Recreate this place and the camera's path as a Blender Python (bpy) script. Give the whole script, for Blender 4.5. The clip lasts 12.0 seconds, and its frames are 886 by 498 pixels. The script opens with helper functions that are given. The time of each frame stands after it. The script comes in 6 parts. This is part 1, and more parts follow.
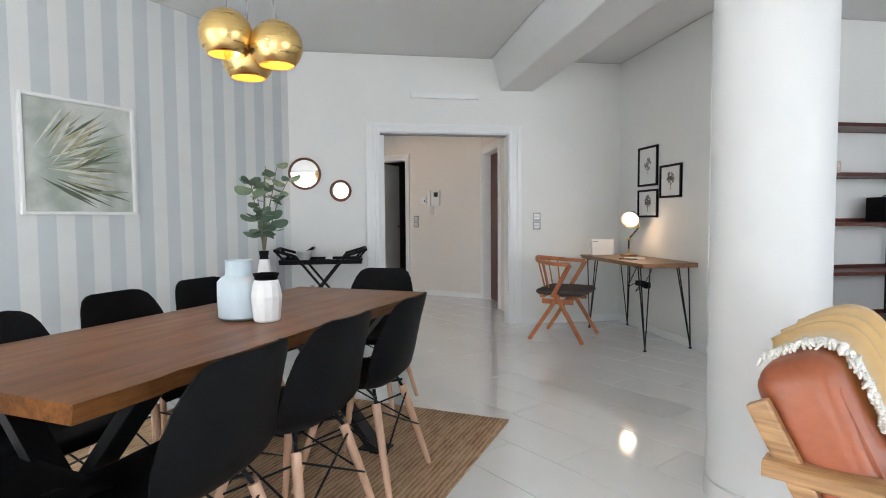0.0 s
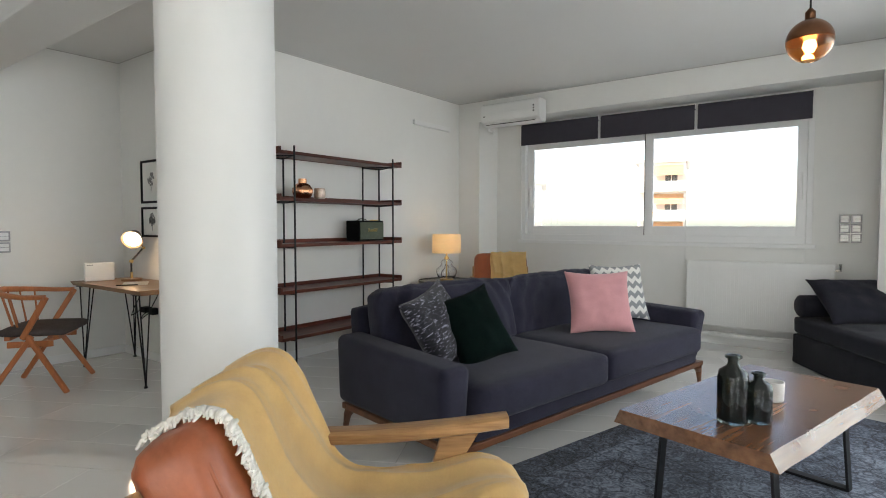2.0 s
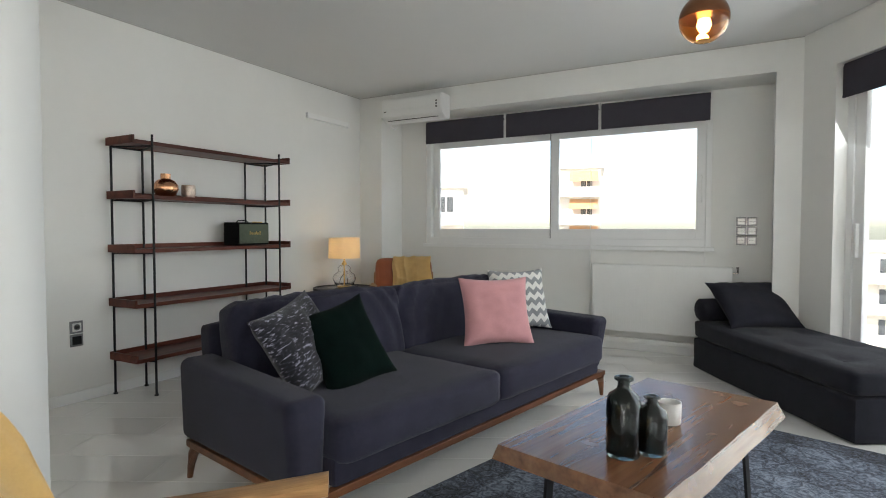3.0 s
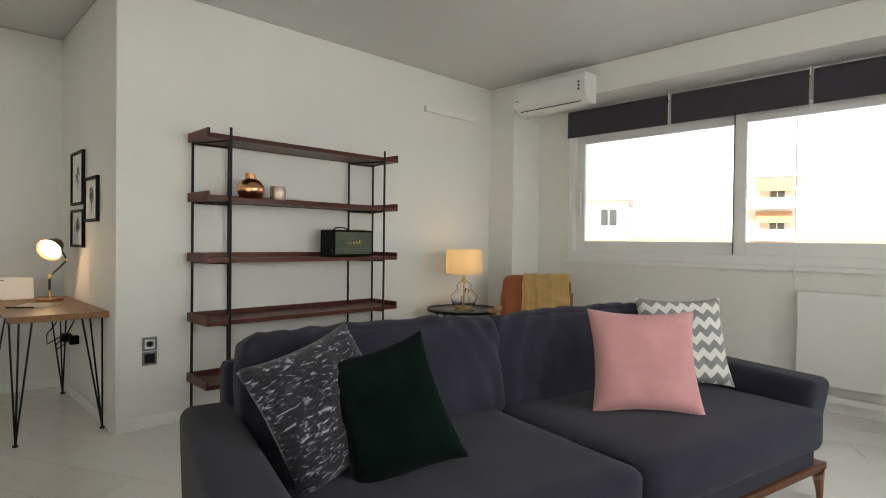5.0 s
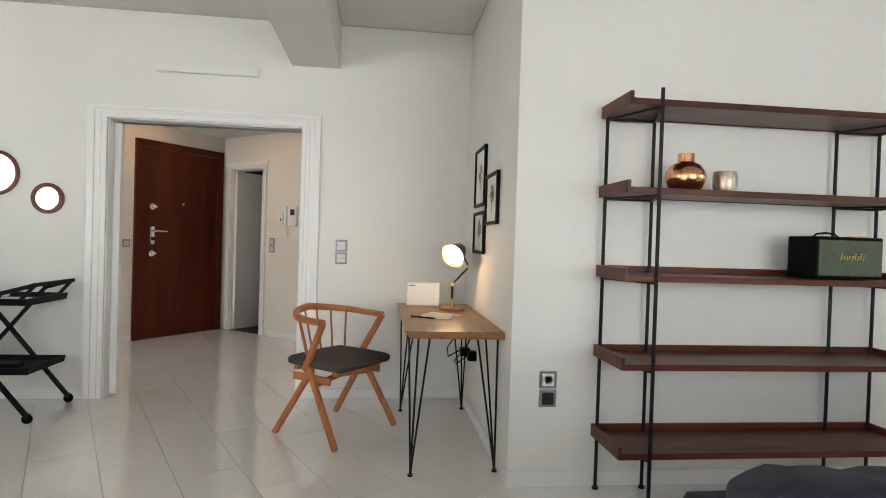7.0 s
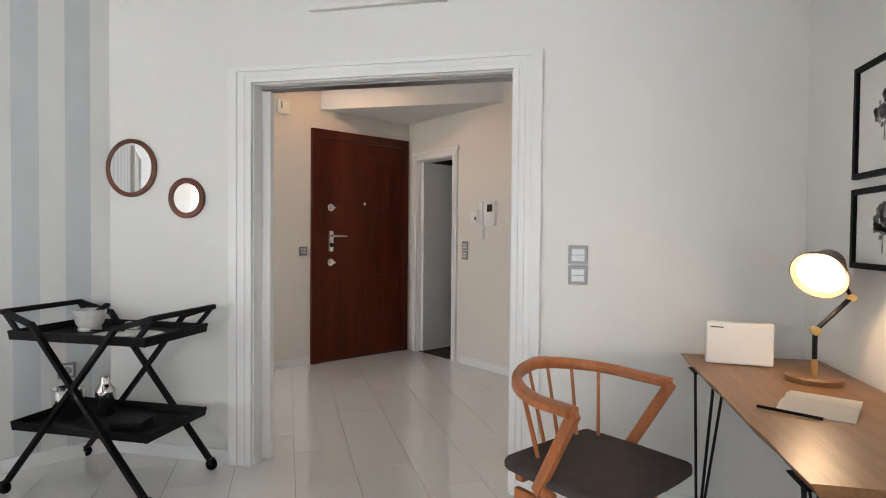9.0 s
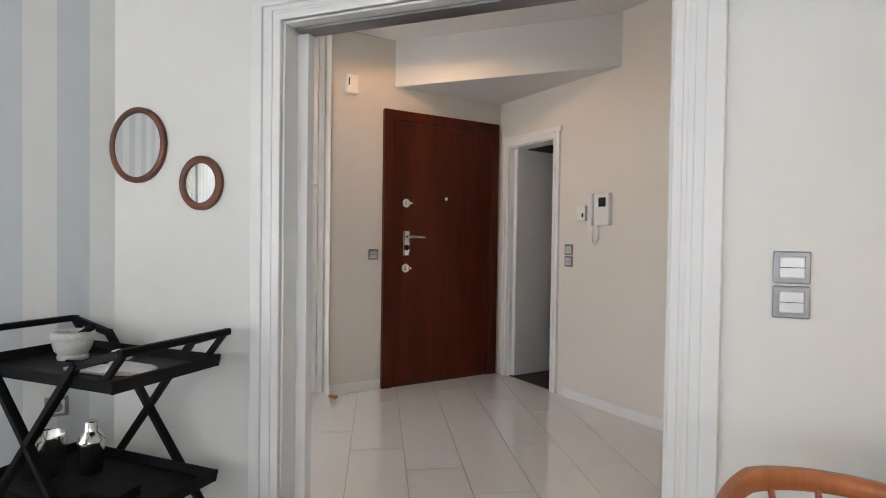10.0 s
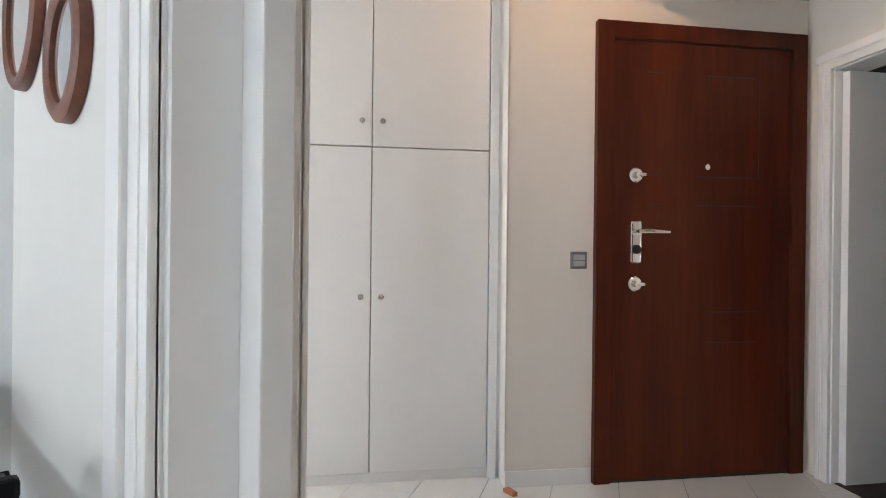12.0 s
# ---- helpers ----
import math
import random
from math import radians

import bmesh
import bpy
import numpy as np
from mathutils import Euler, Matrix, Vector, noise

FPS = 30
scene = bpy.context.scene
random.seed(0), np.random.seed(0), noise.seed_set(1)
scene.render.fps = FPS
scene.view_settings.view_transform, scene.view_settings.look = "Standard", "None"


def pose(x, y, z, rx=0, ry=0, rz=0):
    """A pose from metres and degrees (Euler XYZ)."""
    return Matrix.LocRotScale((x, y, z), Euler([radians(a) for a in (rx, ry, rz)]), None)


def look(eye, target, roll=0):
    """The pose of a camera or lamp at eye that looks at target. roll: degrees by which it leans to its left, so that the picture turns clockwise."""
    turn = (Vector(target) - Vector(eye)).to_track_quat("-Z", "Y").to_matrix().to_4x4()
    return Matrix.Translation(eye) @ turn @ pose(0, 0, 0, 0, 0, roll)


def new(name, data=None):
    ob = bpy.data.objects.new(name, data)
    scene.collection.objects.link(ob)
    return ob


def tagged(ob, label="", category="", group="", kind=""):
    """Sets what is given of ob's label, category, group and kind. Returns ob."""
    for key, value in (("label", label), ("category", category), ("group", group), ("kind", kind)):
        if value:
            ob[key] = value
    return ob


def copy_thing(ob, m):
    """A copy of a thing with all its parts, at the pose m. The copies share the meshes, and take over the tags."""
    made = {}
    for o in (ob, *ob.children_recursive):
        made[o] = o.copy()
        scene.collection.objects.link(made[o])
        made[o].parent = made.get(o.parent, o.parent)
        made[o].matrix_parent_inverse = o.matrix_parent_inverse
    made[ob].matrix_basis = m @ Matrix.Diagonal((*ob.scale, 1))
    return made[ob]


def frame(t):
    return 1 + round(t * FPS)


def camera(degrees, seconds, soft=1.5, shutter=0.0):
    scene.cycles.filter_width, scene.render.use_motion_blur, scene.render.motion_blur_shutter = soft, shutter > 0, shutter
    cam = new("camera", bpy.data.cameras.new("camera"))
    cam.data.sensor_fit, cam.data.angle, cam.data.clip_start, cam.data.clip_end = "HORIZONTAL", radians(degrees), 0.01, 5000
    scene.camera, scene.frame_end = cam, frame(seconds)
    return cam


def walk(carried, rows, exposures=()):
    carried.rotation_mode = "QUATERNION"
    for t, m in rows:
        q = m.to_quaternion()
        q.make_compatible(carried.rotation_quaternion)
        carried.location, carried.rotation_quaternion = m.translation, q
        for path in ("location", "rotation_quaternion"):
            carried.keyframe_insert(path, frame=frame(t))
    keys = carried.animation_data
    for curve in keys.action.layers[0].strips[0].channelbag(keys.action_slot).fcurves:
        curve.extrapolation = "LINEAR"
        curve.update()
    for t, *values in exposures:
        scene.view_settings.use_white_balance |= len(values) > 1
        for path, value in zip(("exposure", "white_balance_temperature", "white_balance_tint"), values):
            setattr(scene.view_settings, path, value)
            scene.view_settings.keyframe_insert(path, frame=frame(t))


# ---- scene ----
cam = camera(76.81, 12.0, soft=1.0)
# seconds, eye, target, roll
ROWS = [
    (0, (-0.121, -0.089, 1.119), (0.204, 1.882, 1.01), -0.4),
    (0.5, (-0.134, -0.097, 1.205), (0.767, 1.685, 1.083), 0.3),
    (1, (-0.064, -0.085, 1.23), (1.216, 1.447, 1.117), 0.4),
    (1.5, (0.108, -0.092, 1.225), (1.588, 1.25, 1.128), 0.2),
    (2, (0.292, -0.102, 1.227), (1.891, 1.095, 1.14), -0.0),
    (2.5, (0.533, -0.098, 1.216), (2.241, 0.94, 1.14), 0.1),
    (2.7, (0.637, -0.096, 1.215), (2.384, 0.875, 1.141), 0.0),
    (4.3, (1.458, 0.063, 1.182), (3.096, 1.21, 1.153), 0.6),
    (4.5, (1.554, 0.106, 1.195), (3.138, 1.325, 1.166), 0.6),
    (5, (1.791, 0.258, 1.187), (3.192, 1.685, 1.161), 0.7),
    (5.5, (1.97, 0.437, 1.184), (3.094, 2.091, 1.161), 1.1),
    (6, (2.073, 0.698, 1.153), (2.885, 2.526, 1.147), 1.4),
    (6.5, (2.128, 1.023, 1.167), (2.655, 2.953, 1.152), 1.6),
    (7, (2.089, 1.374, 1.19), (2.315, 3.361, 1.161), 1.8),
    (7.5, (1.985, 1.736, 1.218), (2.012, 3.735, 1.177), 1.4),
    (7.7, (1.929, 1.884, 1.223), (1.92, 3.884, 1.186), 1.4),
    (9.3, (1.698, 3.207, 1.205), (1.184, 5.139, 1.16), 0.5),
    (9.5, (1.65, 3.391, 1.194), (1.085, 5.309, 1.153), 0.6),
    (10, (1.487, 3.839, 1.197), (0.759, 5.701, 1.157), 0.8),
    (10.5, (1.273, 4.249, 1.193), (0.424, 6.059, 1.156), 0.6),
    (11, (1.063, 4.639, 1.185), (0.106, 6.394, 1.146), 0.6),
    (11.5, (0.919, 5.028, 1.178), (-0.236, 6.66, 1.135), 0.6),
    (12, (0.777, 5.343, 1.111), (-0.614, 6.78, 1.108), 0.6),
]
# seconds, stops, kelvin, tint
EXPOSURES = [(0.0, 1.87, 6330, 12), (0.5, 1.79, 6350, 11), (1.5, 1.64, 6700, 11), (2.5, 1.41, 6750, 9), (4.5, 1.42, 7200, 10), (5.5, 1.57, 7450, 9), (6.5, 1.86, 7200, 11),
             (7.0, 1.97, 6950, 11), (7.5, 1.97, 6800, 13), (9.5, 1.99, 6650, 14), (10.5, 2.05, 6550, 14), (11.5, 2.29, 6400, 13), (12.0, 2.36, 6250, 12)]
walk(cam, [(t, look(eye, target, roll)) for t, eye, target, roll in ROWS], EXPOSURES)

# ---------- world, sun, daylight ----------
world = bpy.data.worlds.new("sky")
scene.world = world
world.use_nodes = True
wn = world.node_tree.nodes
sky = wn.new("ShaderNodeTexSky")
sky.sky_type = "NISHITA"
sky.sun_disc = False
sky.sun_elevation = radians(42)
sky.sun_rotation = radians(-100)
sky.air_density, sky.dust_density = 1.0, 1.5
wn["Background"].inputs["Strength"].default_value = 0.15
world.node_tree.links.new(sky.outputs[0], wn["Background"].inputs["Color"])

sun = new("sun", bpy.data.lights.new("sun", "SUN"))
sun.data.energy, sun.data.angle, sun.data.color = 3.6, radians(0.5), (1.0, 0.95, 0.88)
sun.matrix_world = look((0, 0, 0), (0.73, -0.13, -0.67))


def area_light(name, eye, target, w, h, power, color):
    ob = new(name, bpy.data.lights.new(name, "AREA"))
    ob.data.shape, ob.data.size, ob.data.size_y = "RECTANGLE", w, h
    ob.data.energy, ob.data.color = power, color
    ob.matrix_world = look(eye, target)
    return ob


def bulb_light(name, place, power, color, radius=0.03):
    ob = new(name, bpy.data.lights.new(name, "POINT"))
    ob.data.energy, ob.data.color, ob.data.shadow_soft_size = power, color, radius
    ob.location = place
    return ob


def spot_light(name, place, power, color):
    """A reflector bulb that shines straight down in a wide cone."""
    ob = new(name, bpy.data.lights.new(name, "SPOT"))
    ob.data.energy, ob.data.color, ob.data.shadow_soft_size = power, color, 0.03
    ob.data.spot_size, ob.data.spot_blend = radians(172), 0.3
    ob.location = place
    return ob


WARM = (1.0, 0.62, 0.30)
# daylight through the balcony doors behind the sitting area and behind the dining area
area_light("balcony_daylight", (4.45, -2.0, 1.30), (3.9, -1.15, 0.72), 3.9, 2.2, 27, (0.90, 0.96, 1.0))
area_light("dining_daylight", (-1.0, -3.35, 1.30), (-1.0, -2.35, 0.72), 2.9, 2.2, 21, (0.86, 0.94, 1.0))

# added fill from the west, through unseen doors beside the dining area
area_light("west_fill_daylight", (-3.80, -0.35, 1.30), (-2.80, -0.35, 0.85), 2.9, 2.2, 13, (0.88, 0.95, 1.0))

# ---------- materials ----------


def mat(name, color, rough=0.6, metal=0.0, vary=0.12, scale=6.0, bump=0.0, bump_scale=60.0, stretch=(1, 1, 1), coat=0.0, sheen=0.0, per_piece=0.0, spec=0.5):
    m = bpy.data.materials.new(name)
    m.use_nodes = True
    nt = m.node_tree
    N, L = nt.nodes, nt.links
    b = N["Principled BSDF"]
    b.inputs["Roughness"].default_value = rough
    b.inputs["Metallic"].default_value = metal
    b.inputs["Coat Weight"].default_value = coat
    b.inputs["Coat Roughness"].default_value = 0.06
    b.inputs["Sheen Weight"].default_value = sheen
    b.inputs["Specular IOR Level"].default_value = spec
    tc, mp = N.new("ShaderNodeTexCoord"), N.new("ShaderNodeMapping")
    mp.inputs["Scale"].default_value = stretch
    L.new(tc.outputs["Object"], mp.inputs["Vector"])
    n1, n2 = N.new("ShaderNodeTexNoise"), N.new("ShaderNodeTexNoise")
    n1.inputs["Scale"].default_value, n1.inputs["Detail"].default_value = scale, 4
    n2.inputs["Scale"].default_value, n2.inputs["Detail"].default_value = scale * 9, 3
    for n in (n1, n2):
        L.new(mp.outputs["Vector"], n.inputs["Vector"])
    add = N.new("ShaderNodeMath")
    add.operation = "MULTIPLY_ADD"
    add.inputs[1].default_value = 0.4
    L.new(n2.outputs["Fac"], add.inputs[0])
    L.new(n1.outputs["Fac"], add.inputs[2])
    fac = add.outputs[0]
    if per_piece:
        oi, ad2 = N.new("ShaderNodeObjectInfo"), N.new("ShaderNodeMath")
        ad2.operation = "MULTIPLY_ADD"
        ad2.inputs[1].default_value = per_piece
        L.new(oi.outputs["Random"], ad2.inputs[0])
        L.new(fac, ad2.inputs[2])
        fac = ad2.outputs[0]
    ramp = N.new("ShaderNodeValToRGB")
    c = Vector(color[:3])
    e = ramp.color_ramp.elements
    e[0].position, e[1].position = 0.45, 0.95
    e[0].color = (*(c * (1 - vary)), 1)
    e[1].color = (*[min(1, v) for v in c * (1 + vary)], 1)
    L.new(fac, ramp.inputs["Fac"])
    L.new(ramp.outputs["Color"], b.inputs["Base Color"])
    rr = N.new("ShaderNodeMapRange")
    rr.inputs["To Min"].default_value, rr.inputs["To Max"].default_value = max(0.02, rough - 0.06), min(1, rough + 0.08)
    L.new(n1.outputs["Fac"], rr.inputs["Value"])
    L.new(rr.outputs[0], b.inputs["Roughness"])
    if bump:
        n3, bp = N.new("ShaderNodeTexNoise"), N.new("ShaderNodeBump")
        n3.inputs["Scale"].default_value, n3.inputs["Detail"].default_value = bump_scale, 3
        bp.inputs["Strength"].default_value, bp.inputs["Distance"].default_value = bump, 0.004
        L.new(mp.outputs["Vector"], n3.inputs["Vector"])
        L.new(n3.outputs["Fac"], bp.inputs["Height"])
        L.new(bp.outputs["Normal"], b.inputs["Normal"])
    return m


def wood(name, dark, light, rough=0.4, axis=0, scale=3.0, coat=0.0, bump=0.08, spec=0.5):
    """Long grain along one object axis."""
    m = mat(name, light, rough, coat=coat, spec=spec)
    nt = m.node_tree
    N, L = nt.nodes, nt.links
    b = N["Principled BSDF"]
    tc, mp = N.new("ShaderNodeTexCoord"), N.new("ShaderNodeMapping")
    s = [14.0, 14.0, 14.0]
    s[axis] = 0.9
    mp.inputs["Scale"].default_value = s
    L.new(tc.outputs["Object"], mp.inputs["Vector"])
    n1, n2 = N.new("ShaderNodeTexNoise"), N.new("ShaderNodeTexNoise")
    n1.inputs["Scale"].default_value, n1.inputs["Detail"].default_value, n1.inputs["Distortion"].default_value = scale * 0.35, 5, 1.2
    n2.inputs["Scale"].default_value, n2.inputs["Detail"].default_value = scale * 3, 3
    for n in (n1, n2):
        L.new(mp.outputs["Vector"], n.inputs["Vector"])
    add = N.new("ShaderNodeMath")
    add.operation = "MULTIPLY_ADD"
    add.inputs[1].default_value = 0.5
    L.new(n2.outputs["Fac"], add.inputs[0])
    L.new(n1.outputs["Fac"], add.inputs[2])
    ramp = N.new("ShaderNodeValToRGB")
    e = ramp.color_ramp.elements
    e[0].position, e[1].position = 0.5, 1.0
    e[0].color, e[1].color = (*dark, 1), (*light, 1)
    L.new(add.outputs[0], ramp.inputs["Fac"])
    L.new(ramp.outputs["Color"], b.inputs["Base Color"])
    bp = N.new("ShaderNodeBump")
    bp.inputs["Strength"].default_value, bp.inputs["Distance"].default_value = bump, 0.003
    L.new(add.outputs[0], bp.inputs["Height"])
    L.new(bp.outputs["Normal"], b.inputs["Normal"])
    return m


def woven(name, dark, light):
    """Braided natural fibre in rows along x."""
    m = mat(name, light, 0.95, spec=0.1)
    N, L = m.node_tree.nodes, m.node_tree.links
    b = N["Principled BSDF"]
    tc, wv, ns, mx, rp, bp = N.new("ShaderNodeTexCoord"), N.new("ShaderNodeTexWave"), N.new("ShaderNodeTexNoise"), N.new("ShaderNodeMath"), N.new("ShaderNodeValToRGB"), N.new("ShaderNodeBump")
    mp = N.new("ShaderNodeMapping")
    mp.inputs["Scale"].default_value = (0.25, 1, 1)
    wv.bands_direction = "Y"
    wv.inputs["Scale"].default_value, wv.inputs["Distortion"].default_value, wv.inputs["Detail Scale"].default_value = 14.0, 2.2, 3.0
    ns.inputs["Scale"].default_value, ns.inputs["Detail"].default_value = 34, 6
    mx.operation = "MULTIPLY_ADD"
    mx.inputs[1].default_value = 0.35
    L.new(tc.outputs["Object"], mp.inputs["Vector"])
    L.new(mp.outputs["Vector"], ns.inputs["Vector"])
    L.new(tc.outputs["Object"], wv.inputs["Vector"])
    L.new(wv.outputs["Fac"], mx.inputs[0])
    L.new(ns.outputs["Fac"], mx.inputs[2])
    e = rp.color_ramp.elements
    e[0].position, e[1].position = 0.40, 0.85
    e[0].color, e[1].color = (*dark, 1), (*light, 1)
    L.new(mx.outputs[0], rp.inputs["Fac"])
    L.new(rp.outputs["Color"], b.inputs["Base Color"])
    bp.inputs["Strength"].default_value, bp.inputs["Distance"].default_value = 0.8, 0.006
    L.new(mx.outputs[0], bp.inputs["Height"])
    L.new(bp.outputs["Normal"], b.inputs["Normal"])
    return m


def glass_mat(name, color=(1, 1, 1), rough=0.0, ior=1.45):
    m = bpy.data.materials.new(name)
    m.use_nodes = True
    b = m.node_tree.nodes["Principled BSDF"]
    b.inputs["Base Color"].default_value = (*color, 1)
    b.inputs["Transmission Weight"].default_value = 1.0
    b.inputs["Roughness"].default_value = rough
    b.inputs["IOR"].default_value = ior
    return m


def glow_mat(name, color, strength):
    m = bpy.data.materials.new(name)
    m.use_nodes = True
    b = m.node_tree.nodes["Principled BSDF"]
    b.inputs["Base Color"].default_value = (*color, 1)
    b.inputs["Emission Color"].default_value = (*color, 1)
    b.inputs["Emission Strength"].default_value = strength
    return m


M_WALL = mat("wall_paint", (0.78, 0.775, 0.745), 0.75, vary=0.02, scale=1.5, bump=0.05, bump_scale=160)
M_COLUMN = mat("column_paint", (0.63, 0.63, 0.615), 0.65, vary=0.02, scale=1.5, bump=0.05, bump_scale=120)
# hall walls: the warmth of the lamplight is put into this cream
M_HALL = mat("lamp_warmed_cream", (0.765, 0.72, 0.66), 0.75, vary=0.02, scale=1.5, bump=0.05, bump_scale=160)
M_CEIL = mat("ceiling_paint", (0.70, 0.70, 0.685), 0.85, vary=0.015, scale=1.0)
M_TRIM = mat("white_lacquer", (0.82, 0.82, 0.81), 0.32, vary=0.015, scale=3)
M_TILE = mat("glazed_tile", (0.87, 0.86, 0.83), 0.08, vary=0.025, scale=1.3, bump=0.006, bump_scale=25, per_piece=0.35, spec=0.9, coat=0.7)
M_GROUT = mat("tile_joint", (0.42, 0.40, 0.36), 0.8, vary=0.1)
M_WHITE = mat("white_plastic", (0.80, 0.80, 0.78), 0.35, vary=0.02)
M_SILVER = mat("silver_plastic", (0.27, 0.27, 0.28), 0.36, metal=0.75, vary=0.08)
M_ROCKER = mat("silver_rocker", (0.58, 0.58, 0.58), 0.38, metal=0.5, vary=0.05)
M_CHROME = mat("chrome", (0.75, 0.74, 0.72), 0.14, metal=1.0, vary=0.04)
M_BLACK = mat("black_metal", (0.006, 0.006, 0.007), 0.45, vary=0.25, bump=0.04, bump_scale=200, spec=0.3)
M_BLACKP = mat("black_plastic", (0.0045, 0.0045, 0.005), 0.5, vary=0.25, scale=9, bump=0.05, bump_scale=300, spec=0.08)
M_BLACKW = mat("black_painted_wood", (0.006, 0.006, 0.007), 0.5, vary=0.3, scale=8, spec=0.16)
M_BRASS = mat("brushed_brass", (0.72, 0.50, 0.20), 0.28, metal=1.0, vary=0.12, scale=8, stretch=(1, 1, 12))
M_COPPER = mat("copper", (0.80, 0.40, 0.22), 0.2, metal=1.0, vary=0.15, scale=12)
M_TABLE = wood("walnut_table", (0.085, 0.031, 0.009), (0.26, 0.105, 0.034), 0.34, axis=0, scale=2.2, spec=0.16)
M_SLAB = wood("acacia_slab", (0.085, 0.034, 0.015), (0.24, 0.11, 0.050), 0.24, axis=0, scale=1.1, bump=0.004, spec=0.9)
M_DESKW = wood("oiled_desk_wood", (0.15, 0.064, 0.022), (0.31, 0.155, 0.058), 0.36, axis=1, scale=2.4)
M_TEAK = wood("teak", (0.34, 0.105, 0.032), (0.53, 0.18, 0.060), 0.38, axis=2, scale=2.0)
M_WALNUT = wood("walnut_base", (0.075, 0.026, 0.010), (0.20, 0.075, 0.030), 0.36, axis=0, scale=2.0)
M_OAK = wood("oak", (0.17, 0.072, 0.024), (0.52, 0.30, 0.13), 0.40, axis=1, scale=3.4)
M_BEECH = wood("beech_leg", (0.46, 0.27, 0.17), (0.64, 0.41, 0.28), 0.45, axis=2, scale=1.5)
M_ROSE = wood("rosewood_shelf", (0.060, 0.015, 0.009), (0.15, 0.040, 0.023), 0.36, axis=0, scale=2.0, spec=0.3)
M_DOOR = wood("mahogany_door", (0.046, 0.008, 0.0035), (0.110, 0.022, 0.0075), 0.34, axis=2, scale=0.9, bump=0.03, spec=0.2)
M_MIRWOOD = wood("mirror_wood", (0.075, 0.022, 0.012), (0.20, 0.062, 0.030), 0.4, axis=0, scale=2)
M_LEATHER = mat("cognac_leather", (0.30, 0.082, 0.032), 0.38, vary=0.22, scale=7, bump=0.25, bump_scale=45)
M_SOFA = mat("slate_blue_velvet", (0.028, 0.0275, 0.046), 0.85, vary=0.20, scale=7, bump=0.45, bump_scale=420, sheen=0.10, spec=0.10)
M_DAYBED = mat("charcoal_linen", (0.018, 0.018, 0.025), 0.9, vary=0.2, scale=9, bump=0.4, bump_scale=400, sheen=0.06, spec=0.12)
M_PINK = mat("pink_cotton", (0.60, 0.30, 0.315), 0.9, vary=0.06, scale=10, bump=0.3, bump_scale=380, sheen=0.2, spec=0.12)
M_GREEN = mat("bottle_green_velvet", (0.0015, 0.0062, 0.0052), 0.9, vary=0.4, scale=8, bump=0.3, bump_scale=300, sheen=0.03, spec=0.06)
M_YELLOW = mat("mustard_wool", (0.97, 0.665, 0.285), 0.95, vary=0.08, scale=14, bump=0.22, bump_scale=300, sheen=0.6, spec=0.12)
M_FRINGE = mat("white_yarn", (0.75, 0.72, 0.66), 0.95, vary=0.06, bump=0.4, bump_scale=200)
M_GREYFAB = mat("grey_seat_fabric", (0.085, 0.070, 0.066), 0.9, vary=0.15, scale=20, bump=0.4, bump_scale=420, spec=0.12)
M_BLIND = mat("grey_blind_fabric", (0.060, 0.055, 0.068), 0.9, vary=0.06, scale=18, bump=0.2, bump_scale=500, spec=0.12)
M_PAPER = mat("paper", (0.80, 0.79, 0.75), 0.8, vary=0.02)
M_MARBLE = mat("white_marble", (0.66, 0.65, 0.63), 0.3, vary=0.22, scale=9)
M_BLUECER = mat("pale_blue_ceramic", (0.50, 0.58, 0.62), 0.35, vary=0.05, scale=8)
M_WHITECER = mat("white_ceramic", (0.76, 0.75, 0.73), 0.4, vary=0.03, scale=8)
M_LEAF = mat("eucalyptus_leaf", (0.085, 0.13, 0.085), 0.6, vary=0.35, scale=9, per_piece=0.5)
M_STEM = mat("stem", (0.16, 0.13, 0.075), 0.7, vary=0.2)
M_JUTE = woven("jute", (0.30, 0.175, 0.095), (0.56, 0.38, 0.235))
M_GLASS = glass_mat("clear_glass")
M_SMOKE = glass_mat("smoked_glass", (0.10, 0.12, 0.11), 0.02)
M_AMBER = glass_mat("amber_glass", (0.92, 0.52, 0.22), 0.0)
M_MIRROR = mat("mirror_silver", (0.90, 0.90, 0.90), 0.02, metal=1.0, vary=0.0)
for link in list(M_MIRROR.node_tree.links):
    if link.to_socket.name == "Roughness":
        M_MIRROR.node_tree.links.remove(link)
M_BULB = glow_mat("warm_bulb", (1.0, 0.70, 0.38), 7.0)
M_LAMPWHITE = glow_mat("lit_reflector", (1.0, 0.86, 0.66), 3.0)
M_SCREEN = mat("dark_screen", (0.02, 0.022, 0.025), 0.15, vary=0.05)
# grey that paints shade into narrow gaps: ceiling edges, closet doors
M_GAP_SHADE = mat("gap_shade_grey", (0.50, 0.49, 0.46), 0.9, vary=0.1)
# near-black: the unlit room has its darkness put into this colour
M_DARK = mat("painted_dark", (0.035, 0.030, 0.028), 0.7, vary=0.2)


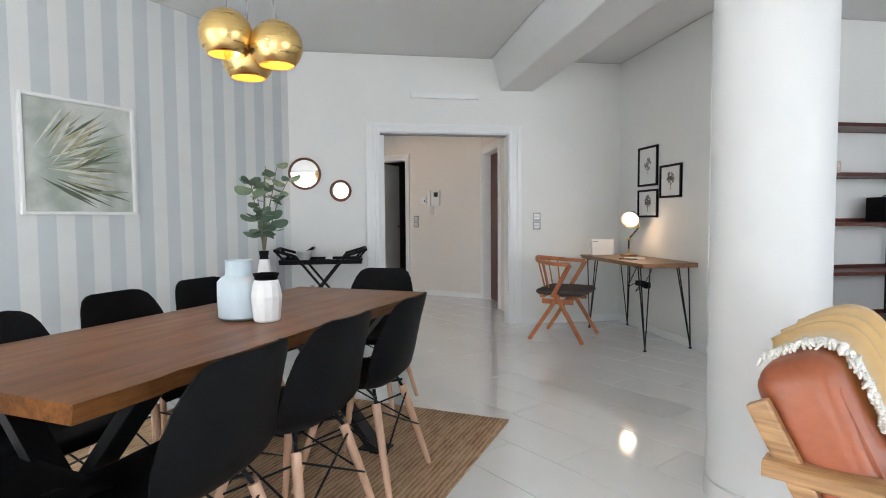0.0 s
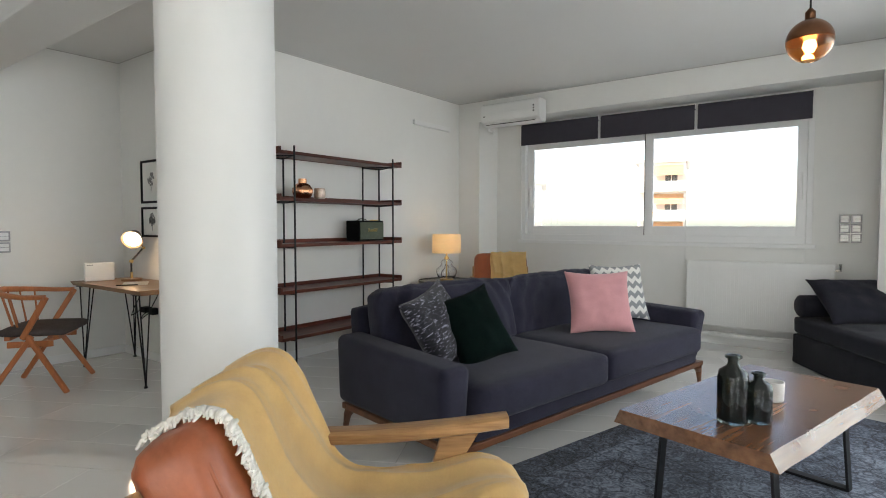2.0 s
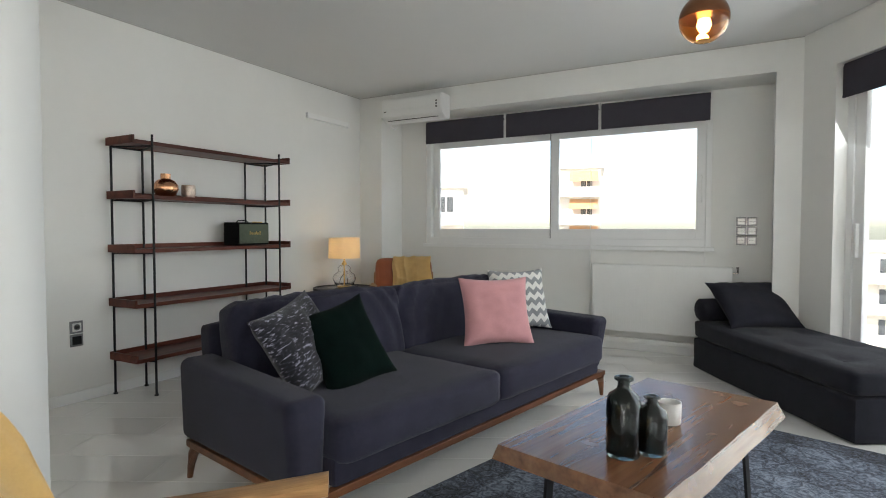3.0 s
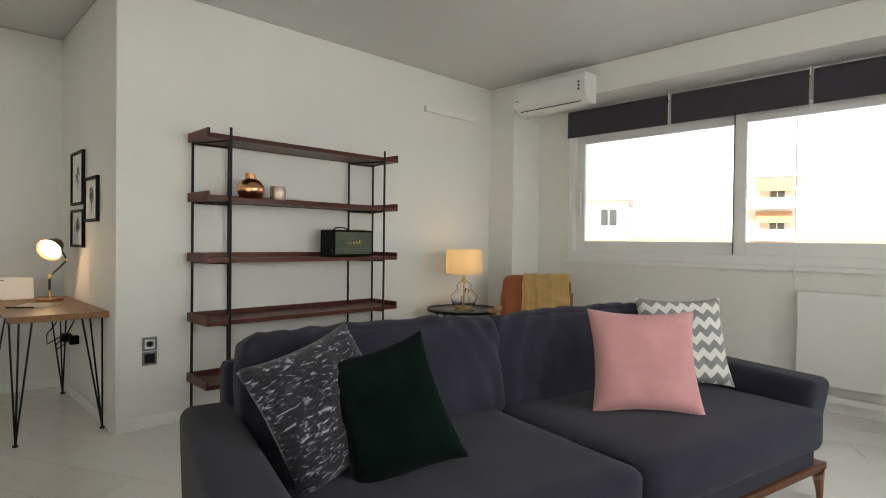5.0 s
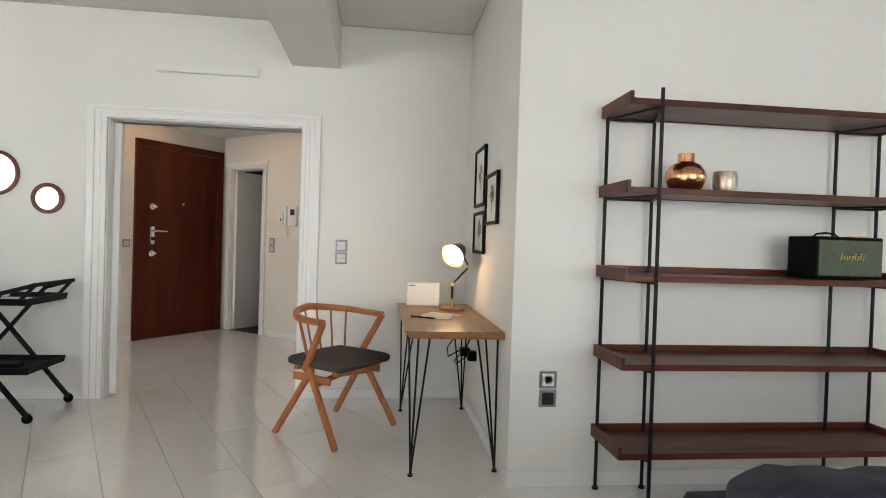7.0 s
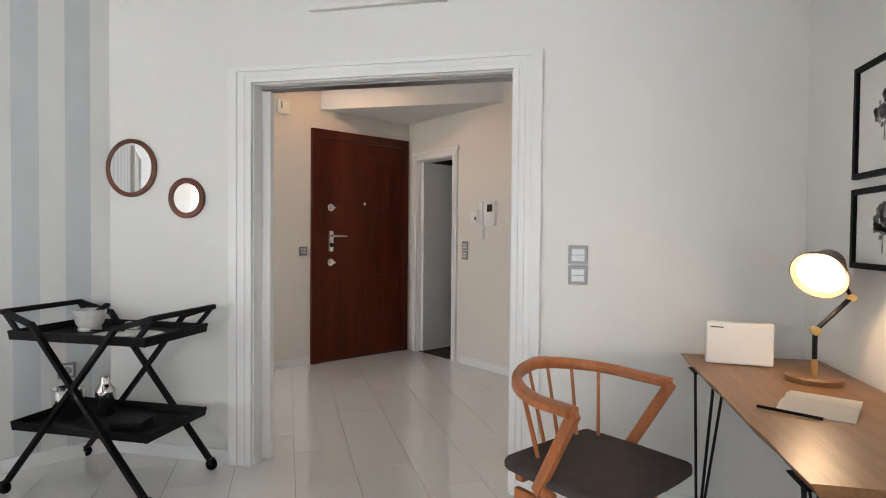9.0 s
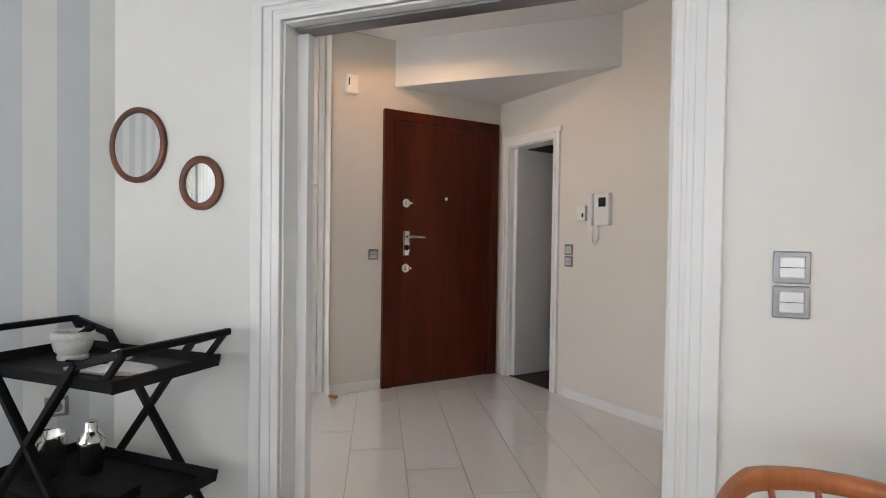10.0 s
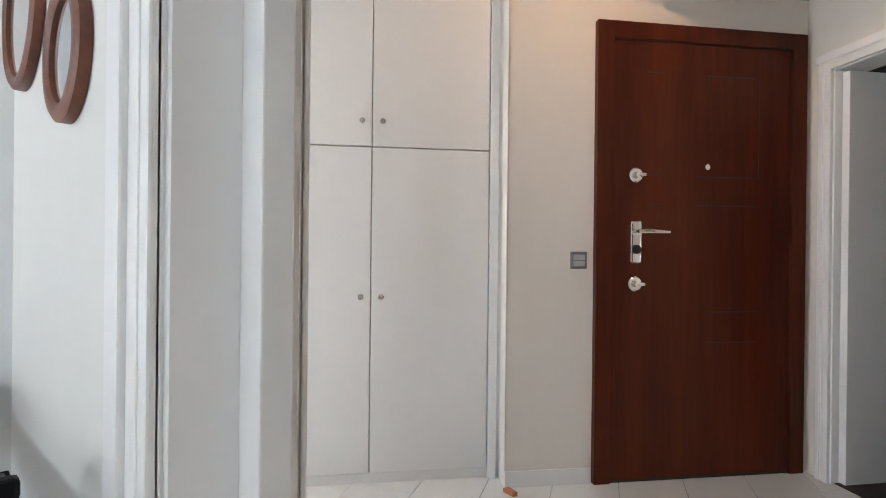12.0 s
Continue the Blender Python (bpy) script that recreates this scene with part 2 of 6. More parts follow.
def shade_mat():
    m = mat("linen_shade", (0.80, 0.66, 0.46), 0.9, vary=0.04, scale=30, bump=0.2, bump_scale=400)
    N, L = m.node_tree.nodes, m.node_tree.links
    b, out = N["Principled BSDF"], N["Material Output"]
    tr, mix = N.new("ShaderNodeBsdfTranslucent"), N.new("ShaderNodeMixShader")
    tr.inputs["Color"].default_value = (0.95, 0.87, 0.72, 1)
    mix.inputs[0].default_value = 0.55
    L.new(b.outputs[0], mix.inputs[1])
    L.new(tr.outputs[0], mix.inputs[2])
    L.new(mix.outputs[0], out.inputs["Surface"])
    return m


M_SHADE = shade_mat()


def banded(name, cols, axis_scale, rough=0.8, axis="X"):
    """Even bands of two colours along one object axis (wallpaper stripes)."""
    m = mat(name, cols[0], rough, vary=0.02, scale=2)
    N, L = m.node_tree.nodes, m.node_tree.links
    b = N["Principled BSDF"]
    tc, sx = N.new("ShaderNodeTexCoord"), N.new("ShaderNodeSeparateXYZ")
    L.new(tc.outputs["Object"], sx.inputs[0])
    mul, fr, gt = N.new("ShaderNodeMath"), N.new("ShaderNodeMath"), N.new("ShaderNodeMath")
    mul.operation, fr.operation, gt.operation = "MULTIPLY", "FRACT", "GREATER_THAN"
    mul.inputs[1].default_value, gt.inputs[1].default_value = axis_scale, 0.5
    L.new(sx.outputs[axis], mul.inputs[0])
    L.new(mul.outputs[0], fr.inputs[0])
    L.new(fr.outputs[0], gt.inputs[0])
    mix = N.new("ShaderNodeMix")
    mix.data_type = "RGBA"
    mix.inputs["A"].default_value, mix.inputs["B"].default_value = (*cols[0], 1), (*cols[1], 1)
    L.new(gt.outputs[0], mix.inputs["Factor"])
    ns, mx = N.new("ShaderNodeTexNoise"), N.new("ShaderNodeMix")
    ns.inputs["Scale"].default_value = 5.0
    mx.data_type, mx.blend_type = "RGBA", "MULTIPLY"
    mx.inputs["Factor"].default_value = 0.10
    L.new(tc.outputs["Object"], ns.inputs["Vector"])
    L.new(mix.outputs["Result"], mx.inputs["A"])
    L.new(ns.outputs["Fac"], mx.inputs["B"])
    L.new(mx.outputs["Result"], b.inputs["Base Color"])
    return m


M_STRIPE = banded("striped_wallpaper", ((0.60, 0.635, 0.65), (0.76, 0.765, 0.75)), 4.42)


def chevron():
    m = mat("chevron_cotton", (0.7, 0.7, 0.68), 0.9, bump=0.2, bump_scale=300)
    N, L = m.node_tree.nodes, m.node_tree.links
    b = N["Principled BSDF"]
    tc, sx = N.new("ShaderNodeTexCoord"), N.new("ShaderNodeSeparateXYZ")
    L.new(tc.outputs["Object"], sx.inputs[0])

    def op(kind, a, c):
        n = N.new("ShaderNodeMath")
        n.operation = kind
        for i, v in enumerate((a, c)):
            if isinstance(v, float):
                n.inputs[i].default_value = v
            else:
                L.new(v, n.inputs[i])
        return n.outputs[0]
    zig = op("PINGPONG", sx.outputs["X"], 0.032)
    band = op("FRACT", op("MULTIPLY", op("ADD", sx.outputs["Y"], zig), 12.5), 0.0)
    pick = op("GREATER_THAN", band, 0.5)
    mix = N.new("ShaderNodeMix")
    mix.data_type = "RGBA"
    mix.inputs["A"].default_value, mix.inputs["B"].default_value = (0.70, 0.69, 0.66, 1), (0.25, 0.26, 0.27, 1)
    L.new(pick, mix.inputs["Factor"])
    L.new(mix.outputs["Result"], b.inputs["Base Color"])
    return m


def blotched(name, cols, scale, rough=0.9, detail=5.0, distort=0.0, stretch=(1, 1, 1), ridge=False, sharp=(0.42, 0.58), bump=0.3):
    """Worn two-tone pattern: a crushed pile or a faded rug."""
    m = mat(name, cols[0], rough, bump=bump, bump_scale=300, sheen=0.2)
    N, L = m.node_tree.nodes, m.node_tree.links
    b = N["Principled BSDF"]
    tc, mp, ns, rp = N.new("ShaderNodeTexCoord"), N.new("ShaderNodeMapping"), N.new("ShaderNodeTexNoise"), N.new("ShaderNodeValToRGB")
    mp.inputs["Scale"].default_value = stretch
    ns.inputs["Scale"].default_value, ns.inputs["Detail"].default_value, ns.inputs["Distortion"].default_value = scale, detail, distort
    e = rp.color_ramp.elements
    e[0].position, e[1].position = sharp
    e[0].color, e[1].color = (*cols[0], 1), (*cols[-1], 1)
    if len(cols) == 3:
        k = e.new((sharp[0] + sharp[1]) / 2)
        k.color = (*cols[1], 1)
    L.new(tc.outputs["Object"], mp.inputs["Vector"])
    L.new(mp.outputs["Vector"], ns.inputs["Vector"])
    L.new(ns.outputs["Fac"], rp.inputs["Fac"])
    L.new(rp.outputs["Color"], b.inputs["Base Color"])
    return m


M_CHEV = chevron()
M_CRUSH = blotched("crushed_velvet", ((0.005, 0.005, 0.009), (0.024, 0.023, 0.036), (0.30, 0.29, 0.36)), 30, distort=0.9, detail=10.0, stretch=(1, 2.8, 1), sharp=(0.47, 0.67))


def persian():
    """Faded oriental rug: rosettes, scrolls and a darker border, worn unevenly."""
    m = mat("faded_persian_rug", (0.10, 0.11, 0.14), 0.95, bump=0.6, bump_scale=320, sheen=0.15, spec=0.1)
    N, L = m.node_tree.nodes, m.node_tree.links
    b = N["Principled BSDF"]
    tc = N.new("ShaderNodeTexCoord")

    def op(kind, a, c=0.0, d=0.0):
        n = N.new("ShaderNodeMath")
        n.operation = kind
        for i, v in enumerate((a, c, d)):
            if isinstance(v, float):
                n.inputs[i].default_value = v
            else:
                L.new(v, n.inputs[i])
        return n.outputs[0]

    def grain(scale, detail, source):
        n = N.new("ShaderNodeTexNoise")
        n.inputs["Scale"].default_value, n.inputs["Detail"].default_value = scale, detail
        L.new(source, n.inputs["Vector"])
        return n

    warp = grain(7.0, 4.0, tc.outputs["Object"])
    off = N.new("ShaderNodeVectorMath")
    off.operation = "MULTIPLY_ADD"
    off.inputs[1].default_value = (0.10, 0.10, 0.0)
    L.new(warp.outputs["Color"], off.inputs[0])
    L.new(tc.outputs["Object"], off.inputs[2])

    def cells(scale, feature, randomness):
        n = N.new("ShaderNodeTexVoronoi")
        n.feature = feature
        n.inputs["Scale"].default_value, n.inputs["Randomness"].default_value = scale, randomness
        L.new(off.outputs["Vector"], n.inputs["Vector"])
        return n.outputs["Distance"]

    rosette = op("SINE", op("MULTIPLY", cells(4.2, "F1", 0.7), 34.0))
    scroll = op("SINE", op("MULTIPLY", cells(17.0, "F1", 1.0), 22.0))
    stem = op("LESS_THAN", cells(8.0, "DISTANCE_TO_EDGE", 0.9), 0.05)
    motif = op("ADD", op("ADD", op("MULTIPLY", rosette, 0.07), op("MULTIPLY", scroll, 0.12)), op("MULTIPLY", stem, -0.17))
    wear = grain(3.0, 6.0, tc.outputs["Object"]).outputs["Fac"]
    pile = grain(70.0, 4.0, tc.outputs["Object"]).outputs["Fac"]
    tone = op("ADD", op("ADD", op("MULTIPLY", motif, 0.85), op("MULTIPLY", wear, 0.80)), op("MULTIPLY", pile, 0.50))
    sep = N.new("ShaderNodeSeparateXYZ")
    L.new(tc.outputs["Object"], sep.inputs[0])
    edge = op("MAXIMUM", op("GREATER_THAN", op("ABSOLUTE", sep.outputs["X"]), 1.04), op("GREATER_THAN", op("ABSOLUTE", sep.outputs["Y"]), 0.90))
    tone = op("SUBTRACT", tone, op("MULTIPLY", edge, 0.14))
    ramp = N.new("ShaderNodeValToRGB")
    e = ramp.color_ramp.elements
    e[0].position, e[1].position = 0.30, 0.95
    e[0].color, e[1].color = (0.013, 0.015, 0.022, 1), (0.25, 0.29, 0.36, 1)
    k = e.new(0.58)
    k.color = (0.062, 0.077, 0.112, 1)
    L.new(tone, ramp.inputs["Fac"])
    L.new(ramp.outputs["Color"], b.inputs["Base Color"])
    return m


M_RUG = persian()

# ---------- mesh helpers ----------


def part(name, bm, material, parent=None, label=""):
    me = bpy.data.meshes.new(name)
    bmesh.ops.recalc_face_normals(bm, faces=bm.faces[:])
    bm.to_mesh(me)
    bm.free()
    me.materials.append(material)
    ob = new(name, me)
    if parent is not None:
        ob.parent = parent
    if label:
        ob["label"] = label
    return ob


def smooth(ob, deg=35):
    me = ob.data
    me.polygons.foreach_set("use_smooth", [True] * len(me.polygons))
    b = bmesh.new()
    b.from_mesh(me)
    for e in b.edges:
        if len(e.link_faces) == 2 and e.calc_face_angle(0) > radians(deg):
            e.smooth = False
    b.to_mesh(me)
    b.free()
    return ob


def thing(name, m, label, category, group="", kind=""):
    ob = new(name)
    ob.matrix_world = m
    ob.empty_display_size = 0.1
    return tagged(ob, label, category, group, kind)


def box(x0, y0, z0, x1, y1, z1, bevel=0.0, seg=2, bm=None):
    own = bm or bmesh.new()
    g = bmesh.ops.create_cube(own, size=1)["verts"]
    for v in g:
        v.co = Vector(((x0 + x1) / 2 + v.co.x * (x1 - x0), (y0 + y1) / 2 + v.co.y * (y1 - y0), (z0 + z1) / 2 + v.co.z * (z1 - z0)))
    if bevel:
        es = list({e for v in g for e in v.link_edges})
        bmesh.ops.bevel(own, geom=es, offset=bevel, segments=seg, affect="EDGES", profile=0.6)
    return own


def rod(p, q, r1, r2=None, seg=10, bm=None):
    own = bm or bmesh.new()
    p, q = Vector(p), Vector(q)
    d = q - p
    m = Matrix.Translation((p + q) / 2) @ d.to_track_quat("Z", "Y").to_matrix().to_4x4()
    bmesh.ops.create_cone(own, cap_ends=True, segments=seg, radius1=r1, radius2=r1 if r2 is None else r2, depth=d.length, matrix=m)
    return own


def beam(p, q, w, h, bm=None, bevel=0.003, up=(0, 0, 1)):
    """A bar of width w and height h from p to q."""
    own = bm or bmesh.new()
    p, q = Vector(p), Vector(q)
    d = (q - p)
    z = d.normalized()
    x = Vector(up).cross(z)
    if x.length < 1e-4:
        x = Vector((1, 0, 0))
    x.normalize()
    y = z.cross(x)
    m = Matrix((x, y, z)).transposed().to_4x4()
    m.translation = (p + q) / 2
    t = box(-w / 2, -h / 2, -d.length / 2, w / 2, h / 2, d.length / 2, bevel)
    t.transform(m)
    me = bpy.data.meshes.new("tmp")
    t.to_mesh(me)
    t.free()
    own.from_mesh(me)
    bpy.data.meshes.remove(me)
    return own


def tube(points, r, seg=8, bm=None, closed=False):
    own = bm or bmesh.new()
    pts = [Vector(p) for p in points]
    rings = []
    n = len(pts)
    ref = Vector((0.13, 0.21, 0.97))
    for i, p in enumerate(pts):
        a, b = (pts[i - 1], pts[(i + 1) % n]) if closed else (pts[max(0, i - 1)], pts[min(n - 1, i + 1)])
        d = (b - a).normalized()
        x = ref.cross(d)
        x = x.normalized() if x.length > 1e-3 else Vector((1, 0, 0))
        y = d.cross(x)
        rr = r[i] if isinstance(r, (list, tuple)) else r
        rings.append([own.verts.new(p + rr * (math.cos(k * math.tau / seg) * x + math.sin(k * math.tau / seg) * y)) for k in range(seg)])
    for i in range(n if closed else n - 1):
        a, b = rings[i], rings[(i + 1) % n]
        for k in range(seg):
            own.faces.new((a[k], a[(k + 1) % seg], b[(k + 1) % seg], b[k]))
    if not closed:
        own.faces.new(rings[0][::-1])
        own.faces.new(rings[-1])
    return own


def lathe(profile, seg=32, bm=None, cap=True):
    """Turn (radius, height) pairs round the z axis."""
    own = bm or bmesh.new()
    rings = [[own.verts.new((r * math.cos(k * math.tau / seg), r * math.sin(k * math.tau / seg), z)) for k in range(seg)] for r, z in profile]
    for a, b in zip(rings, rings[1:]):
        for k in range(seg):
            own.faces.new((a[k], a[(k + 1) % seg], b[(k + 1) % seg], b[k]))
    if cap:
        if profile[0][0] > 1e-4:
            own.faces.new(rings[0][::-1])
        if profile[-1][0] > 1e-4:
            own.faces.new(rings[-1])
    bmesh.ops.remove_doubles(own, verts=own.verts[:], dist=1e-5)
    return own


def prism(poly, z0, z1, bm=None, bevel=0.0):
    own = bm or bmesh.new()
    lo = [own.verts.new((x, y, z0)) for x, y in poly]
    hi = [own.verts.new((x, y, z1)) for x, y in poly]
    own.faces.new(lo[::-1])
    own.faces.new(hi)
    n = len(poly)
    for i in range(n):
        own.faces.new((lo[i], lo[(i + 1) % n], hi[(i + 1) % n], hi[i]))
    if bevel:
        bmesh.ops.bevel(own, geom=own.edges[:], offset=bevel, segments=2, affect="EDGES", profile=0.6)
    return own


def pillow(sx, sy, sz, n=18, wrinkle=0.004, seed=0, pinch=0.10):
    """A stuffed cushion lying in its own xy plane."""
    own = bmesh.new()
    top, bot = [], []
    for i in range(n + 1):
        rt, rb = [], []
        for j in range(n + 1):
            u, v = 2 * i / n - 1, 2 * j / n - 1
            edge = (max(0, 1 - abs(u) ** 2.6) * max(0, 1 - abs(v) ** 2.6)) ** 0.5
            x = sx / 2 * u * (1 - pinch * (1 - v * v) * abs(u) ** 3)
            y = sy / 2 * v * (1 - pinch * (1 - u * u) * abs(v) ** 3)
            w = wrinkle * noise.noise(Vector((x * 9 + seed, y * 9, seed * 1.7))) * 2 + wrinkle * noise.noise(Vector((x * 22, y * 22 + seed, 0)))
            h = sz / 2 * edge + w * edge
            rt.append(own.verts.new((x, y, h + 0.004)))
            rb.append(own.verts.new((x, y, -h - 0.004)))
        top.append(rt)
        bot.append(rb)
    for i in range(n):
        for j in range(n):
            own.faces.new((top[i][j], top[i + 1][j], top[i + 1][j + 1], top[i][j + 1]))
            own.faces.new((bot[i][j], bot[i][j + 1], bot[i + 1][j + 1], bot[i + 1][j]))
    ring = [(i, 0) for i in range(n)] + [(n, j) for j in range(n)] + [(i, n) for i in range(n, 0, -1)] + [(0, j) for j in range(n, 0, -1)]
    for (a, b), (c, d) in zip(ring, ring[1:] + ring[:1]):
        own.faces.new((top[a][b], bot[a][b], bot[c][d], top[c][d]))
    return own


def soft_box(sx, sy, sz, r=0.05, bulge=0.02, n=10, seed=0, wrinkle=0.003):
    """An upholstered block with rounded edges and slightly crowned faces, centred on the origin."""
    own = bmesh.new()
    bmesh.ops.create_cube(own, size=2)
    bmesh.ops.subdivide_edges(own, edges=own.edges[:], cuts=n, use_grid_fill=True)
    half = Vector((sx / 2, sy / 2, sz / 2))
    for v in own.verts:
        u = v.co.copy()
        q = Vector([math.copysign(min(1.0, abs(c)) ** 0.8, c) for c in u])
        p = Vector([q[k] * half[k] for k in range(3)])
        inner = Vector([max(-half[k] + r, min(half[k] - r, p[k])) for k in range(3)])
        d = p - inner
        if d.length > 1e-6:
            d = d.normalized() * min(r, d.length) if max(abs(c) for c in u) < 0.999 else d.normalized() * r
        p = inner + d
        for k in range(3):
            a, b = [i for i in range(3) if i != k]
            if abs(u[k]) > 0.999:
                p[k] += math.copysign(bulge * (1 - u[a] ** 2) * (1 - u[b] ** 2), u[k])
        p += Vector((1, 1, 1)) * wrinkle * noise.noise(p * 11 + Vector((seed, seed, seed)))
        v.co = p
    return own


def moved(bm, m):
    bm.transform(m)
    return bm

# ---------- the shell of the flat ----------
CEIL = 2.75
E1, E2 = Vector((0.605, 0.797)), Vector((0.797, -0.605))   # the skewed grid of the hall and dining wall
SE = Vector((-0.84, -0.543))                              # the balcony front by the sitting area


def wall(name, p0, p1, thick, material, z1=CEIL, openings=(), label="", z0=0.0):
    """A wall from p0 to p1; the room is on its right-hand side, the thickness on its left. openings: (from, to, bottom, top)."""
    p0, p1 = Vector(p0), Vector(p1)
    length = (p1 - p0).length
    bm = bmesh.new()
    s = 0.0
    for a, b, lo, hi in sorted(openings):
        if a > s:
            box(s, 0, z0, a, thick, z1, bm=bm)
        if lo > z0 + 0.001:
            box(a, 0, z0, b, thick, lo, bm=bm)
        if hi < z1 - 0.001:
            box(a, 0, hi, b, thick, z1, bm=bm)
        s = b
    if s < length - 0.001:
        box(s, 0, z0, length, thick, z1, bm=bm)
    ob = part(name, bm, material)
    d = (p1 - p0).normalized()
    ob.matrix_world = Matrix.Translation((p0.x, p0.y, 0)) @ Matrix.Rotation(math.atan2(d.y, d.x), 4, "Z")
    return tagged(ob, label or "plain white painted wall", "wall", kind="structure")


def frame2(p, d, z=0.0):
    """A pose at p whose x axis runs along d."""
    return Matrix.Translation((p[0], p[1], z)) @ Matrix.Rotation(math.atan2(d[1], d[0]), 4, "Z")


DOOR_X0, DOOR_X1, DOOR_Z = 0.158, 1.522, 2.000
P_CORNER = Vector((-0.70, 5.56))
wall("wall_north", P_CORNER, (2.94, 5.56), 0.15, M_WALL, openings=[(DOOR_X0 + 0.70, DOOR_X1 + 0.70, 0, DOOR_Z)], label="white painted wall with a wide doorway to the hall")
wall("wall_alcove", (2.74, 5.56), (2.74, 4.23), 0.20, M_WALL)
wall("wall_shelf", (2.74, 4.03), (6.15, 4.03), 0.20, M_WALL)
wall("wall_window", (6.58, 3.72), (6.58, -0.22), 0.28, M_WALL, openings=[(0.35, 3.45, 1.04, 2.26)], label="white painted wall with a wide sliding window")
pier = part("wall_pier_1", box(6.15, 3.72, 0, 6.86, 4.23, CEIL), M_WALL)
tagged(pier, "white painted pier beside the window niche", "wall", kind="structure")
pier2 = part("wall_pier_2", prism([(6.15, -0.22), (6.15, -0.41), (6.15 + 0.543 * 0.3, -0.41 - 0.84 * 0.3), (6.86, -0.66), (6.86, -0.22)], 0, CEIL), M_WALL)
tagged(pier2, "white painted pier between window and balcony door", "wall", kind="structure")
header = part("window_header", box(6.15, -0.22, 2.495, 6.58, 3.72, CEIL), M_WALL)
tagged(header, "white painted beam above the window niche", "beam", kind="structure")
se_end = Vector((6.15, -0.41)) + SE * 4.5
wall("wall_balcony", (6.15, -0.41), se_end, 0.28, M_WALL, openings=[(0.34, 4.2, 0, 2.43)], label="white painted wall with wide balcony doors")
wall("wall_south", se_end, (-3.62, se_end.y), 0.25, M_WALL, openings=[(se_end.x - 0.45, se_end.x + 2.55, 0, 2.30)], label="white painted wall with balcony doors")
sw = P_CORNER - E1 * 4.5
# the opening in this wall is added, out of view, for west daylight
wall("wall_west", (sw.x, se_end.y), sw, 0.25, M_WALL, openings=[(1.0, 4.0, 0, 2.30)], label="white painted wall with balcony doors")
striped = wall("wall_striped", sw, P_CORNER, 0.2, M_STRIPE, label="wall papered in wide white and grey-blue stripes")

# hall
H0 = Vector((-0.82, 7.42))
HC = Vector((0.125, 8.665))
wall("wall_entry", H0, HC, 0.2, M_HALL, openings=[(0.44, 1.51, 0, 2.185)], label="hall wall round the entrance door, lamp warmth painted in as cream")
wall("wall_hall_diagonal", HC, HC + E2 * 1.95, 0.16, M_HALL, openings=[(0.15, 0.73, 0, 2.0)], label="hall wall with an open inner door, lamp warmth painted in as cream")
he = HC + E2 * 1.95
wall("wall_hall_east", (he.x, he.y), (he.x, 5.71), 0.2, M_HALL, openings=[(0.08, 0.92, 0, 2.0)])
wall("wall_hall_return", H0 + Vector((-0.797, 0.605)) * 0.09, H0, 0.05, M_HALL)
CL1 = Vector((-0.92, 7.475))
CL0 = CL1 - E1 * 2.23
wall("wall_closet_back", CL0 + Vector((-0.797, 0.605)) * 0.45, CL1 + Vector((-0.797, 0.605)) * 0.45, 0.1, M_WALL)
wall("wall_hall_west", (-3.0, 5.76), CL0 + Vector((-0.797, 0.605)) * 0.5, 0.1, M_WALL)
# dark rooms beyond the two inner doors; near-black paint stands in for missing light
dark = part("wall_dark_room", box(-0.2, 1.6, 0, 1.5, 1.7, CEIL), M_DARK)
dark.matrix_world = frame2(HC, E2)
tagged(dark, "wall of the room beyond the hall, its darkness painted on", "wall", kind="structure")
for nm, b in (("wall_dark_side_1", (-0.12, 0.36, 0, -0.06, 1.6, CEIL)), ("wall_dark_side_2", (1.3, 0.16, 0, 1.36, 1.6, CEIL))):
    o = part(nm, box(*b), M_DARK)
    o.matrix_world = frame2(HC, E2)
    tagged(o, "side wall of the room beyond, its darkness painted on", "wall", kind="structure")
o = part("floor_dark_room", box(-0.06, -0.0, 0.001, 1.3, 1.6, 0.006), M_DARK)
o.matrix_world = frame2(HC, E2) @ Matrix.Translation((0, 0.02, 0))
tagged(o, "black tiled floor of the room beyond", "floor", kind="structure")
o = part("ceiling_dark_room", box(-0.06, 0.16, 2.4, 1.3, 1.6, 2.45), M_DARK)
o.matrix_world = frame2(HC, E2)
tagged(o, "ceiling of the room beyond, its darkness painted on", "ceiling", kind="structure")

slab = part("ceiling", box(-4.6, -3.3, CEIL, 7.2, 10.2, CEIL + 0.2), M_CEIL)
tagged(slab, "smooth white painted ceiling", "ceiling", kind="structure")
bb = prism([(1.33, CEIL), (1.42, 2.425), (1.765, 2.425), (1.765, CEIL)], -5.56, -1.65, bevel=0.015)
o = part("ceiling_beam", moved(bb, Matrix.Rotation(radians(90), 4, "X")), M_CEIL)
tagged(o, "white plastered ceiling beam resting on the column", "beam", kind="structure")
o = part("hall_soffit", box(-0.75, 7.84, 2.385, 1.8, 9.4, CEIL, 0.008), M_CEIL)
tagged(o, "lowered white ceiling over the entrance door", "ceiling", kind="structure")
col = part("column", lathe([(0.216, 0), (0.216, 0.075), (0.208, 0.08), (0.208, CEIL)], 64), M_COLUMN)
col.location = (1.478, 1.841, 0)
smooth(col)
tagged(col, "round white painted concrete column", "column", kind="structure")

base = part("floor", box(-4.6, -3.3, -0.20, 7.2, 10.2, -0.004), M_GROUT)
tagged(base, "floor of long glossy off-white tiles", "floor", kind="structure")


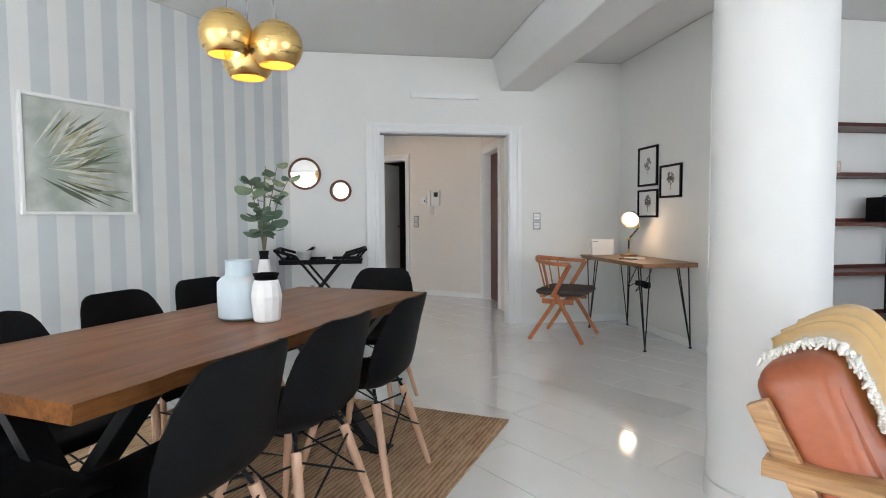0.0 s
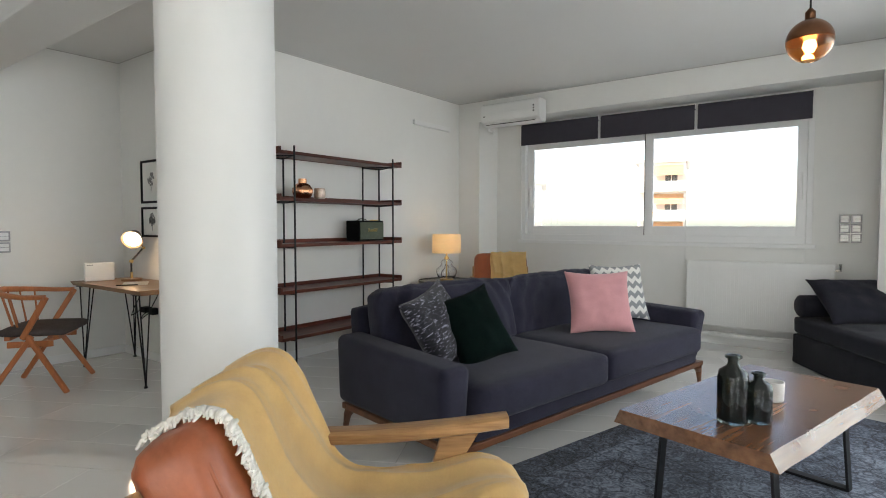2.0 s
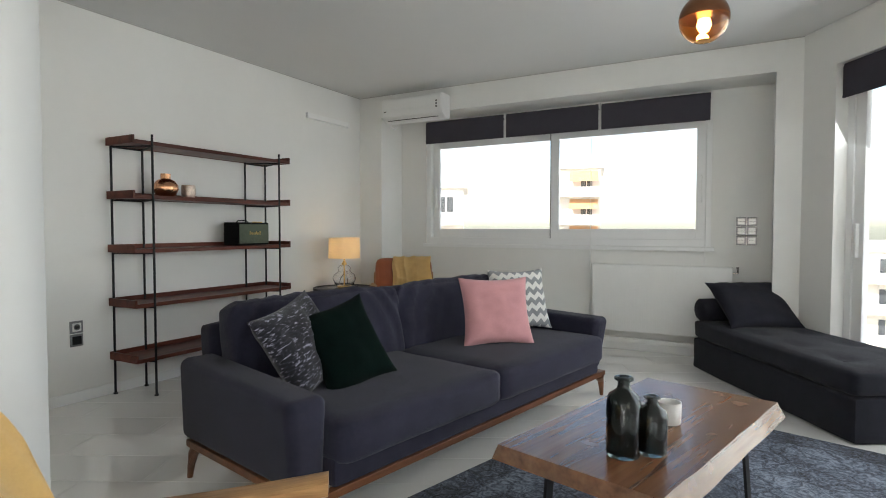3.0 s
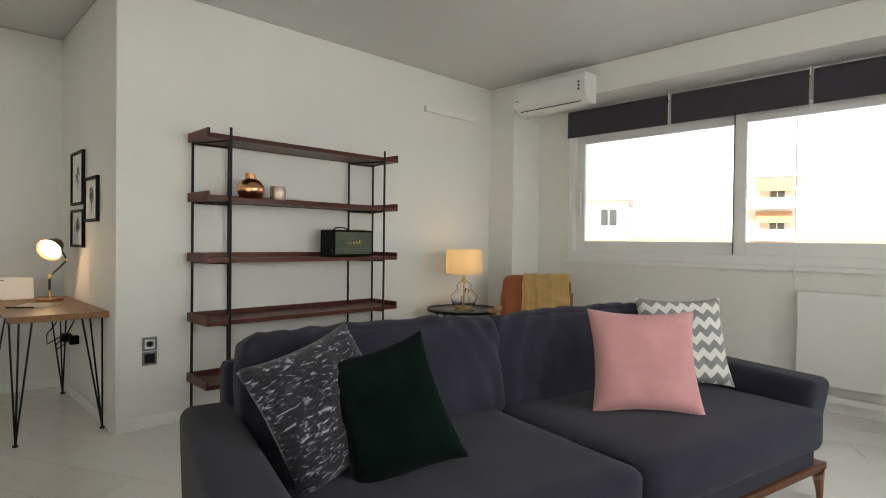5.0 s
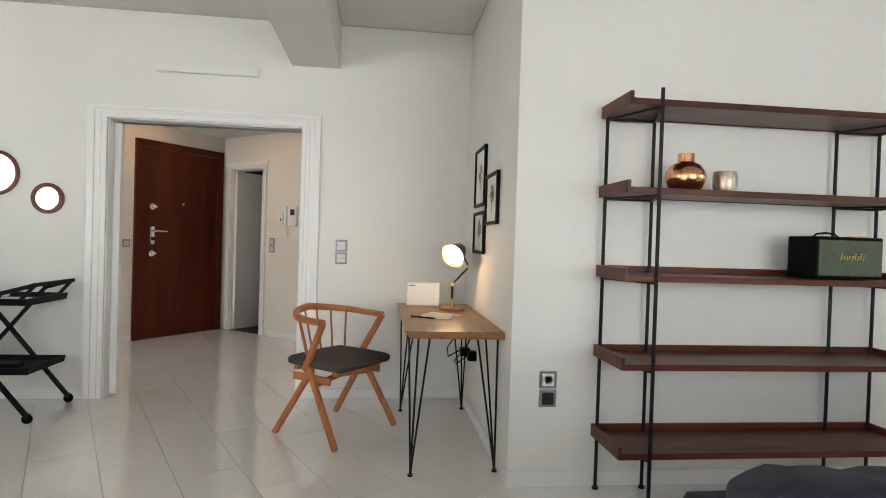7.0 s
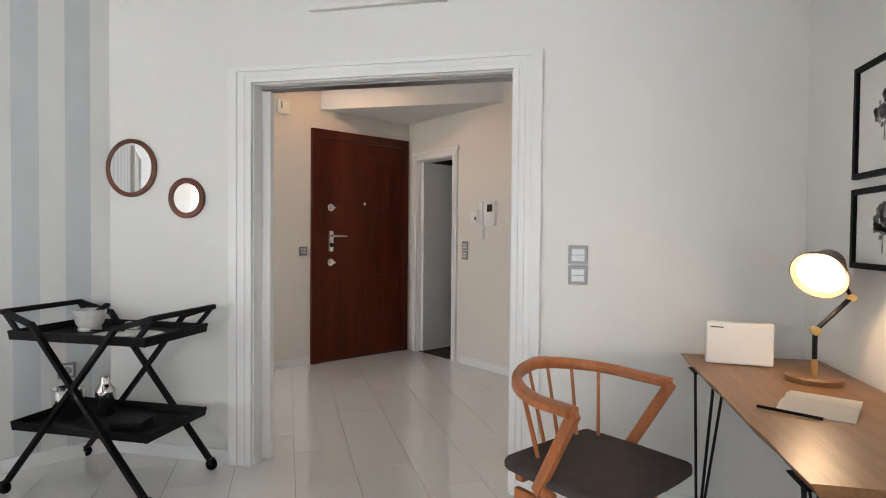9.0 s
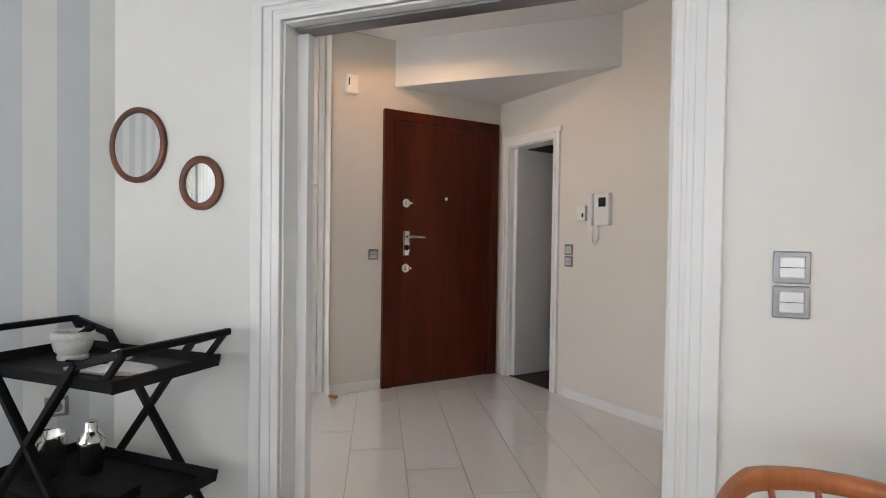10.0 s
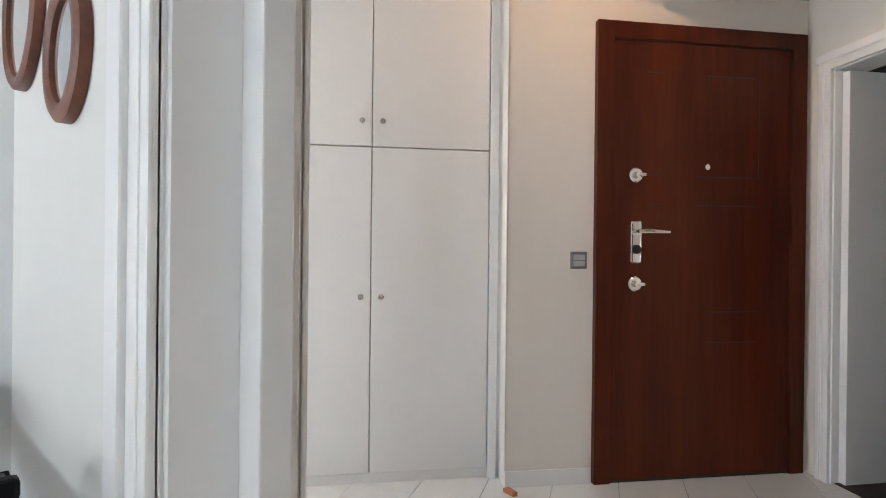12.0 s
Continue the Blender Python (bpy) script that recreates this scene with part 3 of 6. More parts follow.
def strip(name, p0, p1, z0, z1, depth, label, material=M_TRIM, skip=()):
    p0, p1 = Vector(p0), Vector(p1)
    bm = bmesh.new()
    s, ln = 0.0, (p1 - p0).length
    for a, b in sorted(skip) + [(ln, ln)]:
        if a > s + 0.002:
            box(s, -depth, z0, a, -0.0005, z1, 0.002, 1, bm=bm)
        s = b
    ob = part(name, bm, material)
    ob.matrix_world = frame2(p0, p1 - p0)
    return tagged(ob, label, "trim", kind="structure")


RUNS = [(P_CORNER, (2.74, 5.56), [(0.037 + 0.70, 1.643 + 0.70)]), ((2.74, 5.548), (2.74, 4.03), []), ((2.74, 4.03), (6.15, 4.03), []), ((6.58, 3.72), (6.58, -0.22), []),
        (sw, P_CORNER, []), (H0, HC, [(0.42, 1.56)]), (HC, he, [(0.0, 0.85)])]
for a, b, skip in RUNS:
    strip("baseboard", a, b, 0.0, 0.075, 0.012, "low white tiled skirting", skip=skip)
# grey strips paint in the shadow gap round the ceiling
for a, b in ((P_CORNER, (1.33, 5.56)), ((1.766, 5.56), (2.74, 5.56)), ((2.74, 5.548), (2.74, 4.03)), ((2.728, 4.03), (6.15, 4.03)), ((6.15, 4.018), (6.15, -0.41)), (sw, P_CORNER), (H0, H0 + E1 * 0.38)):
    strip("ceiling_shade_line", a, b, CEIL - 0.008, CEIL - 0.001, 0.006, "thin grey strip, painted shade of the gap at the ceiling edge", M_GAP_SHADE)
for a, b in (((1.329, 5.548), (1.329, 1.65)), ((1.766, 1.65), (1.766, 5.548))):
    strip("ceiling_shade_line", a, b, CEIL - 0.008, CEIL - 0.001, 0.006, "thin grey strip, painted shade of the gap along the ceiling beam", M_GAP_SHADE)

# ---------- doorway lining and trim ----------


def door_casing(name, m, s0, s1, z1, thick, width=0.085, label="white lacquered door casing", back=True, top=0.072):
    """Lining and moulded casing round an opening from s0 to s1 in a wall pose (room on -y)."""
    t = thing(name, m, label, "door frame", kind="structure")
    for side, x in (("left", s0), ("right", s1)):
        sg = -1 if side == "left" else 1
        bm = box(min(x, x - sg * 0.02), -0.002, 0, max(x, x - sg * 0.02), thick + 0.002, z1, 0.002, 1)
        part("lining", bm, M_TRIM, t)
        for k, (w0, w1, dp) in enumerate(((-0.012, width, 0.014), (width * 0.62, width + 0.006, 0.024), (-0.012, 0.014, 0.020), (0.026, 0.044, 0.018))):
            a, b = sorted((x + sg * w0, x + sg * w1))
            part("casing", box(a, -dp, 0, b, -0.001 - 0.0015 * k, z1 + min(w1, top), 0.004, 2), M_TRIM, t)
            if back:
                part("casing", box(a, thick + 0.001 + 0.0015 * k, 0, b, thick + dp, z1 + min(w1, top), 0.004, 2), M_TRIM, t)
    for k, (w0, w1, dp) in enumerate(((-0.012, width, 0.0145), (min(width, top) * 0.62, top + 0.001, 0.0245), (-0.012, 0.014, 0.0205), (0.026, 0.044, 0.0185))):
        part("casing", box(s0 - w1 + 0.001, -dp, z1 + w0, s1 + w1 - 0.001, -0.001, z1 + min(w1, top), 0.004, 2), M_TRIM, t)
    part("lining", box(s0 + 0.02, -0.002, z1 - 0.02, s1 - 0.02, thick + 0.002, z1, 0.002, 1), M_TRIM, t)
    return t


door_casing("door_casing_1", frame2((0, 5.56), (1, 0)), DOOR_X0, DOOR_X1, DOOR_Z, 0.15, 0.113, "white moulded casing of the wide sliding doorway")
sl = thing("sliding_door", frame2((0, 5.56), (1, 0)), "white sliding pocket door pushed almost fully into the wall", "door")
part("leaf", box(DOOR_X0 + 0.02, 0.075, 0.012, DOOR_X0 + 0.068, 0.115, DOOR_Z - 0.035, 0.003), M_TRIM, sl)
part("track", box(DOOR_X0 + 0.03, 0.045, DOOR_Z - 0.032, DOOR_X1 - 0.03, 0.125, DOOR_Z - 0.021, 0.001), M_SILVER, sl)

# ---------- entrance door ----------
ed = thing("door_1", frame2(H0, E1), "dark mahogany security entrance door, closed, with chrome locks", "door", kind="structure")
for x0, x1 in ((0.425, 0.505), (1.455, 1.535)):
    part("door_frame", box(x0, -0.035, 0.0, x1, 0.12, 2.20, 0.004), M_DOOR, ed)
part("door_frame", box(0.505, -0.035, 2.12, 1.455, 0.12, 2.20, 0.004), M_DOOR, ed)
# added dark strip that blocks outdoor light leaking under the leaf
part("light_stop", box(0.505, -0.020, -0.003, 1.455, 0.119, 0.011), M_DARK, ed)
leaf = part("leaf", box(0.510, -0.022, 0.012, 1.452, 0.06, 2.116, 0.004), M_DOOR, ed)
for x0, x1, z in ((0.68, 0.77, 1.965), (1.0, 1.26, 1.965), (0.68, 0.77, 1.47), (0.95, 1.28, 1.47), (0.68, 0.77, 1.33), (0.95, 1.28, 1.33), (1.0, 1.28, 0.81), (1.0, 1.28, 0.66)):
    part("groove", box(x0, -0.0235, z, x1, -0.0215, z + 0.005), M_DARK, leaf)
for x in (1.275, 1.0):
    part("groove", box(x, -0.0236, 1.47 if x > 1.2 else 1.90, x + 0.004, -0.0216, 1.965), M_DARK, leaf)
for z, r in ((1.47, 0.036), (0.95, 0.036)):
    bm = moved(lathe([(0.036, 0), (0.036, 0.008), (0.030, 0.014), (0.016, 0.014), (0.014, 0.034), (0, 0.034)], 20), Matrix.Translation((0.625, -0.022, z)) @ Matrix.Rotation(radians(90), 4, "X"))
    lk = smooth(part("lock", bm, M_CHROME, leaf))
    part("key_turn", box(0.632, -0.062, z - 0.008, 0.662, -0.052, z + 0.008, 0.004), M_CHROME, lk)
esc = part("escutcheon", box(0.598, -0.034, 1.05, 0.652, -0.021, 1.25, 0.012, 3), M_CHROME, leaf)
part("cylinder", moved(lathe([(0.022, 0), (0.022, 0.012), (0, 0.012)], 18), Matrix.Translation((0.625, -0.034, 1.115)) @ Matrix.Rotation(radians(90), 4, "X")), M_BLACK, esc)
smooth(part("handle", tube([(0.625, -0.03, 1.20), (0.625, -0.075, 1.20), (0.66, -0.082, 1.203), (0.77, -0.082, 1.198)], [0.011, 0.011, 0.012, 0.007], 10), M_CHROME, esc))
smooth(part("peephole", moved(lathe([(0.014, 0), (0.014, 0.004), (0, 0.006)], 16), Matrix.Translation((1.0, -0.022, 1.52)) @ Matrix.Rotation(radians(90), 4, "X")), M_CHROME, leaf))

# inner hall door, ajar
door_casing("door_casing_2", frame2(HC, E2), 0.15, 0.73, 2.0, 0.16, 0.05)
hd = thing("door_2", frame2(HC, E2) @ Matrix.Translation((0.172, 0.035, 0)) @ Matrix.Rotation(radians(91), 4, "Z"), "white flush inner door standing ajar into a dark room", "door", kind="structure")
lf = part("leaf", box(0.0, -0.042, 0.01, 0.60, -0.002, 1.97, 0.003), M_TRIM, hd)
smooth(part("handle", tube([(0.56, -0.04, 1.0), (0.56, -0.085, 1.0), (0.45, -0.088, 1.0)], 0.009, 8), M_CHROME, lf))
# side hall door, brown
door_casing("door_casing_3", frame2(he, (0, -1)), 0.08, 0.92, 2.0, 0.2, 0.07)
d3 = thing("door_3", frame2(he, (0, -1)), "dark brown inner door in a white frame", "door", kind="structure")
lf = part("leaf", box(0.102, 0.10, 0.01, 0.898, 0.14, 1.976, 0.003), M_DOOR, d3)
part("lock_plate", box(0.80, 0.093, 0.98, 0.84, 0.10, 1.16, 0.003), M_CHROME, lf)

# ---------- hall closet ----------
cl = thing("closet", frame2(CL1, -E1), "built-in white hall closet with flush doors and small chrome knobs", "closet")
# local x runs away from the entrance door, room on +y side
for x0, x1 in ((0.045, 0.605), (0.610, 1.17), (1.175, 1.73), (1.735, 2.20)):
    for z0, z1 in ((0.05, 1.580), (1.586, 2.715)):
        d = part("door", box(x0, -0.02, z0, x1, 0.0, z1, 0.002, 1), M_TRIM, cl)
        kx = x1 - 0.045 if x0 in (0.045, 1.175) else x0 + 0.045
        kz = 0.88 if z0 < 1 else 1.70
        smooth(part("knob", moved(lathe([(0.006, 0), (0.006, 0.012), (0.013, 0.018), (0.013, 0.026), (0, 0.030)], 14), Matrix.Translation((kx, 0, kz)) @ Matrix.Rotation(radians(-90), 4, "X")), M_CHROME, d))
part("plinth", box(0.0, -0.03, 0, 2.2, -0.012, 0.05), M_TRIM, cl)
part("side_frame", box(0.0, -0.03, 0, 0.04, 0.012, CEIL - 0.004, 0.003), M_TRIM, cl)
part("top_frame", box(0.04, -0.021, 2.718, 2.2, 0.004, CEIL - 0.004), M_TRIM, cl)
# carcass coloured grey to paint shade into the gaps between the doors
part("carcass", box(0.04, -0.43, 0.05, 2.2, -0.022, 2.715), M_GAP_SHADE, cl)
ds = thing("door_stop", frame2(H0, E1, 0.0) @ Matrix.Translation((-0.02, -0.05, 0)), "small brown wooden door wedge on the floor", "door stop")
part("wedge", prism([(0, 0), (0.03, -0.06), (0.055, -0.05), (0.03, 0.01)], 0, 0.02, bevel=0.003), M_TEAK, ds)

# ---------- fittings on the hall walls ----------


def switch(m, label, rows=1, cols=1, size=0.082, material=M_SILVER, kind="switch", dark=False, name="light_switch"):
    t = thing(name, m, label, kind)
    for r in range(rows):
        for c in range(cols):
            x, z = c * (size + 0.006), -r * (size + 0.006)
            f = part("frame", box(x - size / 2, -0.010, z - size / 2, x + size / 2, -0.0005, z + size / 2, 0.004), material, t)
            inner = M_BLACK if dark and r == rows - 1 else (M_ROCKER if kind == "switch" else M_WHITE)
            q = part("rocker", box(x - size * 0.34, -0.014, z - size * 0.34, x + size * 0.34, -0.0095, z + size * 0.34, 0.004), inner, f)
            if kind == "socket" and not (dark and r == rows - 1):
                smooth(part("socket_well", moved(lathe([(0.021, 0), (0.021, 0.002), (0.017, 0.0022), (0.016, -0.004), (0, -0.004)], 20), Matrix.Translation((x, -0.014, z)) @ Matrix.Rotation(radians(90), 4, "X")), M_SILVER, f))
            elif kind == "switch":
                part("seam", box(x - size * 0.33, -0.0145, z - 0.001, x + size * 0.33, -0.0139, z + 0.001), M_BLACK, q)
    return t


switch(frame2(H0, E1, 1.06) @ Matrix.Translation((0.35, 0, 0)), "small silver light switch beside the entrance door")
switch(frame2(HC, E2, 1.12) @ Matrix.Translation((0.895, 0, 0)), "silver double light switch with a socket below", rows=2)
ic = thing("intercom", frame2(HC, E2, 0), "white video intercom with handset and curled cord", "intercom")
bd = part("body", box(1.165, -0.035, 1.30, 1.30, -0.001, 1.525, 0.008), M_WHITE, ic)
part("screen", box(1.21, -0.037, 1.43, 1.275, -0.0345, 1.495, 0.002), M_SCREEN, bd)
part("handset", box(1.125, -0.055, 1.30, 1.162, -0.004, 1.525, 0.010, 3), M_WHITE, ic)
smooth(part("cord", tube([(1.145, -0.02, 1.30), (1.14, -0.02, 1.24), (1.15, -0.025, 1.18), (1.175, -0.025, 1.165), (1.195, -0.02, 1.20), (1.19, -0.02, 1.30)], 0.006, 8), M_WHITE, ic))
th = thing("thermostat", frame2(HC, E2, 0), "small white thermostat box", "thermostat")
part("body", box(0.985, -0.028, 1.335, 1.075, -0.001, 1.445, 0.006), M_WHITE, th)
part("dial", box(1.045, -0.033, 1.36, 1.06, -0.027, 1.39, 0.002), M_BLACK, th)
al = thing("alarm_sensor", frame2(H0, E1, 0), "white alarm sensor high on the wall", "sensor")
part("body", box(0.10, -0.05, 2.28, 0.20, -0.001, 2.42, 0.012, 3), M_WHITE, al)
part("slot", box(0.115, -0.052, 2.33, 0.123, -0.049, 2.385), M_BLACK, al)
hl = thing("ceiling_spotlight", pose(-0.08, 7.31, CEIL), "white ceiling spotlight bar with two lit bulbs", "spotlight")
part("base", box(-0.16, -0.03, -0.025, 0.16, 0.03, -0.001, 0.006), M_WHITE, hl)
for x in (-0.11, 0.11):
    s = smooth(part("spot", moved(lathe([(0.0, 0.0), (0.022, -0.005), (0.032, -0.06), (0.034, -0.065), (0.030, -0.066)], 20), Matrix.Translation((x, 0, -0.025))), M_WHITE, hl))
    part("bulb", moved(lathe([(0, -0.058), (0.028, -0.060), (0.028, -0.063), (0, -0.064)], 20), Matrix.Translation((x, 0, -0.025))), M_BULB, s)
spot_light("hall_bulb_1", (-0.19, 7.31, CEIL - 0.12), 1.3, (1.0, 0.61, 0.34))
spot_light("hall_bulb_2", (0.03, 7.31, CEIL - 0.12), 1.3, (1.0, 0.61, 0.34))

# ---------- vents, switches and sockets in the main room ----------


def vent(m, w, label):
    t = thing("wall_vent", m, label, "vent")
    part("cover", box(0, -0.035, 0, w, -0.001, 0.055, 0.006), M_WHITE, t)
    part("end_cap", box(w - 0.02, -0.038, -0.003, w + 0.008, -0.001, 0.058, 0.004), M_WHITE, t)


vent(frame2((0.49, 5.56), (1, 0), 2.325), 0.69, "long white wall-mounted vent cover above the doorway")
vent(frame2((5.23, 4.03), (1, 0), 2.37), 0.68, "long white wall-mounted vent cover")
switch(frame2((1.81, 5.56), (1, 0), 1.131), "silver double light switch on the white wall", rows=2, size=0.086)
switch(frame2((2.928, 4.03), (1, 0), 0.527), "silver wall socket above a dark one", rows=2, size=0.086, kind="socket", dark=True, name="wall_socket")
switch(frame2(P_CORNER, E1, 0.48) @ Matrix.Translation((-0.205, 0, 0)), "silver wall socket low on the striped wall", kind="socket", name="wall_socket")
switch(frame2((6.58, 0.022), (0, -1), 1.278), "block of six silver wall switches by the window", rows=3, cols=2, size=0.081)
switch(frame2((2.74, 4.9), (0, -1), 0.46), "white wall socket under the desk with a black plug", kind="socket", material=M_WHITE, name="wall_socket")

# ---------- window, blinds, radiator, air conditioner ----------
WF = frame2((6.58, 3.37), (0, -1))          # x along the wall, room on -y, wall outwards on +y
win = thing("window_1", WF, "wide white sliding window with two panes", "window", kind="structure")
for b in ((0.0, 0.02, 1.04, 0.05, 0.14, 2.26), (3.05, 0.02, 1.04, 3.10, 0.14, 2.26), (0.05, 0.02, 1.04, 3.05, 0.14, 1.11), (0.05, 0.02, 2.245, 3.05, 0.14, 2.26)):
    part("window_frame", box(*b, 0.004), M_TRIM, win)


def sash(x0, x1, y0, y1):
    s = part("sash", box(x0, y0, 1.11, x0 + 0.085, y1, 2.245, 0.004), M_TRIM, win)
    part("sash", box(x1 - 0.085, y0, 1.11, x1, y1, 2.245, 0.004), M_TRIM, win)
    part("sash", box(x0 + 0.085, y0, 1.11, x1 - 0.085, y1, 1.21, 0.004), M_TRIM, win)
    part("sash", box(x0 + 0.085, y0, 2.165, x1 - 0.085, y1, 2.245, 0.004), M_TRIM, win)
    p = part("pane", box(x0 + 0.08, (y0 + y1) / 2 - 0.003, 1.205, x1 - 0.08, (y0 + y1) / 2 + 0.003, 2.17), M_GLASS, s)
    p.visible_shadow = False
    return s


s1 = sash(0.052, 1.595, 0.085, 0.125)
s2 = sash(1.537, 3.048, 0.035, 0.075)
part("handle", box(0.085, 0.055, 1.46, 0.11, 0.084, 1.70, 0.006, 3), M_WHITE, s1)
part("handle", box(2.99, 0.005, 1.46, 3.015, 0.034, 1.72, 0.006, 3), M_WHITE, s2)
part("window_sill", box(-0.03, -0.03, 1.0, 3.13, 0.14, 1.038, 0.005), M_TRIM, win)
part("sash_edge", box(1.530, 0.03, 1.10, 1.536, 0.034, 2.25), M_BLACK, win)


def blind(m, w, label):
    t = thing("roller_blind", m, label, "blind", "window blinds")
    smooth(part("roll", moved(lathe([(0.028, 0), (0.028, w)], 20), Matrix.Translation((0, 0, 0.0)) @ Matrix.Rotation(radians(90), 4, "Y")), M_BLIND, t))
    part("cloth", box(0, -0.030, -0.215, w, -0.027, 0.0), M_BLIND, t)
    part("bottom_bar", box(0, -0.034, -0.230, w, -0.023, -0.211, 0.004), M_BLIND, t)
    part("bracket", box(w + 0.002, -0.03, -0.02, w + 0.012, 0.03, 0.04), M_WHITE, t)
    smooth(part("chain", tube([(w + 0.012, -0.03, 0), (w + 0.012, -0.034, -0.26)], 0.003, 6), M_WHITE, t))
    return t


BF = frame2((6.50, 3.31), (0, -1), 2.434)
for x, w in ((0.0, 0.985), (1.015, 0.995), (2.04, 0.985)):
    blind(BF @ Matrix.Translation((x, 0, 0)), w, "rolled-up dark grey roller blind above the window")
cd = thing("blind_cord", frame2((6.55, 1.38), (0, -1)), "thin white blind cord hanging below the sill", "cord")
smooth(part("cord", tube([(0, -0.03, 2.13), (0.002, -0.035, 1.4), (0, -0.035, 0.78)], 0.003, 6), M_WHITE, cd))
cd2 = copy_thing(cd, frame2((6.55, 0.32), (0, -1)))

rad = thing("radiator", frame2((6.58, 1.352), (0, -1), 0.066), "white panel radiator under the window", "radiator")
part("panel", box(0, -0.085, 0.13, 1.27, -0.07, 0.79, 0.006), M_WHITE, rad)
part("back_panel", box(0.0, -0.04, 0.13, 1.27, -0.025, 0.79, 0.004), M_WHITE, rad)
part("top_grille", box(0.0, -0.082, 0.772, 1.27, -0.028, 0.793, 0.002), M_WHITE, rad)
for k in range(36):
    part("rib", box(0.02 + k * 0.0345, -0.0858, 0.17, 0.038 + k * 0.0345, -0.084, 0.75, 0.0012, 1), M_WHITE, rad)
smooth(part("valve", tube([(1.27, -0.055, 0.74), (1.31, -0.055, 0.74), (1.31, -0.055, 0.80)], 0.012, 10), M_CHROME, rad))
lp = thing("heating_pipe", frame2((6.58, 3.70), (0, -1)), "white boxed heating pipe along the skirting", "pipe")
part("duct", box(0.0, -0.055, 0.078, 3.80, -0.013, 0.125, 0.006), M_WHITE, lp)

ac = thing("air_conditioner", frame2((6.15, 3.572), (0, -1), 2.398), "white wall-mounted split air conditioner", "air conditioner")
prof = [(0.0, 0.0), (-0.12, 0.0), (-0.185, 0.045), (-0.20, 0.12), (-0.195, 0.235), (-0.165, 0.255), (0.0, 0.255)]
bm = bmesh.new()
lo = [bm.verts.new((0, y, z)) for y, z in prof]
hi = [bm.verts.new((0.76, y, z)) for y, z in prof]
bm.faces.new(lo)
bm.faces.new(hi[::-1])
for i in range(len(prof)):
    bm.faces.new((lo[i], lo[(i + 1) % len(prof)], hi[(i + 1) % len(prof)], hi[i]))
bmesh.ops.bevel(bm, geom=bm.edges[:], offset=0.008, segments=2, affect="EDGES")
bmesh.ops.translate(bm, verts=bm.verts[:], vec=(0, -0.001, 0))
part("case", bm, M_WHITE, ac)
part("outlet", box(0.06, -0.165, 0.008, 0.70, -0.155, 0.018), M_BLACK, ac, "dark air outlet slit")
part("flap", box(0.05, -0.178, 0.014, 0.71, -0.150, 0.022, 0.003), M_WHITE, ac)
part("badge", box(0.035, -0.207, 0.10, 0.06, -0.2, 0.108), M_BLACK, ac)
for k in range(3):
    part("indicator", box(0.695, -0.206, 0.10 + k * 0.03, 0.71, -0.2, 0.115 + k * 0.03), M_BLACK, ac)
smooth(part("pipe", tube([(0.03, -0.06, 0.0), (0.035, -0.06, -0.045), (0.07, -0.04, -0.06), (0.08, -0.015, -0.03)], 0.014, 8), M_WHITE, ac))

# ---------- balcony doors ----------


def balcony_doors(name, m, s0, s1, top, n, label):
    t = thing(name, m, label, "balcony door", kind="structure")
    part("door_frame", box(s0, 0.10, 0, s0 + 0.06, 0.22, top, 0.004), M_TRIM, t)
    part("door_frame", box(s1 - 0.06, 0.10, 0, s1, 0.22, top, 0.004), M_TRIM, t)
    part("door_frame", box(s0 + 0.06, 0.10, top - 0.06, s1 - 0.06, 0.22, top, 0.004), M_TRIM, t)
    w = (s1 - s0 - 0.12) / n
    for k in range(n):
        a, b = s0 + 0.06 + k * w, s0 + 0.06 + (k + 1) * w
        y0 = 0.115 + 0.05 * (k % 2)
        for bb in ((a, y0, 0.01, a + 0.09, y0 + 0.045, top - 0.06), (b - 0.09, y0, 0.01, b, y0 + 0.045, top - 0.06), (a + 0.09, y0, 0.01, b - 0.09, y0 + 0.045, 0.11), (a + 0.09, y0, top - 0.16, b - 0.09, y0 + 0.045, top - 0.06)):
            s = part("sash", box(*bb, 0.004), M_TRIM, t)
        p = part("pane", box(a + 0.085, y0 + 0.02, 0.105, b - 0.085, y0 + 0.026, top - 0.155), M_GLASS, s)
        p.visible_shadow = False
        part("handle", box(a + 0.03, y0 - 0.03, 1.0, a + 0.055, y0, 1.25, 0.006, 3), M_WHITE, s)
    return t


balcony_doors("balcony_door_1", frame2((6.15, -0.41), SE), 0.34, 4.2, 2.43, 4, "white sliding balcony doors beside the daybed")
balcony_doors("balcony_door_2", frame2(se_end, (-1, 0)), se_end.x - 0.45, se_end.x + 2.55, 2.30, 3, "white balcony doors behind the dining table")
# unseen doors added round the west fill light
balcony_doors("unseen_door_3", frame2((sw.x, se_end.y), (0, 1)), 1.0, 4.0, 2.30, 3, "unseen white balcony doors added to let in west daylight")
BB = frame2((6.15, -0.41), SE, 2.40) @ Matrix.Translation((0, 0.05, 0))
blind(BB @ Matrix.Translation((0.38, 0, 0)), 1.2, "rolled-up dark grey roller blind above the balcony door")
blind(BB @ Matrix.Translation((1.64, 0, 0)), 1.2, "rolled-up dark grey roller blind above the balcony door")

# ---------- sofa ----------
sofa = thing("sofa", frame2((2.405, 1.325), (0.980, -0.198)), "slate-blue velvet two-seat sofa on a walnut base", "sofa")
SX_L, SX_R, SD = 0.07, 2.43, 1.08      # inner faces of the arms, depth (front at y=0)


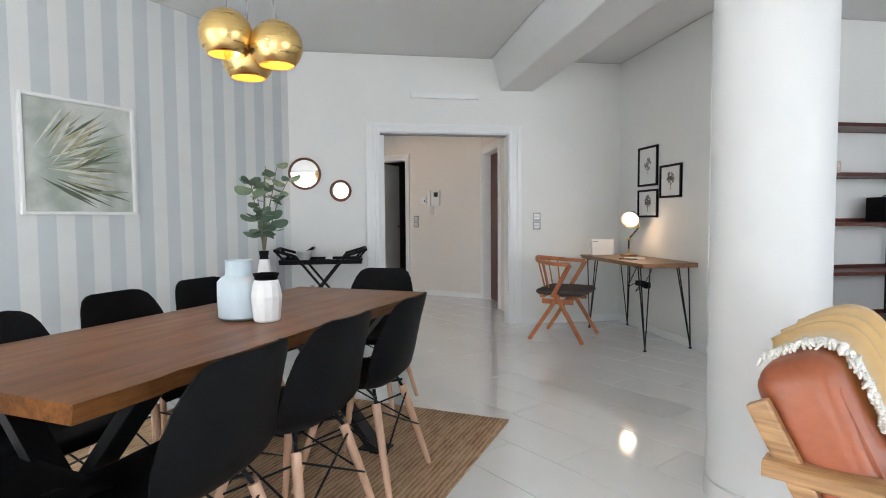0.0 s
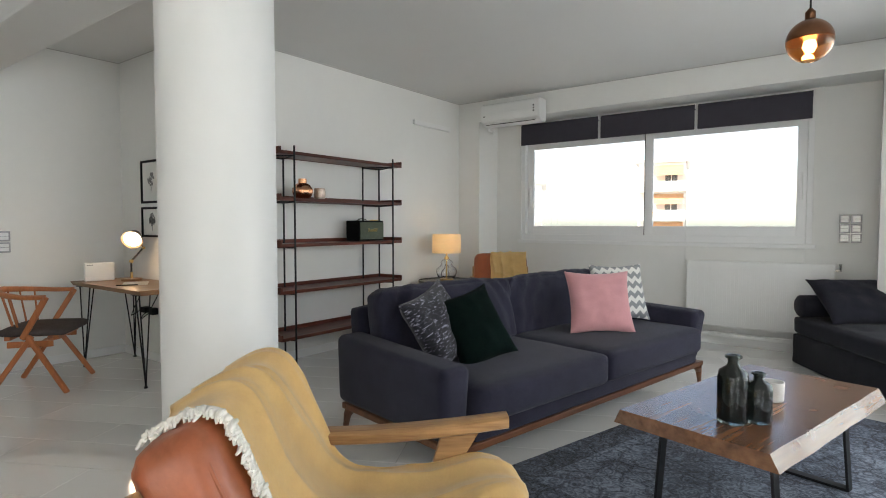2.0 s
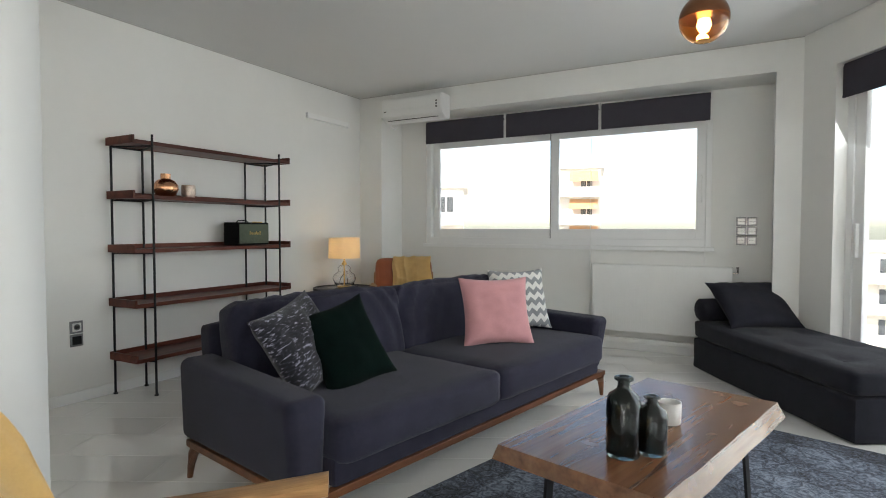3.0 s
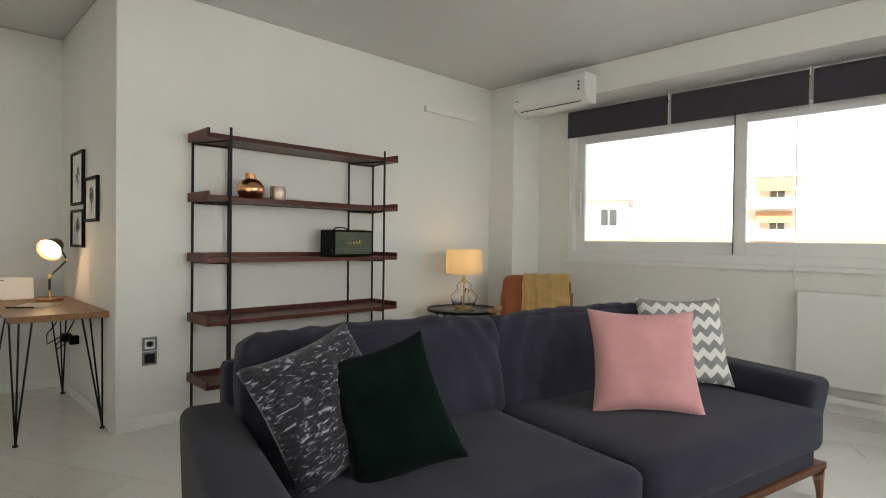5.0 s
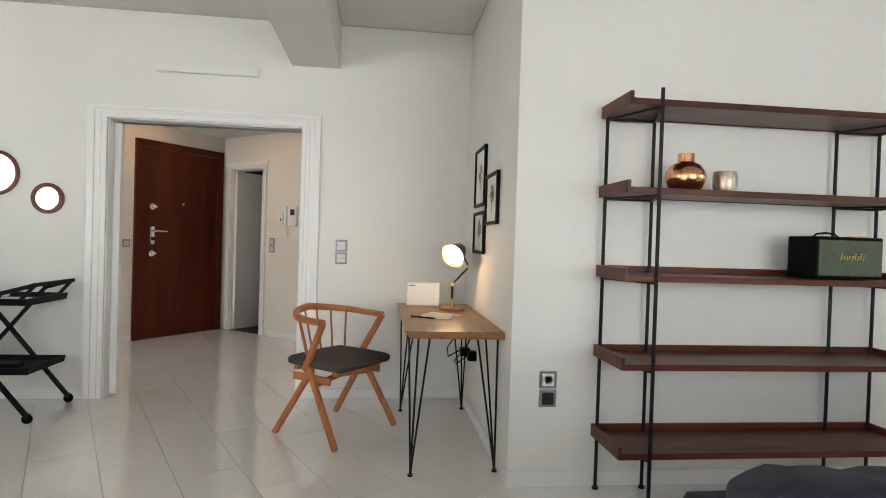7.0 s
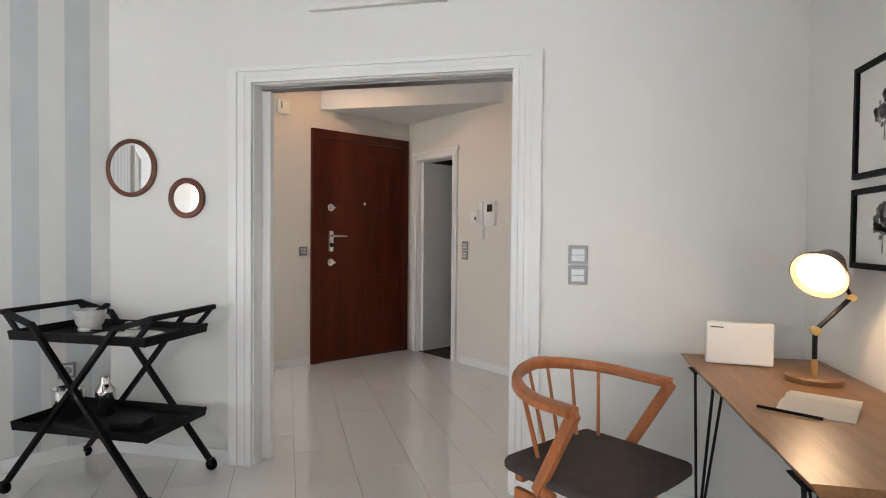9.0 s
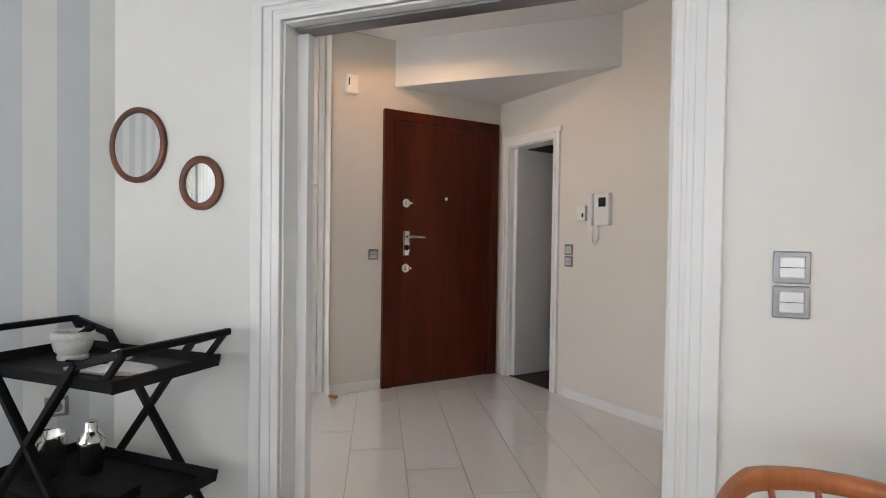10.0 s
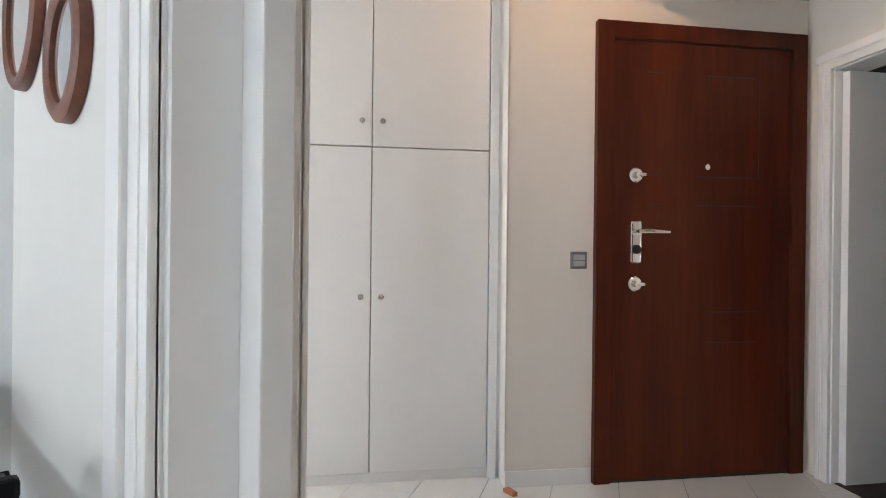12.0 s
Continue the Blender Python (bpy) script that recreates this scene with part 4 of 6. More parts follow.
def slanted_arm(x, sg):
    """An arm that leans outwards, x at its inner face."""
    bm = bmesh.new()
    bmesh.ops.create_cube(bm, size=1)
    for v in bm.verts:
        u, d, h = v.co.x + 0.5, v.co.y + 0.5, v.co.z + 0.5
        z = 0.185 + (0.385 + 0.015 * d) * h
        y = 0.035 + (SD - 0.075) * d - 0.01 * (1 - d) * h + 0.045 * (1 - d) * (1 - h)
        v.co = Vector((x + sg * u * (0.150 + 0.045 * h) + 0.06 * (d - 0.4) * h, y, z))
    bmesh.ops.recalc_face_normals(bm, faces=bm.faces[:])
    bmesh.ops.bevel(bm, geom=bm.edges[:], offset=0.046, segments=6, affect="EDGES", profile=0.5)
    return bm


smooth(part("arm", slanted_arm(SX_L, -1), M_SOFA, sofa), 50)
smooth(part("arm", slanted_arm(SX_R, 1), M_SOFA, sofa), 50)
smooth(part("seat_base", box(SX_L, 0.03, 0.185, SX_R, SD - 0.1, 0.30, 0.015), M_SOFA, sofa))
SPLIT = SX_L + 1.10          # the seam between the two seats
for k, (c0, c1) in enumerate(((SX_L, SPLIT), (SPLIT, SX_R))):
    w, mid = c1 - c0, (c0 + c1) / 2
    smooth(part("seat_cushion", moved(soft_box(w - 0.006, 0.84, 0.19, 0.045, 0.014, n=14, seed=k), Matrix.Translation((mid, 0.40, 0.365))), M_SOFA, sofa), 60)
    bw = w + 0.02 * (1 - k)
    bc = soft_box(bw - 0.008, 0.19, 0.43, 0.045, 0.022, n=30, seed=k + 5, wrinkle=0.009)
    for v in bc.verts:
        if v.co.y < 0:
            edge = min(1, max(0, abs(v.co.x) - 0.22) * 5) + min(1, max(0, v.co.z - 0.04) * 6)
            v.co.y += 0.007 * edge * math.sin(v.co.x * 48 + v.co.z * 22 * (1 if v.co.x > 0 else -1) + 3 * noise.noise(v.co * 6 + Vector((k, 3, 1))))
        if v.co.z > 0.10:
            v.co.z += 0.004 * math.sin(v.co.x * 60 + 2 * math.sin(v.co.x * 13 + k)) * (v.co.z - 0.10) * 8
    smooth(part("back_cushion", moved(bc, Matrix.Translation((mid + 0.03, 0.87, 0.625)) @ Matrix.Rotation(radians(-12), 4, "X")), M_SOFA, sofa), 60)
smooth(part("backrest", moved(soft_box(SX_R - SX_L + 0.08, 0.14, 0.54, 0.035, 0.008, n=14), Matrix.Translation(((SX_L + SX_R) / 2 + 0.04, SD - 0.035, 0.460)) @ Matrix.Rotation(radians(-7), 4, "X")), M_SOFA, sofa), 60)
for b in ((-0.07, 0.02, 0.150, SX_R + 0.10, 0.062, 0.185), (-0.07, SD - 0.12, 0.150, SX_R + 0.10, SD - 0.078, 0.185), (-0.07, 0.062, 0.150, -0.028, SD - 0.12, 0.185), (SX_R + 0.058, 0.062, 0.150, SX_R + 0.10, SD - 0.12, 0.185)):
    part("base_rail", box(*b, 0.006), M_WALNUT, sofa, "walnut base rail")
for x in (-0.045, SX_R + 0.075):
    for y in (0.045, SD - 0.10):
        sg = 1 if x > 1 else -1
        part("leg", tube([(x - sg * 0.03, y, 0.152), (x, y, 0.11), (x + sg * 0.012, y, 0.05), (x + sg * 0.018, y, 0.0)], [0.036, 0.024, 0.017, 0.013], 10), M_WALNUT, sofa, "tapered walnut leg")


def cushion_on(name, label, sx, sy, sz, material, m, seed):
    t = smooth(part(name, pillow(sx, sy, sz, 22, 0.007, seed), material), 70)
    t.matrix_world = m
    return tagged(t, label, "cushion", "sofa cushions")


SF = frame2((2.405, 1.325), (0.980, -0.198))
cushion_on("throw_pillow", "crushed dark velvet cushion with silvery print", 0.45, 0.44, 0.15, M_CRUSH, SF @ pose(0.275, 0.53, 0.66, 62, 0, 14) @ pose(0, 0, 0, 0, 0, 14), 1)
cushion_on("throw_pillow", "plain bottle-green velvet cushion", 0.37, 0.44, 0.14, M_GREEN, SF @ pose(0.45, 0.42, 0.645, 62, 0, -22) @ pose(0, 0, 0, 0, 0, 17), 2)
cushion_on("throw_pillow", "white and grey chevron cushion", 0.46, 0.46, 0.13, M_CHEV, SF @ pose(2.215, 0.56, 0.69, 70, 0, -30), 3)
cushion_on("throw_pillow", "plain pink cotton cushion", 0.47, 0.46, 0.15, M_PINK, SF @ pose(1.69, 0.40, 0.675, 68, 0, -38), 4)

# ---------- rugs ----------


def rug(name, m, sx, sy, material, label, edge=0.012):
    bm = bmesh.new()
    n, k = max(4, int(sx / 0.12)), max(4, int(sy / 0.12))
    g = [[bm.verts.new((sx * (i / n - 0.5) + 0.006 * noise.noise(Vector((i, j * 3, 1))), sy * (j / k - 0.5) + 0.006 * noise.noise(Vector((i, j, 7))), edge + 0.0025 * noise.noise(Vector((i * 0.6, j * 0.6, 3))))) for j in range(k + 1)] for i in range(n + 1)]
    for i in range(n):
        for j in range(k):
            bm.faces.new((g[i][j], g[i + 1][j], g[i + 1][j + 1], g[i][j + 1]))
    ext = bmesh.ops.extrude_face_region(bm, geom=bm.faces[:])
    for v in [v for v in ext["geom"] if isinstance(v, bmesh.types.BMVert)]:
        v.co.z = 0.001
    t = part(name, bm, material)
    t.matrix_world = m
    return tagged(t, label, "rug")


U2 = Vector((0.965, -0.262))
rug("rug", frame2((3.42, -0.02), U2), 2.45, 2.15, M_RUG, "faded blue-grey patterned rug under the coffee table")

# ---------- coffee table ----------
CT = frame2((2.425, 0.10), (0.967, -0.256))
ct = thing("coffee_table", CT, "live-edge acacia coffee table on black metal legs", "coffee table")
bm = bmesh.new()
n = 24
top, bot = [], []
for i in range(n + 1):
    x = 1.22 * i / n
    a = 0.005 * noise.noise(Vector((i * 0.25, 0, 0)))
    b = 0.63 + 0.005 * noise.noise(Vector((i * 0.3, 5, 0)))
    top.append((bm.verts.new((x, a + 0.026, 0.455)), bm.verts.new((x, b - 0.022, 0.455))))
    bot.append((bm.verts.new((x, a - 0.006, 0.395)), bm.verts.new((x, b + 0.006, 0.395))))
for i in range(n):
    (a, b), (c, d), (e, f), (g, h) = top[i], top[i + 1], bot[i], bot[i + 1]
    for q in ((a, c, d, b), (e, f, h, g), (a, e, g, c), (b, d, h, f)):
        bm.faces.new(q)
bm.faces.new((top[0][0], top[0][1], bot[0][1], bot[0][0]))
bm.faces.new((top[n][0], bot[n][0], bot[n][1], top[n][1]))
bmesh.ops.bevel(bm, geom=[e for e in bm.edges if e.calc_face_angle(0) > 0.5], offset=0.006, segments=2, affect="EDGES")
part("tabletop", bm, M_SLAB, ct)
for x in (0.22, 1.0):
    for y0, y1 in ((0.10, 0.07), (0.53, 0.56)):
        part("leg", beam((x, y0, 0.395), (x, y1, 0.012), 0.05, 0.012), M_BLACK, ct)
    part("foot_bar", box(x - 0.025, 0.07, 0.012, x + 0.025, 0.56, 0.024, 0.002), M_BLACK, ct)


def bottle(m, r, h, label):
    prof = [(0, 0), (r * 0.94, 0), (r, 0.008), (r, h * 0.66), (r * 0.90, h * 0.76), (r * 0.42, h * 0.84), (r * 0.36, h * 0.88), (r * 0.36, h * 0.93), (r * 0.55, h * 0.955), (r * 0.56, h * 0.985), (r * 0.48, h), (r * 0.30, h), (r * 0.30, h * 0.86), (r * 0.86, h * 0.72), (r * 0.93, h * 0.64), (r * 0.93, 0.012), (0, 0.012)]
    t = smooth(part("glass_bottle", lathe(prof, 32), M_SMOKE), 50)
    t.matrix_world = m
    return tagged(t, label, "bottle", "bottles on the coffee table")


bottle(pose(2.70, 0.285, 0.456), 0.056, 0.265, "tall black smoked-glass apothecary bottle")
bottle(pose(2.765, 0.205, 0.456), 0.050, 0.195, "small black smoked-glass apothecary bottle")
mg = thing("mug", pose(3.10, 0.19, 0.456), "white ceramic mug on the coffee table", "mug")
smooth(part("cup", lathe([(0, 0), (0.036, 0), (0.042, 0.006), (0.044, 0.085), (0.041, 0.085), (0.038, 0.012), (0, 0.012)], 28), M_WHITECER, mg), 50)
smooth(part("handle", tube([(0.042, 0, 0.07), (0.065, 0, 0.065), (0.070, 0, 0.045), (0.062, 0, 0.025), (0.042, 0, 0.02)], 0.006, 8), M_WHITECER, mg))
gl = thing("napkin_bowl", pose(3.18, 0.36, 0.456), "shallow white dish on the coffee table", "dish")
smooth(part("dish", lathe([(0, 0), (0.045, 0), (0.07, 0.028), (0.066, 0.029), (0.043, 0.006), (0, 0.006)], 28), M_WHITECER, gl), 50)

# ---------- daybed ----------
DB = frame2((6.10, 0.38), (-0.845, -0.535))
db = thing("daybed", DB, "low charcoal daybed of two stacked mattresses", "daybed")
# x runs along its length, +y towards the balcony door
smooth(part("base_mattress", moved(soft_box(1.80, 0.70, 0.27, 0.025, 0.004), Matrix.Translation((0.90, 0.36, 0.136))), M_DAYBED, db), 60)
tm = soft_box(1.80, 0.70, 0.15, 0.035, 0.012, n=26, wrinkle=0.004)
for v in tm.verts:
    if v.co.z > 0.04:
        for bx in (-0.6, -0.2, 0.2, 0.6):
            for by in (-0.17, 0.17):
                d2 = (v.co.x - bx) ** 2 + (v.co.y - by) ** 2
                v.co.z -= 0.028 * math.exp(-d2 / 0.0045)
tmo = smooth(part("top_mattress", moved(tm, Matrix.Translation((0.90, 0.36, 0.345))), M_DAYBED, db), 60)
for bx in (-0.6, -0.2, 0.2, 0.6):
    for by in (-0.17, 0.17):
        smooth(part("button", moved(lathe([(0.016, 0), (0.014, 0.006), (0, 0.009)], 14), Matrix.Translation((0.90 + bx, 0.36 + by, 0.400))), M_DAYBED, tmo))
bo = smooth(part("bolster", moved(lathe([(0, 0), (0.08, 0.0), (0.095, 0.015), (0.098, 0.35), (0.095, 0.685), (0.08, 0.70), (0, 0.70)], 28), Matrix.Rotation(radians(-90), 4, "X")), M_DAYBED), 50)
bo.matrix_world = DB @ pose(0.10, 0.01, 0.52)
tagged(bo, "round charcoal bolster at the head of the daybed", "bolster")
dp = smooth(part("pillow", pillow(0.52, 0.60, 0.16, 22, 0.008, 9), M_DAYBED), 70)
dp.matrix_world = DB @ pose(0.30, 0.36, 0.59, 0, 38, 0)
tagged(dp, "plump charcoal pillow leaning on the bolster", "pillow")

# ---------- bookshelf ----------
bs = thing("bookshelf", pose(0, 0, 0), "open rosewood shelving unit on a thin black metal frame", "bookshelf")
SX0, SX1, SY0, SY1 = 3.157, 4.645, 3.70, 4.010
LEVELS = (0.262, 0.655, 1.045, 1.430, 1.815)
for z in LEVELS:
    s = part("shelf_board", box(SX0, SY0, z, SX1, SY1, z + 0.02, 0.003), M_ROSE, bs)
    hf, he_ = 0.022, 0.052
    part("front_lip", box(SX0, SY0 - 0.008, z - 0.006, SX1, SY0 + 0.006, z + hf, 0.002), M_ROSE, s)
    part("back_lip", box(SX0, SY1 - 0.008, z - 0.004, SX1, SY1 + 0.006, z + he_, 0.002), M_ROSE, s)
    for x in (SX0, SX1):
        part("end_lip", box(x - 0.008, SY0 - 0.008, z - 0.005, x + 0.008, SY1 + 0.005, z + he_, 0.002), M_ROSE, s)
POSTS = ((3.172, 3.990, 1.85), (3.41, 3.990, 1.815), (3.292, 3.688, 1.884), (4.39, 3.990, 1.815), (4.63, 3.990, 1.85), (4.512, 3.688, 1.884))
for x, y, h in POSTS:
    p = part("post", rod((x, y, 0.012), (x, y, h), 0.0085), M_BLACK, bs)
    part("foot", rod((x, y, 0), (x, y, 0.012), 0.016, 0.014), M_BLACK, p)
for z in LEVELS:
    for a, b, c in ((0, 2, 1), (3, 5, 4)):
        for i, j in ((a, b), (b, c), (a, c)):
            part("brace", beam((POSTS[i][0], POSTS[i][1], z - 0.012), (POSTS[j][0], POSTS[j][1], z - 0.012), 0.012, 0.010, bevel=0.001), M_BLACK, bs)
v = smooth(part("copper_vase", lathe([(0, 0), (0.045, 0), (0.068, 0.018), (0.083, 0.05), (0.080, 0.078), (0.060, 0.105), (0.034, 0.118), (0.033, 0.150), (0.030, 0.150), (0.029, 0.118), (0, 0.1)], 36), M_COPPER), 50)
v.location, v.scale = (3.49, 3.83, 1.451), (1.08, 1.08, 1.18)
tagged(v, "round two-tone copper vase on the shelf", "vase")
v = smooth(part("votive_cup", lathe([(0, 0), (0.045, 0), (0.054, 0.03), (0.054, 0.06), (0.050, 0.083), (0.046, 0.083), (0.049, 0.03), (0, 0.008)], 30), mat("mottled_silver_copper", (0.50, 0.40, 0.34), 0.3, metal=0.8, vary=0.5, scale=30)), 50)
v.location, v.scale = (3.692, 3.84, 1.451), (1.0, 1.0, 1.25)
tagged(v, "small mottled silver votive cup", "candle holder")

rd = thing("radio", pose(4.262, 3.83, 1.067, 0, 0, 2), "black retro loudspeaker with a green-grey grille", "loudspeaker")
part("cabinet", box(-0.178, -0.085, 0.004, 0.178, 0.09, 0.200, 0.010, 3), M_BLACKP, rd)
part("grille", box(-0.165, -0.092, 0.018, 0.168, -0.083, 0.184, 0.004), mat("grille_cloth", (0.10, 0.12, 0.085), 0.9, vary=0.2, scale=40, bump=0.6, bump_scale=500), rd)
for k in range(9):
    part("badge", beam((-0.055 + k * 0.0145, -0.0945, 0.092 + 0.004 * (k % 2)), (-0.050 + k * 0.0145, -0.0945, 0.112 + (0.012 if k in (0, 5, 7, 8) else 0)), 0.006, 0.003, bevel=0), M_BRASS, rd)
smooth(part("strap", tube([(-0.14, -0.02, 0.195), (-0.12, -0.02, 0.212), (-0.07, -0.02, 0.218), (-0.02, -0.02, 0.212), (0.0, -0.02, 0.195)], 0.005, 8), M_BLACKP, rd))
for k in range(4):
    smooth(part("dial", moved(lathe([(0.011, 0), (0.010, 0.012), (0, 0.012)], 14), Matrix.Translation((0.05 + k * 0.03, -0.03, 0.195))), M_BRASS, rd))

# ---------- side table with lamp ----------
st = thing("side_table", pose(5.42, 3.68, 0.04), "round side table with a dark glass top and wire legs", "side table")
smooth(part("tabletop", lathe([(0, 0.535), (0.31, 0.535), (0.318, 0.540), (0.318, 0.548), (0.31, 0.553), (0, 0.553)], 48), M_SCREEN, st))
smooth(part("rim", lathe([(0.316, 0.530), (0.326, 0.532), (0.326, 0.556), (0.320, 0.557), (0.316, 0.545)], 48, cap=False), M_BLACK, st))
for k in range(6):
    a, b = k * math.tau / 6, k * math.tau / 6 + 1.9
    part("leg", rod((0.27 * math.cos(a), 0.27 * math.sin(a), 0.535), (0.24 * math.cos(b), 0.24 * math.sin(b), 0.006), 0.006), M_BLACK, st)
smooth(part("foot_ring", tube([(0.24 * math.cos(k * math.tau / 32), 0.24 * math.sin(k * math.tau / 32), 0.007) for k in range(32)], 0.006, 8, closed=True), M_BLACK, st))
tl = thing("table_lamp", pose(5.44, 3.70, 0.598), "lit table lamp with clear glass base and cream linen shade", "table lamp")
smooth(part("foot", lathe([(0, 0), (0.075, 0), (0.075, 0.012), (0.02, 0.016), (0, 0.016)], 32), M_BRASS, tl))
smooth(part("glass_base", lathe([(0.06, 0.018), (0.10, 0.03), (0.122, 0.085), (0.110, 0.13), (0.075, 0.155), (0.062, 0.175), (0.070, 0.20), (0.05, 0.225), (0.022, 0.235), (0.020, 0.232), (0.047, 0.221), (0.066, 0.20), (0.058, 0.175), (0.071, 0.152), (0.106, 0.128), (0.118, 0.085), (0.096, 0.034), (0.06, 0.022)], 40, cap=False), M_GLASS, tl), 60)
smooth(part("stem", rod((0, 0, 0.012), (0, 0, 0.33), 0.008), M_BRASS, tl))
smooth(part("collar", lathe([(0.026, 0.232), (0.026, 0.255), (0.014, 0.262), (0.014, 0.275)], 24), M_BRASS, tl))
sh = smooth(part("shade", lathe([(0.165, 0.305), (0.161, 0.520), (0.159, 0.520), (0.163, 0.305), (0.165, 0.305)], 48, cap=False), M_SHADE, tl, "cream linen drum shade"), 60)
smooth(part("bulb", moved(lathe([(0, -0.04), (0.02, -0.034), (0.032, -0.005), (0.026, 0.024), (0.013, 0.04), (0, 0.042)], 20), Matrix.Translation((0, 0, 0.40))), M_BULB, tl))
bulb_light("table_lamp_bulb", (5.44, 3.70, 0.598 + 0.46), 0.22, (1.0, 0.76, 0.50), 0.03)
cb = thing("lamp_cord", pose(5.62, 3.86, 0.598), "loose black lamp cord with inline switch", "cord")
smooth(part("cord", tube([(-0.10, -0.11, 0.006), (-0.02, -0.08, 0.03), (0.03, -0.03, 0.13), (0.06, 0.03, 0.14), (0.07, 0.10, 0.06), (0.07, 0.15, -0.1), (0.07, 0.15, -0.59)], 0.005, 6), M_BLACK, cb))
part("inline_switch", box(0.0, -0.06, 0.06, 0.03, -0.03, 0.12, 0.006), M_WHITE, cb)

# ---------- lounge chairs ----------


def lounge_chair(m, label, lift=0.0):
    t = thing("armchair", m, label, "armchair", "lounge chairs")
    # y forward, x to the sitter's right
    for sx in (-1, 1):
        x = sx * 0.315
        n = 12
        bm = bmesh.new()
        rings = []
        for i in range(n + 1):
            f = i / n
            y = -0.47 + 0.80 * f
            z = 0.585 + 0.045 * f - 0.02 * math.sin(f * math.pi)
            w = 0.030 + 0.010 * math.sin(f * math.pi) + 0.004 * f
            h = 0.018
            rings.append([bm.verts.new((x + sx * 0.02 * (1 - f) + a * w, y, z + b * h)) for a, b in ((-1, -0.7), (-0.8, -1), (0.8, -1), (1, -0.7), (1, 0.7), (0.8, 1), (-0.8, 1), (-1, 0.7))])
        for a, b in zip(rings, rings[1:]):
            for k in range(8):
                bm.faces.new((a[k], a[(k + 1) % 8], b[(k + 1) % 8], b[k]))
        bm.faces.new(rings[0][::-1])
        bm.faces.new(rings[-1])
        smooth(part("armrest", moved(bm, Matrix.Identity(4)), M_OAK, t), 40)
        part("front_leg", beam((x, 0.235, 0.0), (x, 0.10, 0.39), 0.030, 0.045, bevel=0.008), M_OAK, t)
        bm = prism([(0.06, 0.37), (0.16, 0.37), (0.175, 0.50), (0.245, 0.60), (0.13, 0.60), (0.10, 0.50)], x - 0.016, x + 0.016, bevel=0.006)
        part("arm_bracket", moved(bm, Matrix(((0, 0, 1, 0), (1, 0, 0, 0), (0, 1, 0, 0), (0, 0, 0, 1)))), M_OAK, t)
        part("rear_leg", beam((x, -0.46, 0.0), (x, -0.24, 0.37), 0.030, 0.045, bevel=0.008), M_OAK, t)
        part("back_post", beam((x, -0.26, 0.28), (x + sx * 0.005, -0.490, 0.715), 0.030, 0.050, bevel=0.008), M_OAK, t)
        part("seat_rail", beam((x, -0.30, 0.29), (x, 0.25, 0.345), 0.028, 0.06, bevel=0.006), M_OAK, t)
    part("front_rail", box(-0.30, 0.20, 0.30, 0.30, 0.232, 0.36, 0.006), M_OAK, t)
    part("rear_rail", box(-0.30, -0.27, 0.25, 0.30, -0.24, 0.31, 0.006), M_OAK, t)
    smooth(part("seat_cushion", moved(soft_box(0.585, 0.62, 0.13, 0.045, 0.016, n=12), Matrix.Translation((0, 0.02, 0.40)) @ Matrix.Rotation(radians(6), 4, "X")), M_LEATHER, t), 60)
    bc = soft_box(0.60, 0.165, 0.49, 0.050, 0.014, n=24, wrinkle=0.004)
    for v in bc.verts:
        if v.co.y < 0 and v.co.z > 0.02:
            v.co.y += 0.012 * math.sin(v.co.z * 70 + 3.0 * math.sin(v.co.x * 7)) * max(0, 1 - abs(v.co.x) / 0.26) * min(1, v.co.z * 6)
        if abs(v.co.x) > 0.20 and v.co.z > 0.0:
            v.co.x += math.copysign(0.006 * math.sin(v.co.z * 95 + v.co.y * 60 + 2.5 * math.sin(v.co.y * 30)) * min(1, v.co.z * 6) * min(1, max(0, 0.09 - v.co.y) * 9), v.co.x)
    ang = Matrix.Rotation(radians(25), 4, "X")
    smooth(part("back_cushion", moved(bc, Matrix.Translation((0, -0.340 - lift * 0.4, 0.575 + lift)) @ ang), M_LEATHER, t), 60)
    for fy in (-0.070, 0.070):
        rim = []
        for k in range(64):
            a = k * math.tau / 64
            ca, sa = math.cos(a), math.sin(a)
            rim.append((0.282 * math.copysign(abs(ca) ** 0.28, ca), fy, 0.226 * math.copysign(abs(sa) ** 0.28, sa)))
        smooth(part("piping", moved(tube(rim, 0.006, 6, closed=True), Matrix.Translation((0, -0.340 - lift * 0.4, 0.575 + lift)) @ ang), M_LEATHER, t))
    return t


AC = frame2((1.31, 0.81), (-0.777, -0.63))
lounge_chair(AC, "cognac leather lounge chair with an oak frame")
AC2 = frame2((5.70, 3.12), (-0.55, 0.835))
lounge_chair(AC2, "cognac leather lounge chair by the window wall", 0.06)


